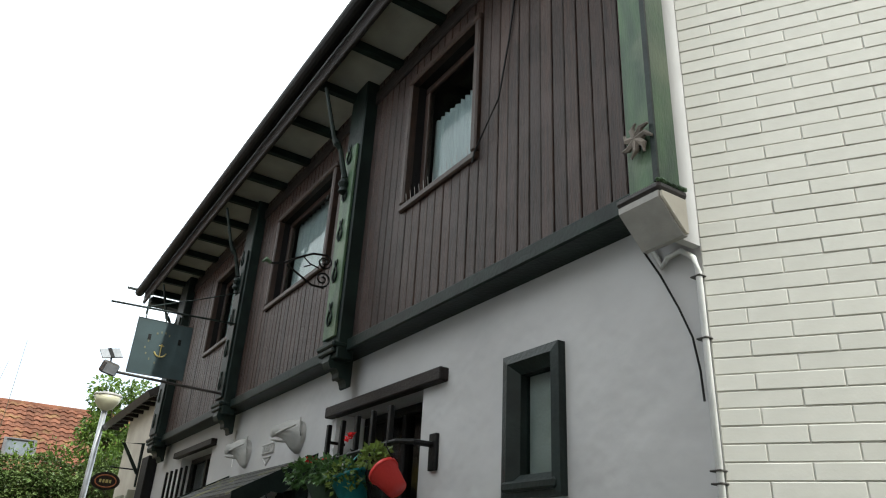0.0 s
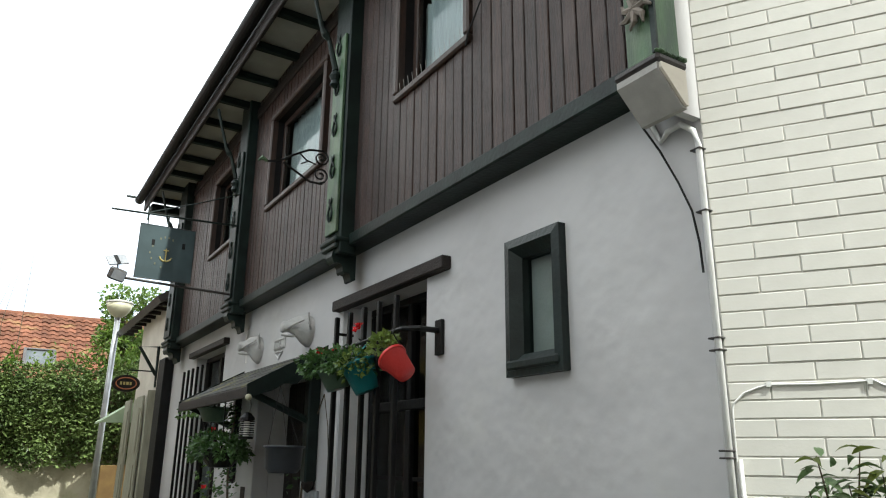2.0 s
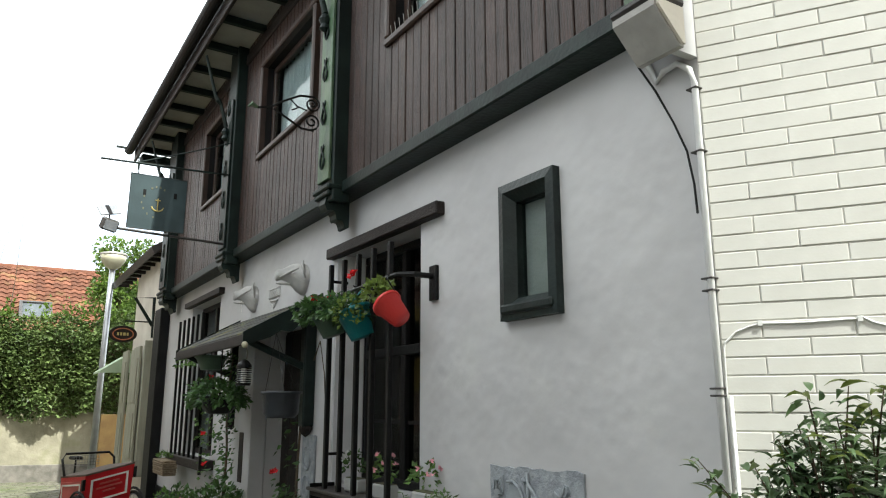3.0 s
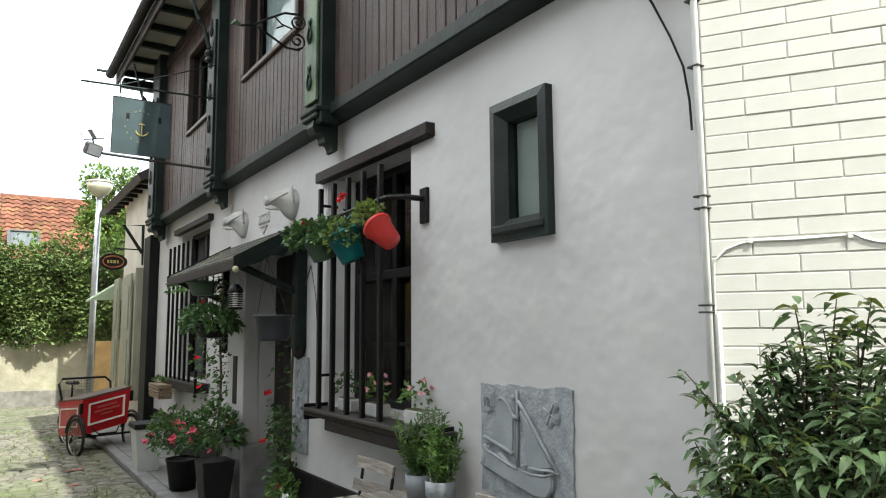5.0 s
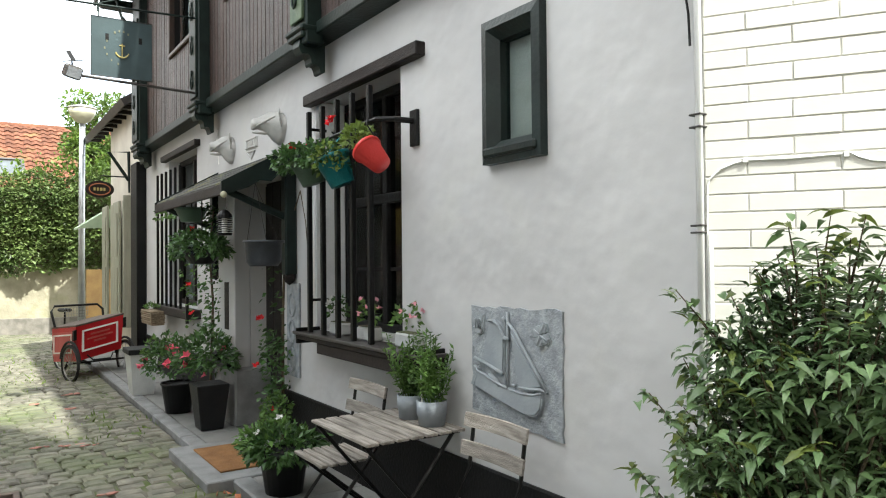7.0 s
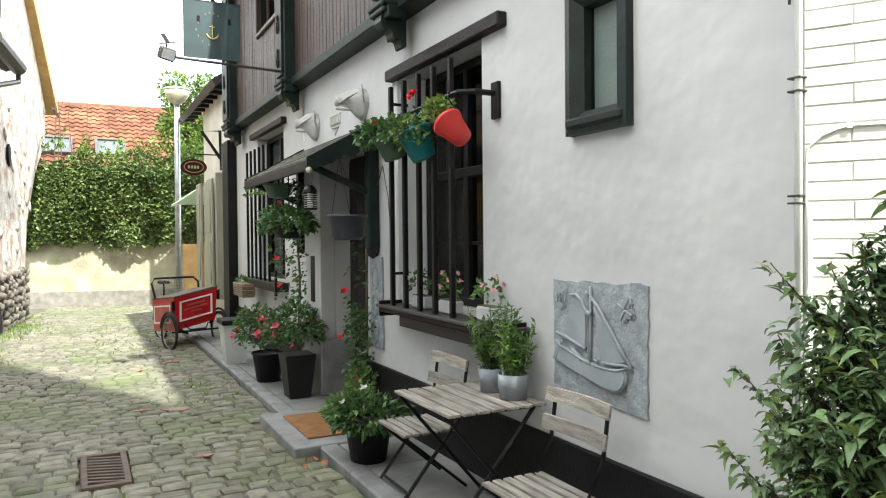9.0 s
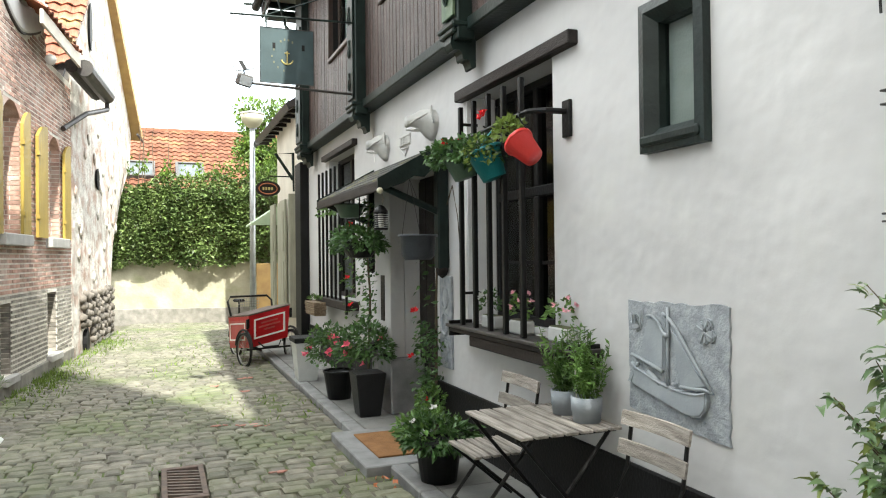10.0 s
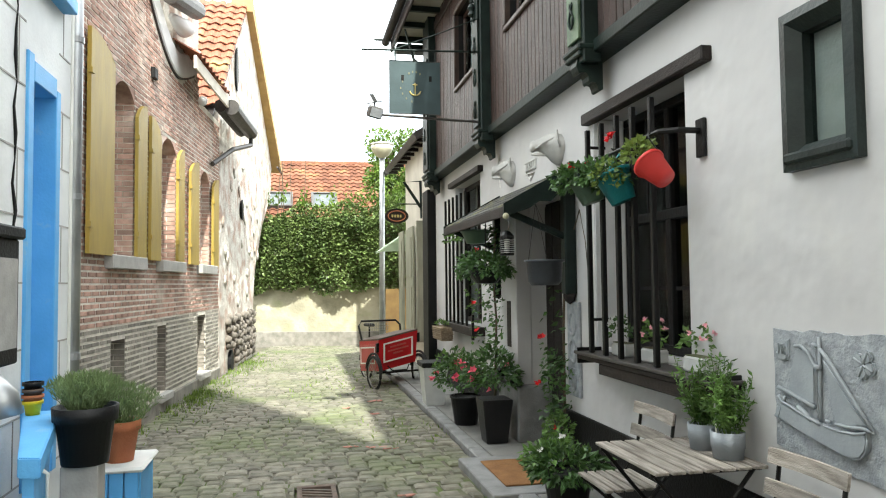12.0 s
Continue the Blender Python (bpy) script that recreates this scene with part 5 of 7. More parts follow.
def hanging_pot(y, tilt, yaw, material, label, h=0.19, zr=2.30, r1=0.115):
    t = thing("hanging_pot", (1.93, y, 2.15), label, "flower pot", "pots hung on the iron rail")
    m = Matrix.Translation((1.93, y, zr)) @ Matrix.Rotation(radians(yaw), 4, "Z") @ Matrix.Rotation(radians(tilt), 4, "X") @ Matrix.Translation((0, 0, -h))
    part("pot", pot_mesh((0, 0, 0), r1 * 0.68, r1, h, m), material, t, smooth=True)
    bm = B()
    hy = min(max(y, 3.68), 4.7)
    lo_ = m @ Vector((0.0, -r1 - 0.004, h - 0.01)) if tilt < 0 else m @ Vector((0.0, r1, h))
    tube(bm, [lo_, lo_.lerp(Vector((1.95, hy, 2.40)), 0.5) + Vector((-0.03, 0, 0.03)), (1.935, hy, 2.425), (1.968, hy, 2.415)], 0.004, 5)
    part("hook", bm, IRON, t)
    if tilt > -40:
        part("handle", rod([m @ Vector((r1 * math.cos(a), -0.15 * math.sin(a), h + 0.10 * math.sin(a))) for a in np.linspace(0, math.pi, 11)], 0.005, 5), material, t)
    return t, m @ Vector((0, 0, h))


hp1, top1 = hanging_pot(3.72, -48, 20, POTRED, "coral red plastic flower pot tilted on a hook", 0.165, 2.255, 0.088)
hp2, top2 = hanging_pot(4.20, -22, 55, POTTEAL, "teal flower pot hanging on a hook", 0.20, 2.27)
hp3, top3 = hanging_pot(4.62, -18, 55, POTGREEN, "dull green flower pot hanging on a hook", 0.18)


def plant(parent, spots, size, material, ratio=0.5, seed=1, droop=0.3, name="leaves", label=""):
    o = part(name, leaf_cloud(spots, size, ratio, seed, droop), material, parent, label)
    return o


def blooms(parent, spots, material, size=0.035, seed=4, label=""):
    rows = []
    rng = random.Random(seed)
    for c, w in spots:
        for k in range(6):
            a = k * math.pi / 3 + rng.random()
            rows.append((Vector(c), Vector((math.cos(a), math.sin(a), 0.45)) + 0.4 * Vector(w)))
    return tagged(part("flowers", leaf_cloud(rows, size, 0.9, seed, 0.0), material, parent, label), kind="stuff")


plant(hp1, blob_spots(230, top1 + Vector((-0.02, 0.08, 0.06)), (0.09, 0.09, 0.09), 11), 0.042, LEAF_BRIGHT, 0.7, 11)
plant(hp2, blob_spots(330, top2 + Vector((-0.03, 0.06, -0.02)), (0.15, 0.22, 0.10), 12), 0.046, LEAF_POT, 0.75, 12)
plant(hp2, blob_spots(110, top2 + Vector((-0.07, -0.08, -0.06)), (0.09, 0.10, 0.13), 13), 0.042, LEAF_BRIGHT, 0.6, 13, name="trailing_leaves")
plant(hp3, blob_spots(420, top3 + Vector((-0.03, 0.02, -0.03)), (0.17, 0.22, 0.12), 14), 0.048, LEAF_POT, 0.8, 14, 0.5)
blooms(hp3, blob_spots(9, top3 + Vector((0, 0.05, 0.06)), (0.1, 0.16, 0.07), 15, low=0.1), SCARLET, 0.03)
blooms(hp2, [((1.92, 4.2, 2.50), (0, 0, 1)), ((1.93, 4.22, 2.49), (-1, 0, 0)), ((1.92, 4.18, 2.51), (-1, 0, 1))], SCARLET, 0.035)
for y, mt in ((3.62, LEAF_LIGHT), (4.12, LEAF_LIGHT), (4.55, LEAF_POT)):
    wb = thing("window_box", (2.15, y, 1.076), "small white plastic planter with pelargoniums on the sill", "planter", "planters on the window sill")
    part("pot", bx(2.11, 2.20, y - 0.10, y + 0.10, 1.076, 1.165, bevel=0.012), POTWHITE, wb)
    part("soil", bx(2.12, 2.19, y - 0.09, y + 0.09, 1.164, 1.169), SOIL, wb)
    plant(wb, blob_spots(60, (2.14, y, 1.22), (0.05, 0.13, 0.10), int(y * 10), low=-0.1), 0.04, mt, 0.7, int(y * 10))
    blooms(wb, blob_spots(5, (2.12, y - 0.05, 1.27), (0.07, 0.16, 0.09), int(y * 7), low=-0.2), PALEPINK if y < 4.5 else WHITEPETAL, 0.025)

# ---------- hanging plants under the canopy ----------
hb = thing("hanging_bowl", (1.80, 5.05, 1.53), "dark grey plastic bowl hung on strings from the canopy", "planter")
part("bowl", turned((1.80, 5.10, 1.56), [(0.0, 0), (0.10, 0.0), (0.125, 0.03), (0.135, 0.17), (0.15, 0.175), (0.15, 0.19), (0.128, 0.19), (0.12, 0.16), (0.0, 0.15)], 22), BOWLGREY, hb, smooth=True)
for a in (0.3, 2.4, 4.5):
    part("string", rod([(1.80 + 0.13 * math.cos(a), 5.10 + 0.13 * math.sin(a), 1.75), (1.82, 5.34, 2.20)], 0.002, 4), IRON, hb)
hk = thing("hanging_basket", (1.74, 6.3, 1.66), "hanging basket full of dark foliage under the canopy", "planter")
part("basket", turned((1.74, 6.55, 1.57), [(0.0, 0), (0.10, 0.01), (0.16, 0.08), (0.18, 0.16), (0.0, 0.14)], 18), POTDARK, hk)
part("chain", rod([(1.74, 6.55, 1.72), (1.74, 6.55, 2.24)], 0.006, 5), IRON, hk)
plant(hk, blob_spots(900, (1.74, 6.6, 1.71), (0.22, 0.48, 0.17), 21), 0.055, LEAF_POT, 0.6, 21, 0.5)
blooms(hk, [((1.70, 6.75, 1.90), (0, 0, 1)), ((1.69, 6.73, 1.89), (0, 0, 1))], SCARLET, 0.035)
hg2 = thing("hanging_pot", (1.88, 7.6, 1.98), "pale green pot of herbs hung beyond the canopy", "flower pot")
part("pot", pot_mesh((1.85, 7.35, 2.0), 0.10, 0.16, 0.14), POTGREEN, hg2, smooth=True)
part("chain", rod([(1.85, 7.35, 2.12), (1.85, 7.35, 2.34)], 0.005, 4), IRON, hg2)
plant(hg2, blob_spots(70, (1.85, 8.5, 2.12), (0.1, 0.25, 0.06), 23), 0.06, LEAF_LIGHT, 0.6, 23)
wr = thing("iron_wheel_ornament", (2.13, 8.4, 1.85), "black iron hoop ornament on the wall", "ornament")
part("hoop", rod([(2.12, 8.62 + 0.13 * math.cos(a), 1.93 + 0.13 * math.sin(a)) for a in np.linspace(0, 2 * math.pi, 19)], 0.014, 6), IRON, wr)
part("stay", rod([(2.12, 8.62, 2.05), (2.2, 8.62, 2.05)], 0.008, 5), IRON, wr)
wk = thing("wicker_basket", (2.05, 9.9, 0.80), "small wicker basket with herbs hung below the far window", "basket")
part("basket", bx(1.905, 2.035, 9.46, 10.04, 0.80, 0.975, bevel=0.02), WICKER, wk)
for k in range(7):
    g_ = 0.004 * (k % 2) + 0.01 * k / 7
    part("weave", rod([(1.90 - g_, 9.45 - g_, 0.815 + 0.026 * k), (2.04 + g_, 9.45 - g_, 0.815 + 0.026 * k), (2.04 + g_, 10.05 + g_, 0.815 + 0.026 * k), (1.90 - g_, 10.05 + g_, 0.815 + 0.026 * k), (1.90 - g_, 9.45 - g_, 0.815 + 0.026 * k)], 0.012, 5), WICKER, wk)
plant(wk, blob_spots(90, (1.97, 9.8, 1.0), (0.07, 0.25, 0.06), 24, low=0), 0.05, LEAF_LIGHT, 0.4, 24, -0.6)
cl2 = thing("climbing_rose", (2.03, 7.15, 0.1), "climbing rose trained up the entrance pier", "plant")
part("stem", rod([(1.98, 7.2, 0.09), (2.0, 7.19, 0.7), (2.02, 7.2, 1.2), (1.99, 7.22, 1.7), (2.0, 7.1, 2.1)], [0.016, 0.014, 0.012, 0.01, 0.008], 6), STEM, cl2)
rng = np.random.default_rng(31)
plant(cl2, [((2.0 + rng.normal(0, 0.05), 7.2 + rng.normal(0, 0.13), z), (-1, rng.normal(0, 0.6), 0)) for z in rng.uniform(0.55, 2.2, 360)], 0.06, LEAF_POT, 0.6, 31, 0.5)
tagged(plant(cl2, [((2.05 + rng.normal(0, 0.04), 8.1 + rng.normal(0, 0.25), z), (-1, rng.normal(0, 0.6), 0)) for z in rng.uniform(0.9, 1.7, 60)], 0.06, LEAF_LIGHT, 0.6, 32, 0.5, name="side_growth"), kind="stuff")
blooms(cl2, [((1.98, 8.0, 1.35), (-1, 0, 0)), ((1.99, 7.9, 1.05), (-1, 0, 0))], SCARLET, 0.04)
cl1 = thing("climbing_plant", (2.1, 5.55, 0.1), "leafy climber with red flowers beside the door", "plant")
part("stem", rod([(2.12, 5.6, 0.09), (2.14, 5.62, 0.6), (2.16, 5.66, 1.2), (2.17, 5.63, 1.8)], [0.014, 0.013, 0.011, 0.008], 6), STEM, cl1)
plant(cl1, [((2.08 + rng.normal(0, 0.05), 5.62 + rng.normal(0, 0.10), z), (-1, rng.normal(0, 0.6), 0)) for z in np.r_[rng.uniform(0.25, 1.05, 330), rng.uniform(1.05, 1.7, 30)]], 0.06, LEAF_POT, 0.65, 33, 0.4)
plant(cl1, blob_spots(200, (2.0, 5.42, 0.38), (0.11, 0.15, 0.17), 34), 0.045, LEAF_LIGHT, 0.75, 34, name="lower_leaves")
blooms(cl1, [((2.02, 5.8, 1.12), (-1, 0, 0)), ((2.01, 5.9, 0.72), (-1, 0, 0)), ((2.0, 5.45, 0.42), (-1, 0, 0)), ((2.02, 5.84, 1.11), (-1, 0, 0))], SCARLET, 0.038)
wl2 = thing("wall_twigs", (2.16, 5.3, 1.3), "bare climbing twigs on the plaster wall", "plant")
part("stem", rod([(2.17, 5.65, 1.5), (2.18, 5.45, 2.0), (2.17, 5.3, 2.15), (2.18, 5.22, 1.9), (2.18, 5.18, 1.65)], [0.008, 0.006, 0.005, 0.004, 0.003], 5), STEM, wl2)

# ---------- pots along the pavement ----------
def round_pot(name, at, r0, r1, h, material, label, group="pots along the pavement"):
    t = thing(name, at, label, "flower pot", group)
    part("pot", pot_mesh(at, r0, r1, h), material, t, smooth=True)
    return t


pa = round_pot("flower_pot", (1.74, 7.45, 0.094), 0.12, 0.165, 0.30, POTDARK, "dark round pot with pink flowering shrub")
plant(pa, blob_spots(620, (1.70, 7.42, 0.60), (0.29, 0.36, 0.26), 41), 0.055, LEAF_POT, 0.6, 41)
tagged(plant(pa, blob_spots(160, (1.58, 7.55, 0.68), (0.16, 0.2, 0.16), 42), 0.05, LEAF_LIGHT, 0.6, 42, name="pale_growth"), kind="stuff")
blooms(pa, blob_spots(13, (1.66, 7.35, 0.56), (0.32, 0.32, 0.22), 43), PINK, 0.05)
pb_ = thing("tall_planter", (1.80, 6.55, 0.094), "tall dark square planter with flowering shrub", "flower pot", "pots along the pavement")
tp = B()
q0, q1 = 0.10, 0.145
lo = [tp.verts.new((1.80 + a * q0, 6.55 + b_ * q0, 0.094)) for a, b_ in ((-1, -1), (1, -1), (1, 1), (-1, 1))]
hi = [tp.verts.new((1.80 + a * q1, 6.55 + b_ * q1, 0.50)) for a, b_ in ((-1, -1), (1, -1), (1, 1), (-1, 1))]
for i in range(4):
    tp.faces.new((lo[i], lo[(i + 1) % 4], hi[(i + 1) % 4], hi[i]))
tp.faces.new(lo[::-1])
tp.faces.new(hi)
bmesh.ops.bevel(tp, geom=tp.edges[:], offset=0.008, segments=1, affect="EDGES")
part("pot", tp, POTDARK, pb_)
plant(pb_, blob_spots(620, (1.80, 6.6, 0.70), (0.26, 0.33, 0.24), 44), 0.06, LEAF_POT, 0.6, 44)
blooms(pb_, blob_spots(4, (1.72, 6.7, 0.74), (0.26, 0.3, 0.2), 45), PINK, 0.05)
fern = round_pot("flower_pot", (1.70, 4.46, 0.094), 0.12, 0.16, 0.27, POTDARK, "dark round pot with bushy green plant before the table")
plant(fern, blob_spots(800, (1.68, 4.50, 0.38), (0.25, 0.28, 0.13), 46, low=-0.5), 0.062, LEAF_POT, 0.55, 46, 0.35)
plant(fern, blob_spots(200, (1.66, 4.52, 0.41), (0.22, 0.25, 0.12), 47, low=0.0), 0.055, LEAF_LIGHT, 0.5, 47, name="young_leaves")
blooms(fern, [((1.72, 4.6, 0.54), (0, 0, 1)), ((1.55, 4.55, 0.48), (-1, 0, 0))], WHITEPETAL, 0.035)
gb_ = thing("planter_box", (1.62, 8.75, 0.094), "light grey tapered box with dark rim on the pavement", "planter")
gbm = B()
lo = [gbm.verts.new((1.64 + a * 0.11, 8.75 + b_ * 0.13, 0.094)) for a, b_ in ((-1, -1), (1, -1), (1, 1), (-1, 1))]
hi = [gbm.verts.new((1.64 + a * 0.15, 8.75 + b_ * 0.18, 0.56)) for a, b_ in ((-1, -1), (1, -1), (1, 1), (-1, 1))]
for i in range(4):
    gbm.faces.new((lo[i], lo[(i + 1) % 4], hi[(i + 1) % 4], hi[i]))
gbm.faces.new(lo[::-1])
gbm.faces.new(hi)
part("box_body", gbm, POTWHITE, gb_)
part("rim", bx(1.47, 1.81, 8.55, 8.95, 0.561, 0.62, bevel=0.008), TAR, gb_)
mat_ = solo("doormat", bx(1.465, 1.85, 5.07, 5.80, 0.1045, 0.118, bevel=0.004), COIR, "rust brown coir doormat on the stone step", "doormat")

# ---------- bistro table and chairs ----------
def slat_set(parent, name, x0, x1, y0, y1, z, n, t=0.016, along="y"):
    for k in range(n):
        if along == "y":
            w = (x1 - x0) / n
            part(name, bx(x0 + k * w + 0.008, x0 + (k + 1) * w - 0.008, y0, y1, z - t, z, bevel=0.003), WEATHERED, parent)
        else:
            w = (y1 - y0) / n
            part(name, bx(x0, x1, y0 + k * w + 0.004, y0 + (k + 1) * w - 0.004, z - t, z, bevel=0.003), WEATHERED, parent)


tb = thing("folding_table", (1.85, 3.34, 0.094), "folding bistro table with weathered wooden slats and black legs", "table")
slat_set(tb, "slat", 1.55, 2.14, 3.02, 3.68, 0.72, 7)
for y in (3.08, 3.62):
    part("cross_rail", bx(1.56, 2.13, y - 0.012, y + 0.012, 0.688, 0.703), IRON, tb)
for y in (3.07, 3.63):
    part("leg", rod([(1.58, y, 0.69), (2.08, y, 0.10)], 0.011, 6), IRON, tb)
    part("leg", rod([(2.10, y + 0.02, 0.69), (1.60, y + 0.02, 0.10)], 0.011, 6), IRON, tb)
part("brace", rod([(1.60, 3.07, 0.11), (1.60, 3.65, 0.11)], 0.009, 5), IRON, tb)
part("brace", rod([(2.08, 3.07, 0.11), (2.08, 3.65, 0.11)], 0.009, 5), IRON, tb)


def bistro_chair(yc):
    t = thing("folding_chair", (1.82, yc, 0.094), "folding bistro chair with weathered slats and black frame", "chair", "chairs at the bistro table")
    slat_set(t, "seat_slat", 1.60, 1.95, yc - 0.20, yc + 0.20, 0.46, 6)
    for z in (0.66, 0.79):
        bm = B()
        n = 6
        for i in range(n):
            a, b_ = -0.23 + 0.46 * i / n, -0.23 + 0.46 * (i + 1) / n
            ca, cb_ = 0.02 * math.cos(a / 0.23 * math.pi / 2), 0.02 * math.cos(b_ / 0.23 * math.pi / 2)
            vs = box(bm, 1.962, 1.976, yc + a, yc + b_, z, z + 0.065)
            for v in vs:
                v.co.x += (ca if v.co.y < yc + (a + b_) / 2 else cb_) + (v.co.z - 0.66) * 0.18
        bmesh.ops.remove_doubles(bm, verts=bm.verts, dist=0.0005)
        part("back_slat", bm, WEATHERED, t)
    for s in (-0.19, 0.19):
        part("back_leg", rod([(2.025, yc + s, 0.845), (1.99, yc + s, 0.60), (1.90, yc + s, 0.44), (1.62, yc + s, 0.10)], 0.010, 6), IRON, t)
        part("front_leg", rod([(1.62, yc + s * 0.9, 0.44), (2.02, yc + s * 0.9, 0.10)], 0.010, 6), IRON, t)
    part("stretcher", rod([(1.64, yc - 0.19, 0.12), (1.64, yc + 0.19, 0.12)], 0.008, 5), IRON, t)
    return t


bistro_chair(3.86)
bistro_chair(2.60)
for (x, y, s, r) in ((2.03, 3.40, 51, 0.075), (2.035, 3.19, 52, 0.082)):
    gp = thing("flower_pot", (x, y, 0.72), "blue-grey plastic pot with bushy herb on the table", "flower pot", "herb pots on the table")
    part("pot", turned((x, y, 0.7205), [(0, 0), (r * 0.86, 0), (r * 0.92, 0.05), (r * 0.97, 0.052), (r, 0.13), (r * 0.93, 0.13), (r * 0.9, 0.115), (0, 0.11)], 24), POTGREY, gp, smooth=True)
    rng = np.random.default_rng(s)
    spots = []
    stems = B()
    for k in range(30):
        a, rad, hgt = rng.uniform(0, 6.28), rng.uniform(0.02, 0.16), rng.uniform(0.16, 0.40)
        b0, b1 = Vector((x + 0.3 * rad * math.cos(a), y + 0.3 * rad * math.sin(a), 0.83)), Vector((x - 0.02 + rad * math.cos(a), y + rad * math.sin(a), 0.83 + hgt))
        b1.x = min(b1.x, 2.16)
        tube(stems, [b0, b1], 0.002, 4)
        for q in np.linspace(0.15, 1, 22):
            w = Vector((rng.normal(), rng.normal(), 0.3))
            spots.append((b0.lerp(b1, q), w.normalized()))
    part("stem", stems, LEAF_LIGHT, gp)
    plant(gp, spots, 0.042, LEAF_LIGHT, 0.36, s, 0.0)
    tagged(plant(gp, spots[::3], 0.04, LEAF_LIGHT, 0.3, s + 9, -0.2, name="young_growth"), kind="stuff")
    if s == 52:
        part("stake", rod([(x - 0.06, y, 0.80), (x - 0.065, y + 0.005, 1.02)], 0.004, 5), WHITE, gp, "pale bamboo stake")

# ---------- corner pipe, cables ----------
pp = thing("corner_conduit", (2.18, 1.63, 0), "light metal conduit clamped in the house corner", "pipe")
part("pipe", rod([(2.172, 1.607, 0.09), (2.172, 1.607, 2.88), (2.172, 1.625, 2.95), (2.17, 1.68, 3.0), (2.18, 1.76, 3.0), (2.185, 1.80, 2.97), (2.17, 1.83, 3.06), (2.12, 1.86, 3.14)], 0.013, 10), GREYPIPE, pp, smooth=True)
part("second_pipe", rod([(2.188, 1.575, 0.09), (2.188, 1.575, 1.68)], 0.007, 8), GREYPIPE, pp, smooth=True)
for z in (0.9, 1.68, 1.705, 2.06, 2.105, 2.60, 2.86):
    part("clamp", bx(2.156, 2.199, 1.590, 1.640, z, z + 0.007, bevel=0.002), DKZINC, pp)
part("cable", rod([(2.12, 1.90, 3.16), (2.15, 1.86, 3.05), (2.16, 1.79, 2.92), (2.17, 1.72, 2.76), (2.17, 1.665, 2.62), (2.165, 1.64, 2.48), (2.158, 1.63, 2.36)], 0.005, 6), TAR, pp, "loose black cable")
uc = thing("upper_cable", (2.04, 2.9, 4.0), "thin black cable hanging down the boards", "cable")
part("cable", rod([(2.045, 2.62, 5.45), (2.045, 2.73, 4.80), (2.04, 2.82, 4.40), (2.03, 2.98, 4.20), (2.03, 3.05, 4.12), (2.025, 3.06, 4.05)], 0.006, 6), TAR, uc)
wc = thing("wall_cable", (2.3, 1.4, 1.7), "grey cable and clip crossing the pale brick wall", "cable")
part("cable", rod([pale_frame(s, 0.005, z) for s, z in ((0.009, 1.40), (0.007, 1.70), (0.010, 1.849), (0.017, 1.873), (0.053, 1.907), (0.10, 1.925), (0.137, 1.934), (0.281, 1.931), (0.434, 1.936), (0.451, 1.944), (0.484, 1.923), (0.524, 1.909), (0.561, 1.905), (0.75, 1.91))], 0.004, 6), GREYPIPE, wc)
for s in (0.137, 0.447):
    v = B()
    vs = box(v, s - 0.008, s + 0.008, 0.002, 0.012, 1.926, 1.946)
    for q in v.verts:
        q.co = pale_frame(q.co.x, q.co.y, q.co.z)
    part("clip", v, GREYPIPE, wc)
vch = thing("drop_wire", (2.19, 7.3, 2.6), "thin wire hanging from the bracket to the canopy", "cable")
part("wire", rod([(2.19, 7.6, 3.0), (2.18, 7.62, 2.85), (2.18, 7.56, 2.75), (2.17, 7.5, 2.62)], 0.005, 4), WHITE, vch)

# ---------- hanging sign, antenna rods, floodlight ----------
sg = thing("hanging_sign", (1.2, 7.45, 3.38), "dark green hanging inn sign with gilt anchor", "sign")
SY = 7.45
part("board", bx(0.95, 1.50, SY - 0.012, SY + 0.012, 3.385, 3.955, bevel=0.004), SIGNGREEN, sg)
part("rim", rod([(0.95, SY - 0.013, 3.385), (1.50, SY - 0.013, 3.385), (1.50, SY - 0.013, 3.955), (0.95, SY - 0.013, 3.955), (0.95, SY - 0.013, 3.385)], 0.005, 4), DKZINC, sg)
an = B()
yy = SY - 0.016
tube(an, [(1.225, yy, 3.58), (1.225, yy, 3.72)], 0.006, 5)
tube(an, [(1.20, yy, 3.70), (1.25, yy, 3.70)], 0.006, 5)
tube(an, [(1.225 + 0.06 * math.cos(a), yy, 3.645 + 0.06 * math.sin(a)) for a in np.linspace(math.pi * 1.08, math.pi * 1.92, 9)], 0.008, 5)
part("anchor", an, GILT, sg, "gilt anchor")
for k, (x, z, w) in enumerate(((1.16, 3.82, 0.028), (1.20, 3.84, 0.02), (1.24, 3.84, 0.024), (1.28, 3.82, 0.022), (1.09, 3.73, 0.02), (1.07, 3.66, 0.02), (1.09, 3.60, 0.02), (1.13, 3.55, 0.02), (1.19, 3.52, 0.02))):
    part("letter_bar", bx(x - w / 3, x + w / 3, SY - 0.0155, SY - 0.0125, z - 0.011, z + 0.011), GILTDIM, sg)
for x in (1.09, 1.39):
    part("dark_mark", bx(x - 0.014, x + 0.016, SY - 0.0155, SY - 0.0125, 3.74, 3.80), TAR, sg)
part("arm", rod([(0.66, SY, 4.06), (1.5, SY, 4.085), (1.93, SY, 4.10)], 0.011, 6), DKGREEN, sg)
part("stay_rod", rod([(0.99, SY, 4.07), (1.5, SY, 4.28), (1.93, SY, 4.47)], 0.007, 5), DKGREEN, sg)
for x in (1.02, 1.22, 1.45):
    part("hanger", rod([(x, SY, 3.95), (x, SY, 4.075)], 0.006, 5), DKGREEN, sg)
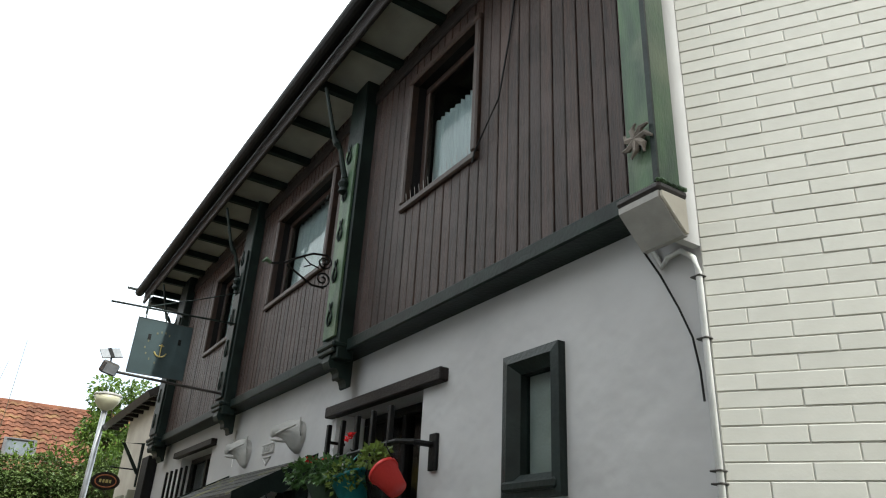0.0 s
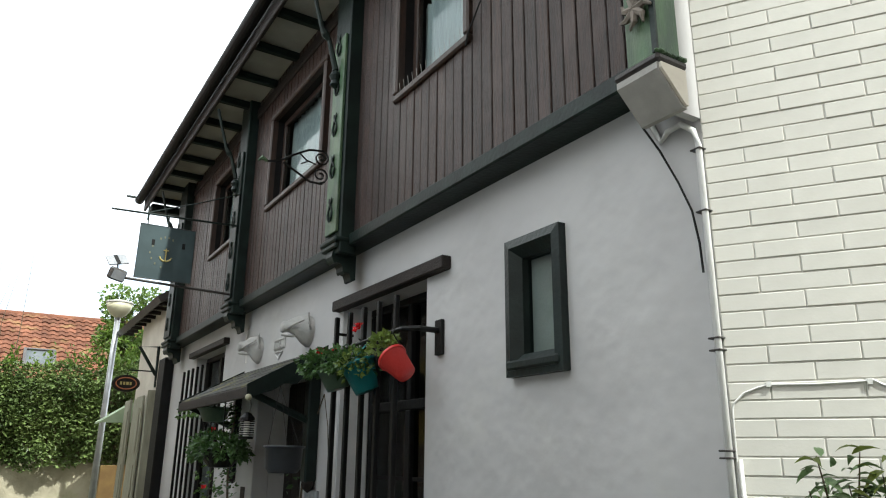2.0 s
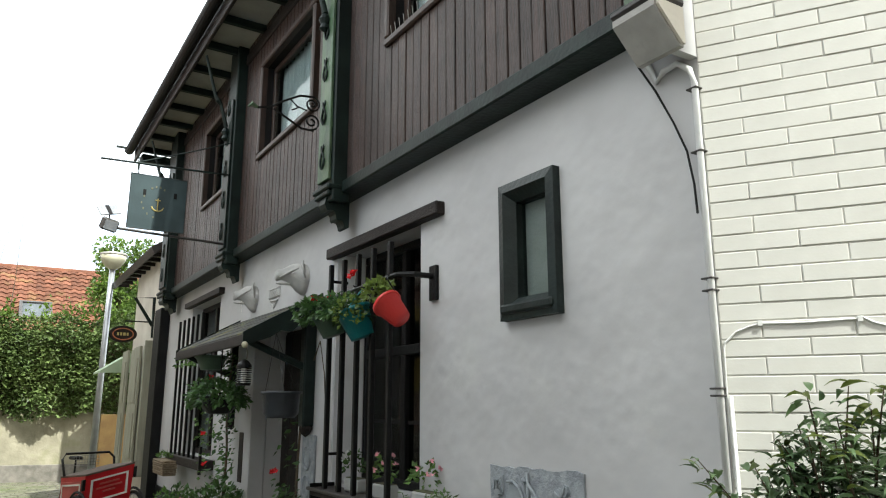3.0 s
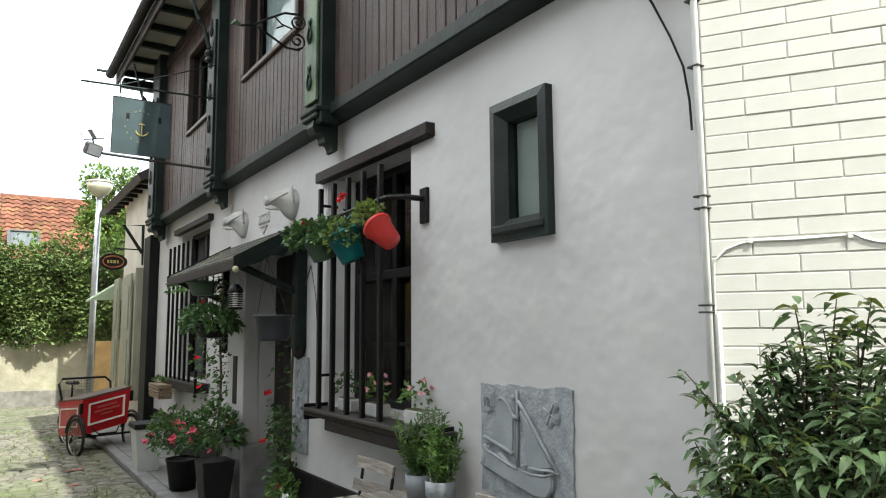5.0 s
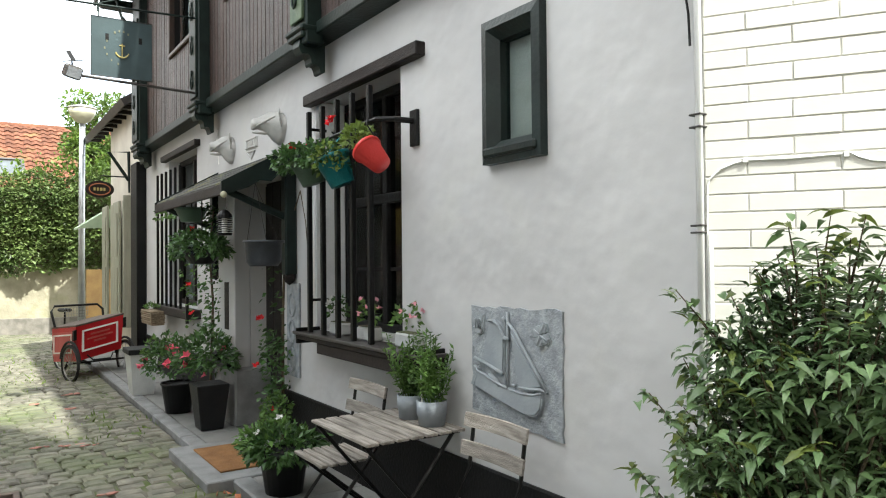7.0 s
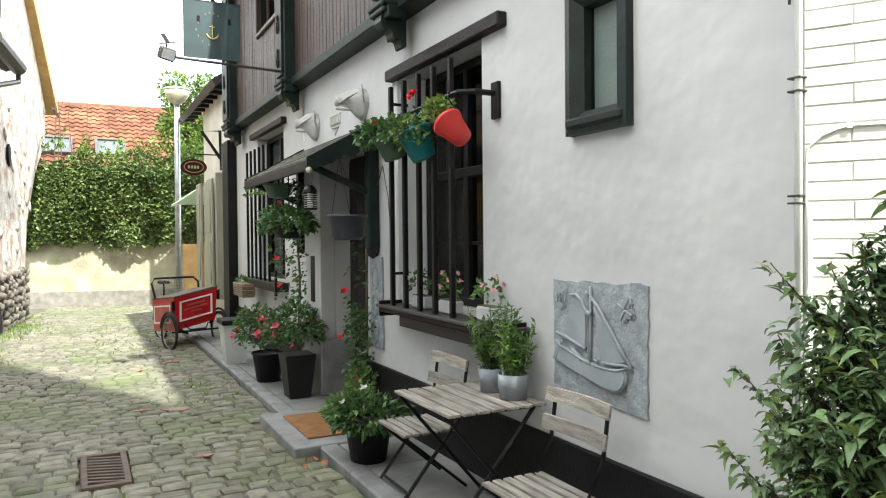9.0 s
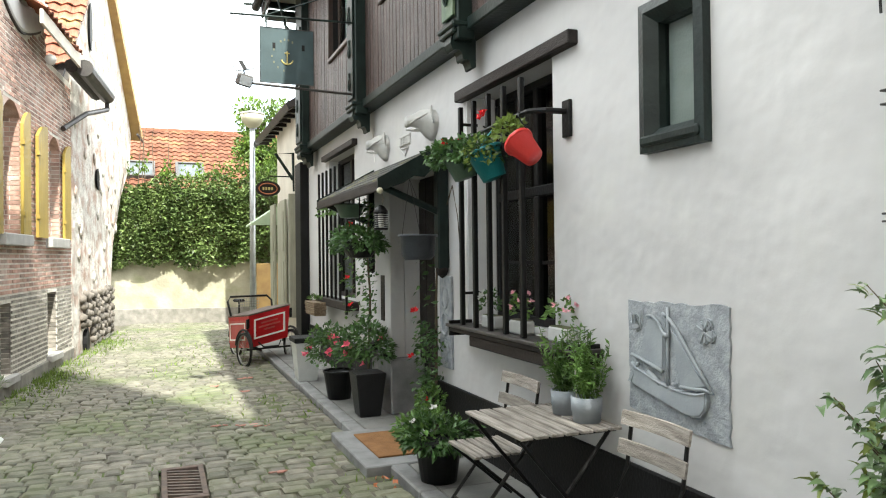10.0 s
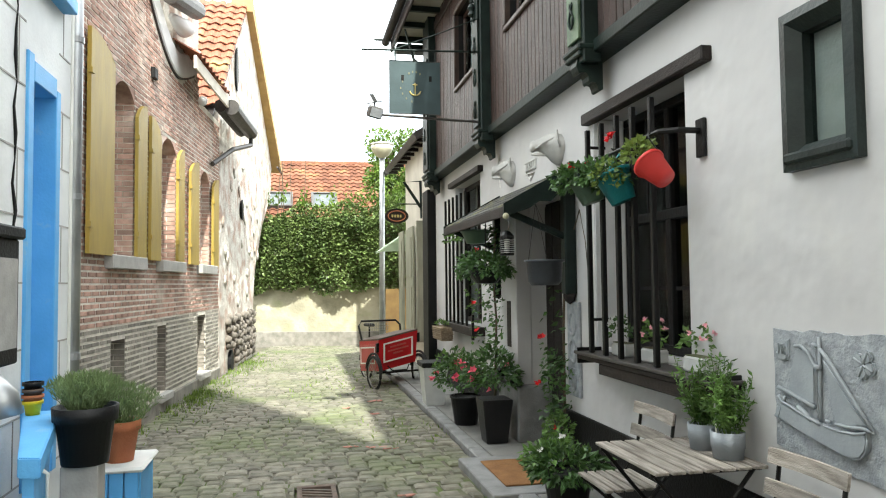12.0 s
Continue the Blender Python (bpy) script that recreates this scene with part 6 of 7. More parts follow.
part("spike", rod([(1.01, SY, 4.0), (1.01, SY, 4.22)], 0.006, 5), DKGREEN, sg)
fl = thing("floodlight", (0.9, 7.4, 3.34), "grey solar floodlight on an arm below the sign", "lamp")
part("arm", rod([(0.86, 7.42, 3.36), (1.5, 7.46, 3.345), (1.93, 7.5, 3.34)], 0.014, 6), DKZINC, fl)
part("lamp_body", bx(-0.075, 0.075, -0.05, 0.05, -0.06, 0.06, bevel=0.015, m=pose(0.79, 7.40, 3.38, 20, 10, 15)), DKZINC, fl)
part("lamp_glass", bx(-0.06, 0.06, -0.058, -0.051, -0.045, 0.045, m=pose(0.79, 7.40, 3.38, 20, 10, 15)), SOLAR, fl)
pan = part("solar_panel", bx(-0.095, 0.095, -0.065, 0.065, -0.006, 0.006, m=pose(0.775, 7.40, 3.525, 52, -14, 10)), SOLAR, fl, "small tilted solar panel")
part("panel_clip", bx(-0.018, 0.018, -0.066, 0.066, 0.0065, 0.010, m=pose(0.775, 7.40, 3.525, 52, -14, 10)), TAR, pan)
part("panel_stem", rod([(0.79, 7.40, 3.44), (0.78, 7.40, 3.52)], 0.008, 5), DKZINC, fl)
sc = thing("scroll_bracket", (1.93, 4.78, 3.8), "wrought iron scroll arm on the timber post", "bracket")


def spiral(c, r, turns, start, sgn):
    return [(c[0] + r * (1 - 0.8 * k / 28) * math.cos(start + sgn * turns * 2 * math.pi * k / 28), 4.78, c[1] + r * (1 - 0.8 * k / 28) * math.sin(start + sgn * turns * 2 * math.pi * k / 28)) for k in range(29)]


part("upper_scroll", rod(spiral((1.82, 3.90), 0.065, 1.6, math.pi / 2, -1), 0.008, 5), IRON, sc)
part("lower_scroll", rod(spiral((1.82, 3.76), 0.065, 1.6, -math.pi / 2, 1), 0.008, 5), IRON, sc)
part("upper_arm", rod([(1.84, 4.78, 3.965), (1.72, 4.78, 3.95), (1.60, 4.78, 3.88), (1.50, 4.78, 3.81), (1.40, 4.78, 3.78)], 0.009, 5), IRON, sc)
part("lower_arm", rod([(1.84, 4.78, 3.69), (1.74, 4.78, 3.69), (1.64, 4.78, 3.74), (1.52, 4.78, 3.80)], 0.009, 5), IRON, sc)
part("leaf_tip", rod([(1.40, 4.78, 3.78), (1.36, 4.78, 3.80), (1.33, 4.78, 3.77)], [0.012, 0.02, 0.006], 6), GREENPOST, sc)
part("twig", rod([(1.78, 4.78, 3.84), (1.70, 4.78, 3.86), (1.65, 4.78, 3.90)], 0.006, 5), IRON, sc)
part("twig", rod([(1.72, 4.78, 3.855), (1.66, 4.78, 3.82)], 0.006, 5), IRON, sc)

# ---------- delivery tricycle ----------
cart = thing("cargo_tricycle", (1.45, 11.0, 0), "red wooden cargo tricycle box with white lined panels", "tricycle")
CM = pose(1.50, 10.82, 0, 0, 0, 17)
LEAN = Matrix(((1, 0, 0, 0), (0, 1, 0, 0), (0.19, -0.09, 1, 0), (0, 0, 0, 1)))
CB = CM @ LEAN


def cpt(x, y, z):
    return CM @ Vector((x, y, z))


bm = B()
lo, hi = [], []
for x, y in ((-0.31, 0.0), (0.31, 0.0), (0.31, 0.75), (-0.31, 0.75)):
    lo.append(bm.verts.new(CB @ Vector((x * 0.96, y + 0.02, 0.33))))
    hi.append(bm.verts.new(CB @ Vector((x * 1.06, y, 0.80))))
for i in range(4):
    bm.faces.new((lo[i], lo[(i + 1) % 4], hi[(i + 1) % 4], hi[i]))
bm.faces.new(lo[::-1])
bm.faces.new(hi)
part("box_body", bm, RED, cart)
part("lid", bx(-0.33, 0.33, -0.01, 0.76, 0.80, 0.825, bevel=0.005, m=CB), GRATE, cart, "brown weathered lid")
part("side_panel", bx(-0.340, -0.328, 0.06, 0.70, 0.42, 0.74, m=CB), ORANGE, cart, "faded orange side panel")


def strip_frame(x0, x1, z0, z1, w, f):
    bm = B()
    for a, b_, c, d_ in ((x0, x1, z0, z0 + w), (x0, x1, z1 - w, z1), (x0, x0 + w, z0 + w, z1 - w), (x1 - w, x1, z0 + w, z1 - w)):
        f(bm, a, b_, c, d_)
    return bm


part("front_lines", strip_frame(-0.245, 0.245, 0.44, 0.73, 0.022, lambda bm, a, b_, c, d_: box(bm, a, b_, -0.012, 0.012, c, d_, m=CB)), WHITE, cart, "white painted border")
part("side_lines", strip_frame(0.10, 0.66, 0.45, 0.71, 0.02, lambda bm, a, b_, c, d_: box(bm, -0.348, -0.339, a, b_, c, d_, m=CB)), WHITE, cart)
for z, w in ((0.64, 0.13), (0.585, 0.17), (0.535, 0.08)):
    part("lettering_bar", bx(-w, w, -0.006, 0.012, z, z + 0.022, m=CB), ORANGE, cart)
for x in (-0.34, 0.34):
    part("corner_catch", bx(x - 0.02, x + 0.02, -0.012, 0.03, 0.62, 0.76, m=CB), IRON, cart)


def wheel(x, y, r):
    w = part("wheel", rod([cpt(x, y + r * math.cos(a), r + r * 0.985 * math.sin(a)) for a in np.linspace(0, 2 * math.pi, 29)], 0.022, 6), RUBBER, cart, "black tyre")
    part("rim", rod([cpt(x, y + (r - 0.03) * math.cos(a), r + (r - 0.03) * math.sin(a)) for a in np.linspace(0, 2 * math.pi, 25)], 0.009, 5), STEEL, w)
    s = B()
    for k in range(12):
        a = k * math.pi / 6
        tube(s, [cpt(x, y, r), cpt(x, y + (r - 0.03) * math.cos(a), r + (r - 0.03) * math.sin(a))], 0.003, 4)
    tube(s, [cpt(x - 0.03, y, r), cpt(x + 0.03, y, r)], 0.02, 8)
    part("spokes", s, STEEL, w)
    part("mudguard", rod([cpt(x, y + (r + 0.05) * math.cos(a), r + (r + 0.05) * math.sin(a)) for a in np.linspace(0.15, math.pi - 0.15, 12)], 0.018, 5), RUBBER, w)


wheel(-0.38, 0.05, 0.245)
wheel(0.38, 0.05, 0.245)
wheel(0.0, 1.25, 0.245)
part("axle", rod([cpt(-0.40, 0.05, 0.245), cpt(0.40, 0.05, 0.245)], 0.015, 6), IRON, cart)
part("underframe", rod([cpt(-0.25, 0.05, 0.30), cpt(0, 0.3, 0.18), cpt(0, 0.8, 0.2), cpt(0, 1.25, 0.245)], 0.018, 6), IRON, cart)
part("steering_bow", rod([cpt(-0.18, 0.0, 0.35), cpt(-0.12, -0.05, 0.28), cpt(0.12, -0.05, 0.28), cpt(0.18, 0.0, 0.35)], 0.010, 5), IRON, cart)
part("handlebar", rod([cpt(-0.34, 0.62, 0.70), cpt(-0.36, 0.70, 0.92), cpt(-0.30, 0.74, 0.99), cpt(0.30, 0.74, 0.99), cpt(0.36, 0.70, 0.92), cpt(0.34, 0.62, 0.70)], 0.017, 7), IRON, cart)
part("saddle", bx(-0.06, 0.06, 1.0, 1.25, 0.88, 0.93, bevel=0.02, m=CM), RUBBER, cart)
part("seat_post", rod([cpt(0, 1.12, 0.88), cpt(0, 1.15, 0.3)], 0.015, 6), IRON, cart)
wbk = B()
for k in range(9):
    tube(wbk, [cpt(-0.24 + 0.04 * k, 0.55, 0.97), cpt(-0.22 + 0.036 * k, 0.55, 0.83)], 0.003, 4)
for z in (0.84, 0.88, 0.92, 0.97):
    tube(wbk, [cpt(-0.25, 0.55, z), cpt(0.09, 0.55, z)], 0.003, 4)
part("wire_basket", wbk, STEEL, cart)

# ---------- lamp post, oval sign, awning ----------
lp = thing("street_lamp", (1.90, 16.0, 0), "grey steel street lamp with a pale bowl head", "street lamp")
part("pole", rod([(1.87, 16.0, -0.05), (1.90, 16.0, 4.45)], [0.065, 0.055], 12), ZINC, lp, smooth=True)
part("bowl", turned((1.90, 16.0, 4.42), [(0.05, 0), (0.15, 0.06), (0.23, 0.18), (0.265, 0.30), (0.0, 0.30)], 20), LAMPCREAM, lp, "cream translucent bowl", smooth=True)
part("cap", turned((1.90, 16.0, 4.722), [(0.275, 0), (0.27, 0.03), (0.12, 0.07), (0, 0.08)], 20), SILLSTONE, lp)
os_ = thing("oval_sign", (1.8, 13.0, 2.7), "brown oval hanging sign with orange border", "sign")
ob = B()
pts = [(1.80 + 0.22 * math.cos(a), 2.825 + 0.14 * math.sin(a)) for a in np.linspace(0, 2 * math.pi, 29)[:-1]]
slab(ob, pts, 12.99, 13.02, "y")
part("board", ob, LINTEL, os_)
part("border", rod([(1.80 + 0.16 * math.cos(a), 12.985, 2.825 + 0.095 * math.sin(a)) for a in np.linspace(0, 2 * math.pi, 25)], 0.010, 5), TERRACOTTA, os_)
for x, w in ((1.72, 0.03), (1.77, 0.03), (1.82, 0.04), (1.87, 0.03)):
    part("letter_bar", bx(x - w / 2, x + w / 2, 12.984, 12.989, 2.80, 2.85), GILT, os_)
part("arm", rod([(1.80, 13.0, 2.96), (1.82, 13.0, 3.05), (2.2, 13.0, 3.05)], 0.012, 5), IRON, os_)
aw = B()
slab(aw, [(1.70, 2.28), (2.2, 2.62), (2.2, 2.58), (1.70, 2.24)], 14.6, 15.6, "y")
slab(aw, [(1.70, 2.28), (2.2, 2.60), (2.2, 2.25), (1.72, 2.24)], 14.58, 14.6, "y")
solo("awning", aw, mat("pale_green_canvas", (0.42, 0.52, 0.36), (0.34, 0.43, 0.29), 0.8, 4), "pale green canvas awning on the cottage wall", "awning")

# ---------- left foreground: blue bench, pots, mailbox ----------
bs = thing("blue_cabinet", (-1.5, 4.5, 0), "sky blue painted wooden cabinet with overhanging top", "cabinet")
cb_ = B()
slab(cb_, [(-1.24, 3.62), (-1.19, 3.62), (-1.50, 4.84), (-1.64, 4.84)], -0.045, 0.735, "z")
part("body", cb_, BLUE, bs)
cb_ = B()
slab(cb_, [(-1.24, 3.56), (-1.135, 3.53), (-1.45, 4.86), (-1.66, 4.86)], 0.737, 0.83, "z")
bmesh.ops.bevel(cb_, geom=cb_.edges[:], offset=0.006, segments=2, affect="EDGES")
part("top", cb_, BLUE, bs)
part("handle", rod([(-1.262, 3.95, 0.50), (-1.235, 3.95, 0.52), (-1.235, 3.95, 0.66), (-1.262, 3.95, 0.68)], 0.010, 6), GREYPIPE, bs)
ys_ = thing("stacked_pots", (-1.56, 4.75, 0.83), "stacked small brown and yellow plastic pots", "flower pot")
part("yellow_pot", pot_mesh((-1.56, 4.72, 0.831), 0.038, 0.052, 0.085), YELLOWPOT, ys_, "bright yellow pot", smooth=True)
for nm, z0, r0, r1, h0, mt in (("brown_pot", 0.905, 0.045, 0.054, 0.045, TERRACOTTA), ("dark_brown_pot", 0.945, 0.044, 0.053, 0.04, GRATE), ("black_pot", 0.98, 0.043, 0.053, 0.045, POTDARK)):
    part(nm, pot_mesh((-1.56, 4.72, z0), r0, r1, h0), mt, ys_, smooth=True)
st2 = thing("blue_stool", (-1.1, 4.9, 0), "sky blue slatted stool covered with a white cloth", "stool")
for k in range(4):
    part("leg_board", bx(-1.35 + 0.09 * k, -1.268 + 0.09 * k, 4.87, 4.91, -0.045, 0.42, bevel=0.004), BLUE, st2)
part("side_board", bx(-1.03, -0.99, 4.911, 5.31, -0.045, 0.42, bevel=0.004), BLUE, st2)
part("frame", bx(-1.34, -1.032, 4.912, 5.31, 0.30, 0.42), BLUE, st2)
part("cloth", bx(-1.37, -0.96, 4.84, 5.36, 0.421, 0.455, bevel=0.015), WHITEPETAL, st2, "crumpled white cloth")
gs = solo("plant_stand", bx(-1.32, -1.12, 4.42, 4.58, -0.045, 0.58, bevel=0.006), SILLSTONE, "grey block stand under the black pot", "stand")
bp = thing("flower_pot", (-1.22, 4.5, 0.58), "large black plastic pot of lavender on a block", "flower pot")
part("pot", turned((-1.21, 4.5, 0.581), [(0, 0), (0.125, 0), (0.155, 0.24), (0.172, 0.24), (0.178, 0.325), (0.16, 0.325), (0.155, 0.30), (0, 0.29)], 26), POTDARK, bp, smooth=True)
tc_ = thing("flower_pot", (-1.16, 5.06, 0.456), "terracotta pot of grey-green lavender on the cloth", "flower pot")
part("pot", turned((-1.15, 5.06, 0.456), [(0, 0), (0.085, 0), (0.115, 0.20), (0.128, 0.20), (0.13, 0.26), (0.115, 0.26), (0.11, 0.22), (0, 0.21)], 22), TERRACOTTA, tc_, smooth=True)


def tuft(parent, c, r, h, n, material, seed):
    rng = np.random.default_rng(seed)
    rows = []
    for k in range(n):
        a, q = rng.uniform(0, 6.28), r * math.sqrt(rng.uniform(0, 1))
        for z in np.linspace(0.1, 1, 5):
            rows.append(((c[0] + q * (0.5 + 0.7 * z) * math.cos(a), c[1] + q * (0.5 + 0.7 * z) * math.sin(a), c[2] + h * z * (1 - 0.35 * (q / r) ** 2)), (0.4 * math.cos(a), 0.4 * math.sin(a), 1.2)))
    part("foliage", leaf_cloud(rows, 0.055, 0.14, seed, -0.2), material, parent)


tuft(bp, (-1.21, 4.5, 0.87), 0.165, 0.20, 620, LEAF_SAGE, 61)
tuft(tc_, (-1.15, 5.06, 0.66), 0.20, 0.27, 520, LEAF_SAGE, 62)
mb = thing("mailbox", (-1.62, 4.3, 1.1), "black metal mailbox on the white wall", "mailbox")
part("body", bx(-1.72, -1.57, 4.15, 4.50, 1.16, 1.86, bevel=0.01), TAR, mb)
part("lid", bx(-1.72, -1.545, 4.12, 4.53, 1.861, 1.93, bevel=0.012), TAR, mb)
part("door_panel", bx(-1.569, -1.563, 4.20, 4.46, 1.25, 1.75), SILLSTONE, mb)
wlp = thing("wall_lamp", (-1.62, 4.2, 0.95), "rounded grey metal wall lamp", "lamp")
part("shade", rod([(-1.71, 4.25, 1.10), (-1.62, 4.25, 1.08), (-1.56, 4.25, 1.0), (-1.54, 4.25, 0.90)], [0.03, 0.07, 0.085, 0.09], 14), ZINC, wlp, smooth=True)

# ---------- drain grate and paint marks ----------
dg = thing("drain_grate", (0.12, 5.4, 0), "rusty square drain grate set in the cobbles", "drain")
gf = B()
for a in ((-0.02, 0.28, 5.02, 5.07), (-0.02, 0.28, 5.75, 5.80), (-0.02, 0.02, 5.071, 5.749), (0.24, 0.28, 5.071, 5.749)):
    box(gf, *a, -0.05, 0.012, bevel=0.004)
part("frame", gf, GRATE, dg)
for k in range(9):
    part("bar", bx(-0.13, 0.13, -0.014, 0.014, -0.04, 0.006, m=pose(0.13, 5.13 + 0.07 * k, 0, 0, 0, -18)), GRATE, dg)
# flat black sheet: the drain's dark depth is put into colour
part("pit_shade", bx(-0.02, 0.28, 5.03, 5.79, -0.05, -0.043), TAR, dg)

# ---------- near shrub ----------
sh = thing("laurel_shrub", (1.9, 1.0, 0), "big glossy green shrub before the pale brick wall", "shrub")
rng = np.random.default_rng(77)
stems, spots, young, core = B(), [], [], []
SC = Vector((1.93, 1.03, -0.045))
TIPS = [Vector(p) for p in ((1.68, 1.33, 1.50), (1.64, 1.40, 1.20), (1.62, 1.45, 0.98), (1.79, 1.15, 1.56), (1.83, 1.08, 1.69), (1.88, 0.99, 1.70), (1.92, 0.92, 1.70), (1.70, 1.27, 1.42), (1.90, 0.86, 1.55), (1.86, 1.02, 1.62), (1.90, 0.95, 1.64), (1.81, 1.10, 1.60), (1.95, 0.88, 1.62), (1.84, 1.02, 1.56), (1.66, 1.32, 1.1), (1.74, 1.2, 1.5))]
for k in range(250):
    a = rng.uniform(0, math.tau)
    z = 0.08 + 1.50 * rng.uniform(0, 1) ** 0.85
    wide = 0.50 if z < 1.05 else 0.50 - 0.60 * (z - 1.05)
    r = wide * rng.uniform(0.45, 1.0) ** 0.5
    c = Vector((SC.x + r * math.cos(a) * 0.85, SC.y + r * math.sin(a), z))
    gap = (c - P0).dot(PNV)
    if gap < 0.07:
        c += PNV * (0.07 - gap)
    if c.y > 1.2:
        c.x = min(c.x, 2.08)
    c.x = max(c.x, 1.56)
    TIPS.append(c)
for k in range(60):
    TIPS.append(Vector((rng.uniform(1.66, 1.86), rng.uniform(1.12, 1.40), rng.uniform(0.15, 1.38))))
for tip in TIPS:
    out = Vector((tip.x - SC.x, tip.y - SC.y, 0))
    start = SC + Vector((0, 0, 0.05)) + out * 0.15 + Vector((0, 0, max(0.05, tip.z - 0.55 + rng.normal(0, 0.06))))
    start = Vector((start.x + rng.normal(0, 0.03), start.y + rng.normal(0, 0.03), max(0.02, start.z)))
    mid = start.lerp(tip, 0.6) + Vector((0, 0, 0.07)) + out * 0.05
    foot = Vector((SC.x + rng.normal(0, 0.04), SC.y + rng.normal(0, 0.04), -0.045))
    tube(stems, [foot, start, mid, tip], [0.010, 0.006, 0.0035, 0.0015], 5)
    side = out.cross(Vector((0, 0, 1))).normalized() if out.length > 0.02 else Vector((1, 0, 0))
    length = (tip - mid).length + (mid - start).length
    n = int(length / 0.0105)
    for q in range(n):
        u = (q + rng.random()) / n
        p = start.lerp(mid, u / 0.6) if u < 0.6 else mid.lerp(tip, (u - 0.6) / 0.4)
        w = side * (1 if q % 2 else -1) * rng.uniform(0.4, 1.1) + (tip - mid).normalized() * rng.uniform(0.1, 0.7) + Vector((rng.normal(0, 0.3), rng.normal(0, 0.3), rng.normal(0, 0.15)))
        p = p + Vector((rng.normal(0, 0.013), rng.normal(0, 0.013), rng.normal(0, 0.01)))
        (young if u > 0.93 and rng.random() < 0.45 else spots).append((p, w.normalized()))
for k in range(2600):
    a, z = rng.uniform(0, math.tau), rng.uniform(-0.03, 1.35)
    r = 0.40 * rng.uniform(0, 1) ** 0.5
    p = Vector((SC.x + r * math.cos(a) * 0.85, SC.y + r * math.sin(a), z))
    gap = (p - P0).dot(PNV)
    if gap < 0.05:
        p += PNV * (0.05 - gap)
    if p.y > 1.2:
        p.x = min(p.x, 2.1)
    spots.append((p, Vector((math.cos(a) + rng.normal(0, 0.6), math.sin(a) + rng.normal(0, 0.6), 0)).normalized()))
part("branch", stems, STEM, sh)


def big_leaves(rows, size, seed):
    """Broad pointed leaves, folded along the midrib, with a drooping tip."""
    rng = np.random.default_rng(seed)
    verts, faces = [], []
    for c, w in rows:
        c, w = Vector(c), Vector(w)
        d = Vector((w.x, w.y, w.z * 0.6 - rng.uniform(-0.25, 0.5))).normalized()
        s = d.cross(Vector((rng.normal(0, 0.3), rng.normal(0, 0.3), 1))).normalized()
        n = s.cross(d)
        if n.z < 0:
            n = -n
        k = size * rng.uniform(0.6, 1.15)
        f = rng.uniform(0.03, 0.12)
        b0 = len(verts)
        for u, wd, dz in ((0.0, 0.015, 0.0), (0.20, 0.145, 0.03), (0.45, 0.18, 0.02), (0.75, 0.10, -0.10), (1.0, 0.003, -0.30)):
            m = c + d * (k * u) + n * (k * dz)
            up = n * (k * f * wd * 5)
            verts += [tuple(m + s * (k * wd) + up), tuple(m), tuple(m - s * (k * wd) + up)]
        for r in range(4):
            for q in (0, 1):
                faces.append((b0 + 3 * r + q, b0 + 3 * r + q + 1, b0 + 3 * r + q + 4, b0 + 3 * r + q + 3))
    me = cells(verts, faces)
    me.shade_smooth()
    return me


part("leaves", big_leaves(spots, 0.065, 78), LEAF_SHRUB, sh)
part("young_leaves", big_leaves(young, 0.062, 79), LEAF_YOUNG, sh, "yellowish young leaves")

# ---------- ivy, tree and weeds at the end of the alley ----------
rng = np.random.default_rng(101)
ivy = thing("ivy_hedge", (0.8, 19.0, 1.5), "thick ivy hanging over the yard wall", "hedge")
rows = []
lump = [(rng.uniform(-1.0, 3.2), rng.uniform(1.5, 3.6), rng.uniform(0.15, 0.42), rng.uniform(0.4, 0.9)) for _ in range(26)]
for k in range(17000):
    x = rng.uniform(-1.9, 3.3)
    top = 3.62 + 0.12 * math.sin(2.1 * x) + 0.10 * math.sin(5.3 * x + 1) + max(0, x - 1.3) * 0.25
    low = 1.42 + 0.07 * math.sin(7 * x) + 0.06 * math.sin(3.1 * x + 2)
    z = low + (top - low) * rng.uniform(0, 1) ** 0.9
    b_ = sum(h * math.exp(-((x - a) ** 2 + (z - c) ** 2) / (w * w) * 3) for a, c, h, w in lump)
    y = back_y(x) - 0.12 - 0.55 * b_ ** 0.8 + abs(rng.normal(0, 0.09)) + max(0, z - 3.1) * 0.5
    rows.append(((x, y, z), (rng.normal(0, 0.5), -1.0, 0.25 + rng.normal(0, 0.3))))
part("leaves", leaf_cloud(rows, 0.095, 0.85, 102, 0.55), LEAF_IVY, ivy)
core = B()
box(core, -2.4, 3.4, 0.02, 0.5, 1.551, 3.35)
for q in core.verts:
    q.co.y += back_y(q.co.x)
part("woody_core", core, STEM, ivy, "dense woody growth")
rows = []
for k in range(26):
    x, z = rng.uniform(-0.9, 2.6), rng.uniform(3.5, 3.8)
    for q in range(18):
        rows.append(((x + rng.normal(0, 0.05), back_y(x) - 0.1 + rng.normal(0, 0.1), z + 0.03 * q * rng.random()), (rng.normal(0, 0.5), -0.5, 1)))
tagged(part("top_growth", leaf_cloud(rows, 0.10, 0.6, 103, -0.2), LEAF_TREE, ivy), kind="stuff")
for k in range(7):
    x = -0.85 + 0.16 * k + rng.normal(0, 0.05)
    z = 5.0 + rng.uniform(0.6, 1.4)
    part("twig", rod([(x, back_y(x) + 0.3, 3.3), (x + rng.normal(0, 0.05), back_y(x) + 0.3, 4.6), (x + rng.normal(0, 0.12), back_y(x) + 0.3, z)], [0.012, 0.008, 0.004], 5), STEM, ivy)
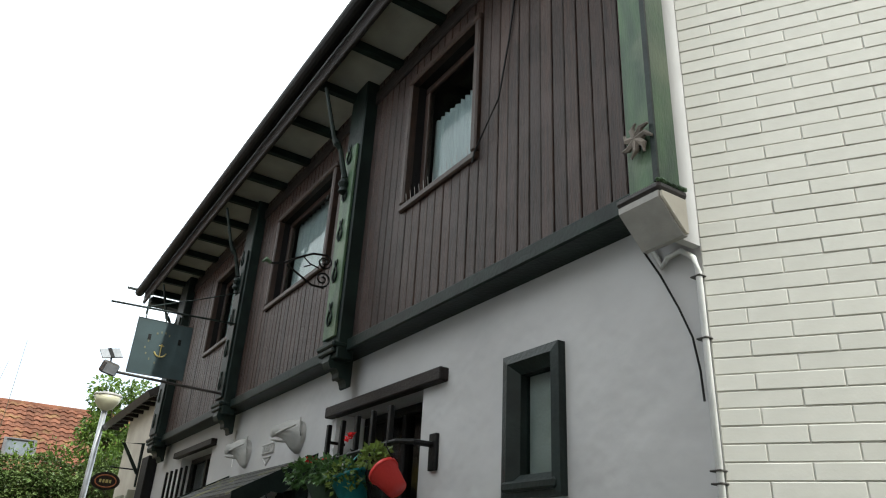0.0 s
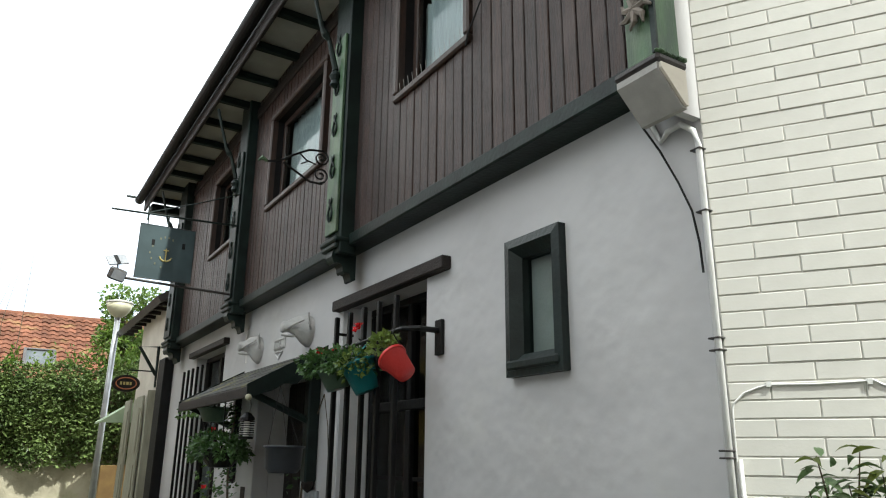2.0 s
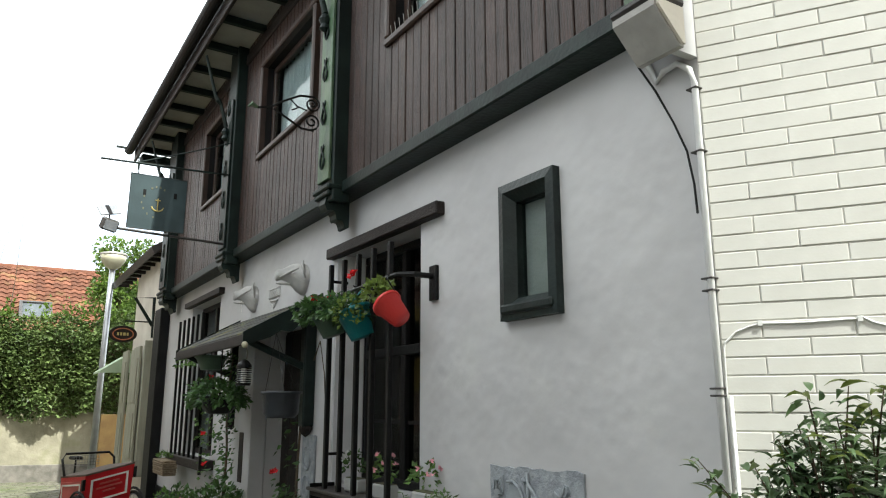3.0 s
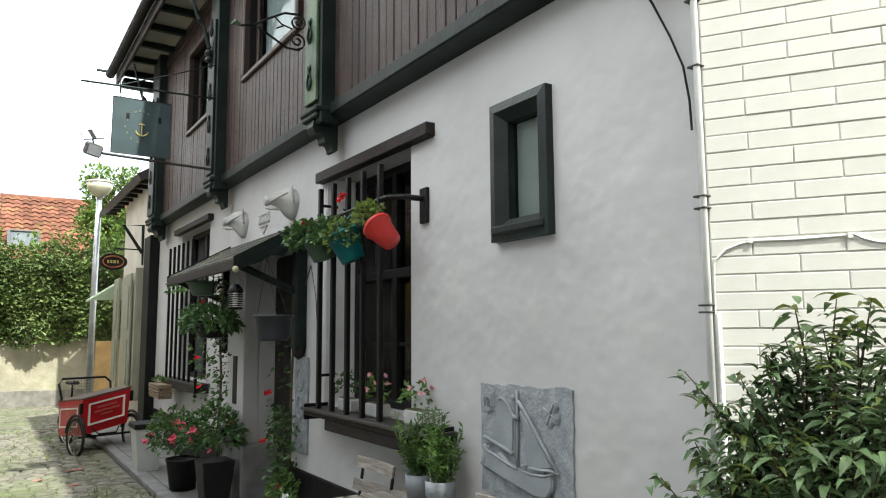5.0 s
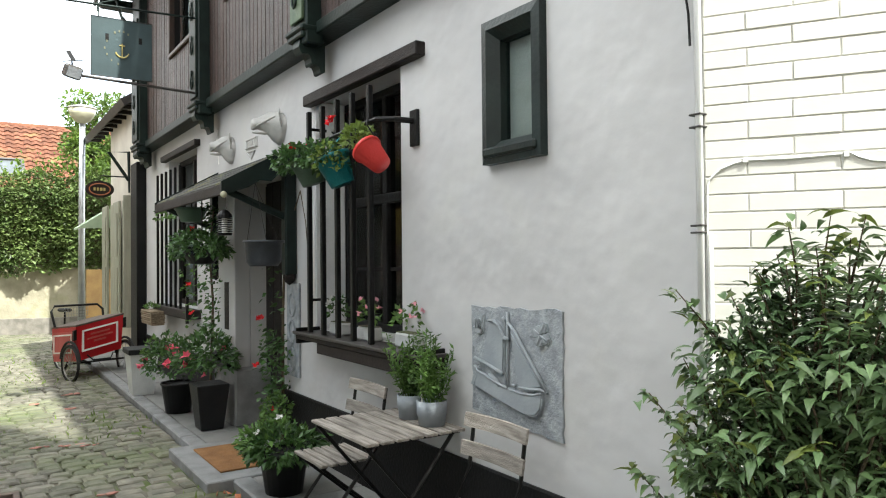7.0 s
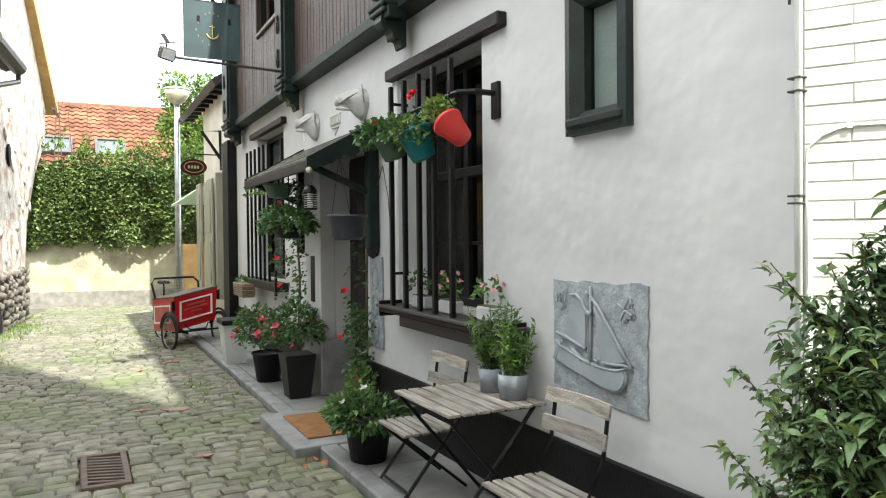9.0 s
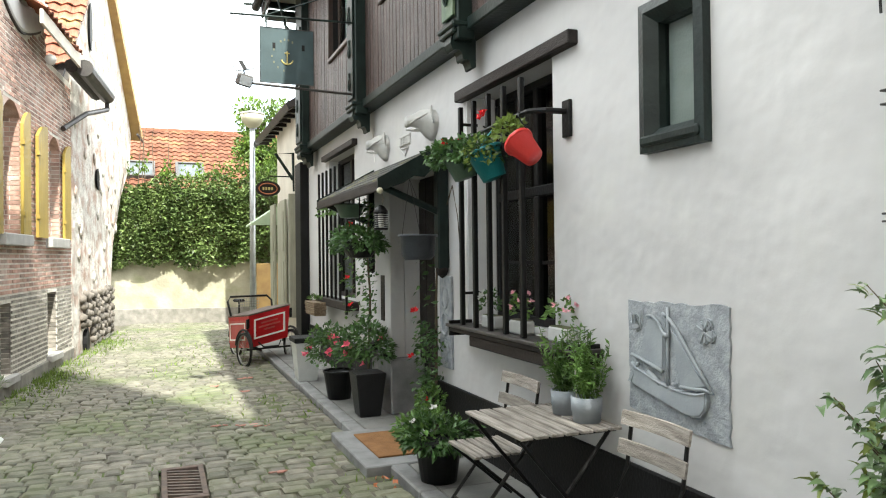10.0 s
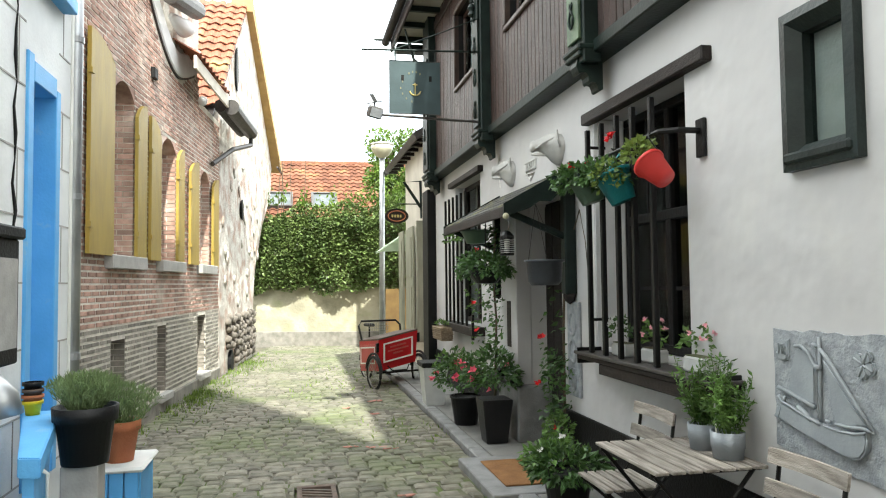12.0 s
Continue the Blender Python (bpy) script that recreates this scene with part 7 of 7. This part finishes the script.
tr = thing("tree", (2.75, 20.2, 0), "slender leafy tree behind the yard wall", "tree")
part("trunk", rod([(2.75, 20.2, -0.045), (2.72, 20.2, 2.2), (2.62, 20.1, 3.6), (2.55, 20.1, 5.2)], [0.16, 0.13, 0.09, 0.03], 9), STEM, tr)
rows = []
for k in range(46):
    z = rng.uniform(2.3, 5.9)
    a = rng.uniform(0, 6.28)
    r = rng.uniform(0.25, 0.85) * (1.15 - 0.14 * (z - 2.8))
    c = Vector((2.72 + r * math.cos(a), 20.1 + r * math.sin(a), z))
    rows += blob_spots(170, c, (0.34, 0.34, 0.26), 200 + k, low=-1)
    lb = B()
    tube(lb, [(2.62, 20.1, z - 0.5), tuple(c)], [0.03, 0.008], 5)
    part("limb", lb, STEM, tr)
part("crown", leaf_cloud(rows, 0.13, 0.55, 104, 0.3), LEAF_TREE, tr)
# weeds along the left wall foot and in the joints
rows = []
for y, s, n in ((9.6, 0.16, 60), (9.9, 0.14, 60), (10.6, 0.2, 120), (11.1, 0.22, 160), (12.3, 0.15, 60), (13.6, 0.2, 80), (14.8, 0.25, 120), (15.3, 0.15, 50), (8.3, 0.1, 30), (7.3, 0.1, 30), (16.6, 0.2, 40)):
    for k in range(int(n * 1.8)):
        rows.append(((left_x(y) + 0.06 + abs(rng.normal(0, s * 1.3)), y + rng.normal(0, s * 1.6), -0.02), (rng.normal(0, 0.4), rng.normal(0, 0.4), 1.0)))
for k in range(1900):
    x, y = rng.uniform(-1.6, 1.5), rng.uniform(4.4, 15)
    if noise.noise((x * 0.9, y * 0.6, 3.0)) > 0.10:
        rows.append(((x, y, rise(x, y) - 0.03), (rng.normal(0, 0.7), rng.normal(0, 0.7), 0.8)))
solo("weeds", leaf_cloud(rows, 0.075, 0.2, 105, -0.6), GRASS, "tufts of grass and weeds along walls and joints", "weeds", "stuff")
rows = [((x, y, 0.10 if x > 1.5 else 0.05), (rng.normal(0, 1), rng.normal(0, 1), 0.15)) for x, y in ((1.45, 4.75), (1.42, 4.8), (1.5, 4.7), (1.38, 4.85), (1.46, 4.6), (1.41, 4.55), (1.35, 4.7), (1.47, 5.0))]
solo("fallen_leaves", leaf_cloud(rows, 0.06, 0.6, 106, 0.0), TERRACOTTA, "dry brown leaves fallen by the step", "leaves", "stuff")

# ---------- pale bricks ----------
CH, BL = 0.0642, 0.292
bmesh_by_len = {}


def pale_mesh(w):
    key = round(w, 3)
    if key not in bmesh_by_len:
        bm = B()
        box(bm, 0.002, w - 0.002, -0.02, 0.001, 0.0028, CH - 0.0018, bevel=0.0024)
        me = finish(bm)
        me.materials.append(PALE_BRICK)
        bmesh_by_len[key] = me
    return bmesh_by_len[key]


axes = Matrix((PD, PNV, Vector((0, 0, 1)))).transposed().to_4x4()
rng = random.Random(9)
rest_v, rest_f = [], []
count = 0
nb_inv = nb.matrix_basis.inverted()
for c in range(int(5.6 / CH)):
    first = (0.29, 0.145)[c % 2] + rng.uniform(-0.004, 0.004)
    cuts = [0.0] + [x for x in np.arange(first, 2.4, BL) if x > 0.03] + [2.4]
    for a, b_ in zip(cuts, cuts[1:]):
        z = c * CH + 0.0184
        near = a < 0.95 and 1.0 < z < 5.2
        out = rng.uniform(-0.0015, 0.0015)
        if near and count < 300:
            ob = new("brick", pale_mesh(b_ - a))
            ob.parent = nb
            ob.matrix_parent_inverse = nb_inv
            ob.matrix_basis = Matrix.Translation(pale_frame(a, out, z)) @ axes
            count += 1
        else:
            base = len(rest_v)
            for u in (a + 0.003, b_ - 0.003):
                for o in (-0.02, out):
                    for w in (z + 0.0028, z + CH - 0.0018):
                        rest_v.append(tuple(pale_frame(u, o, w)))
            rest_f += [tuple(base + i for i in q) for q in CUBE_FACES]
tagged(part("bricks_rest", cells(rest_v, rest_f), PALE_BRICK, nb), kind="stuff")

# ---------- red and grey bricks of the house across ----------
rng = random.Random(19)
red_v, red_f, grey_v, grey_f = [], [], [], []
RH, RL = 0.062, 0.205
ones = 0
house_inv = brick_house.matrix_basis.inverted()
shared = {}
for c in range(int(5.6 / RH)):
    z = 0.0 + c * RH
    y = LY0 + (0 if c % 2 else -RL / 2)
    while y < LY1 - 0.02:
        ya_, yb_ = max(y, LY0), min(y + RL, LY1)
        y += RL
        ym = (ya_ + yb_) / 2
        if z + RH > gable_top(ym) - 0.05 or yb_ - ya_ < 0.03:
            continue
        pieces = [(ya_ + 0.010, yb_ - 0.010)]
        for h in LWIN + LVENT:
            if z + RH > h[2] and z < h[3]:
                nxt = []
                for p, q in pieces:
                    if q <= h[0] or p >= h[1]:
                        nxt.append((p, q))
                    else:
                        if p < h[0] - 0.02:
                            nxt.append((p, h[0]))
                        if q > h[1] + 0.02:
                            nxt.append((h[1], q))
                pieces = nxt
        grey = z < 1.12
        for p, q in pieces:
            if z < 0.17:
                continue
            out = rng.uniform(-0.004, 0.004)
            if not grey and ones < 300 and p < 9.4 and z < 2.6 and abs(q - p - RL + 0.020) < 0.001:
                if "m" not in shared:
                    bm = B()
                    box(bm, -0.03, 0.0, 0, RL - 0.020, 0.010, RH - 0.010, bevel=0.003)
                    for v in bm.verts:
                        v.co.x += 0.105 * v.co.y
                    shared["m"] = finish(bm)
                    shared["m"].materials.append(REDBRICK_ONE)
                ob = new("brick", shared["m"])
                ob.parent = brick_house
                ob.matrix_parent_inverse = house_inv
                ob.matrix_basis = Matrix.Translation((left_x(p) + out, p, z))
                ones += 1
                continue
            vv, ff = (grey_v, grey_f) if grey else (red_v, red_f)
            base = len(vv)
            for x in (-0.03, out):
                for u in (p, q):
                    for w in ((z + 0.013, z + RH - 0.013) if grey else (z + 0.010, z + RH - 0.010)):
                        vv.append((left_x(u) + x, u, w))
            ff += [tuple(base + i for i in f_) for f_ in CUBE_FACES]
# bricks of the window reveals
for (ya_, yb_, za, zb) in LWIN + LVENT:
    z = za
    k = 0
    while z < zb - 0.03:
        vv, ff = (grey_v, grey_f) if z < 1.12 else (red_v, red_f)
        for p, q in (((-0.25, -0.13), (-0.12, -0.012)) if k % 2 else ((-0.25, -0.19), (-0.18, -0.012))):
            base = len(vv)
            for x in (p, q):
                for u in (yb_ - 0.008, yb_ + 0.03):
                    for w in (z + 0.005, z + RH - 0.005):
                        vv.append((left_x(u) + x, u, w))
            ff += [tuple(base + i for i in f_) for f_ in CUBE_FACES]
        z += RH
        k += 1
tagged(part("bricks_red", cells(red_v, red_f), REDBRICK, brick_house), kind="stuff")
tagged(part("bricks_grey", cells(grey_v, grey_f), GREYBRICK, brick_house), kind="stuff")

# ---------- cobbles ----------
rng = random.Random(29)
road = thing("road", (0, 9, 0), "worn mossy granite cobbles of the alley", "road", kind="structure")
FC = ((0, 1, 5, 4), (1, 2, 6, 5), (2, 3, 7, 6), (3, 0, 4, 7), (4, 5, 9, 8), (5, 6, 10, 9), (6, 7, 11, 10), (7, 4, 8, 11), (8, 9, 10, 11))
cob_v, cob_f = [], []


def cobble(x0, x1, y0, y1, h):
    """Rounded block: foot, shoulder and crown rings."""
    def j():
        return rng.uniform(-0.007, 0.007)
    ring0 = [(x0 + j(), y0 + j()), (x1 + j(), y0 + j()), (x1 + j(), y1 + j()), (x0 + j(), y1 + j())]
    cx, cy = (x0 + x1) / 2, (y0 + y1) / 2
    v = [(x, y, -0.06) for x, y in ring0]
    v += [(cx + (x - cx) * 0.97, cy + (y - cy) * 0.97, h - 0.012) for x, y in ring0]
    v += [(cx + (x - cx) * 0.70, cy + (y - cy) * 0.70, h + rng.uniform(-0.003, 0.003)) for x, y in ring0]
    return v


road_inv = road.matrix_basis.inverted()
y = -3.4
made = 0
while y < 19.6:
    d = rng.uniform(0.115, 0.145)
    x = left_x(y) + 0.05 + rng.uniform(0, 0.1)
    xe = 1.49 if 0.3 < y < 14 else 2.15
    if y < 5.9:
        x = -1.70 + rng.uniform(0, 0.1)
    if y + d > back_y(0.5):
        xe = min(xe, (19.05 - y - d) / 0.30)
    while x < xe - 0.05:
        w = rng.uniform(0.13, 0.22)
        x1 = min(x + w, xe)
        if 4.83 < y + d and y < 6.02 and x1 > 1.315:
            x1 = 1.315
            if x > 1.24:
                break
        if xe - x1 < 0.07:
            x1 = xe
        yo = 0.035 * math.sin(x * 1.7 + y * 0.4) + 0.03 * noise.noise((x, y, 0))
        jump = y + d > 5.03 and y < 5.77 and x1 > -0.025 and x < 0.285
        skip = jump and x > -0.08
        if jump:
            x1 = -0.025
        if not skip:
            h = rise(x, y) + rng.uniform(-0.007, 0.007) + 0.012 * noise.noise((x * 0.6, y * 0.6, 5))
            v = cobble(x + 0.006, x1 - 0.006, y + yo + 0.005, y + d + yo - 0.005, h)
            if 4.3 < y < 7.6 and -0.6 < x and made < 300:
                me = cells(v, FC)
                me.materials.append(COBBLE_ONE)
                ob = new("cobble", me)
                ob.parent = road
                ob.matrix_parent_inverse = road_inv
                made += 1
            else:
                base = len(cob_v)
                cob_v += v
                cob_f += [tuple(base + i for i in f_) for f_ in FC]
        x = 0.285 if jump else x1
    y += d
fill_v, fill_f = [], []
for i in range(64):
    for k in range(230):
        x0, y0 = -1.75 + 0.05 * i, -3.3 + 0.1 * k
        if (x0 < left_x(y0) and y0 > 5.9) or x0 > 1.44 or (-0.06 < x0 < 0.27 and 4.95 < y0 < 5.78):
            continue
        base = len(fill_v)
        for dx, dy in ((0, 0), (0.05, 0), (0.05, 0.1), (0, 0.1)):
            fill_v.append((x0 + dx, y0 + dy, rise(x0 + dx, y0 + dy) - 0.016 + 0.006 * noise.noise(((x0 + dx) * 2.2, (y0 + dy) * 2.2, 1.0))))
        fill_f.append((base, base + 1, base + 2, base + 3))
part("joint_fill", cells(fill_v, fill_f), SOIL, road, "sand and moss filling the joints")
tagged(part("cobbles_rest", cells(cob_v, cob_f), COBBLE, road), kind="stuff")
# sprayed marks: thin red paint on single stones
for x, y, a, b_ in ((0.72, 7.0, 0.2, 0.05), (0.86, 6.85, 0.14, 0.04), (0.62, 9.3, 0.12, 0.06), (1.0, 9.6, 0.14, 0.07), (0.9, 8.7, 0.10, 0.06), (0.78, 5.35, 0.10, 0.05), (0.5, 7.1, 0.12, 0.04)):
    m_ = B()
    for q in range(7):
        xc, yc, r_ = x + rng.uniform(-0.5, 0.5) * a, y + rng.uniform(-0.5, 0.5) * b_, rng.uniform(0.2, 0.5) * b_
        slab(m_, [(xc + 1.6 * r_ * math.cos(t) * rng.uniform(0.5, 1.1), yc + r_ * math.sin(t) * rng.uniform(0.5, 1.1)) for t in np.linspace(0, 2 * math.pi, 9)[:-1]], -0.002 + rise(x, y) + 0.012 * noise.noise((xc * 0.6, yc * 0.6, 5)), 0.0035 + 0.0004 * q + rise(x, y) + 0.012 * noise.noise((xc * 0.6, yc * 0.6, 5)), "z")
    solo("paint_mark", m_, SPRAY, "faded red sprayed mark on the cobbles", "paint mark", "structure")
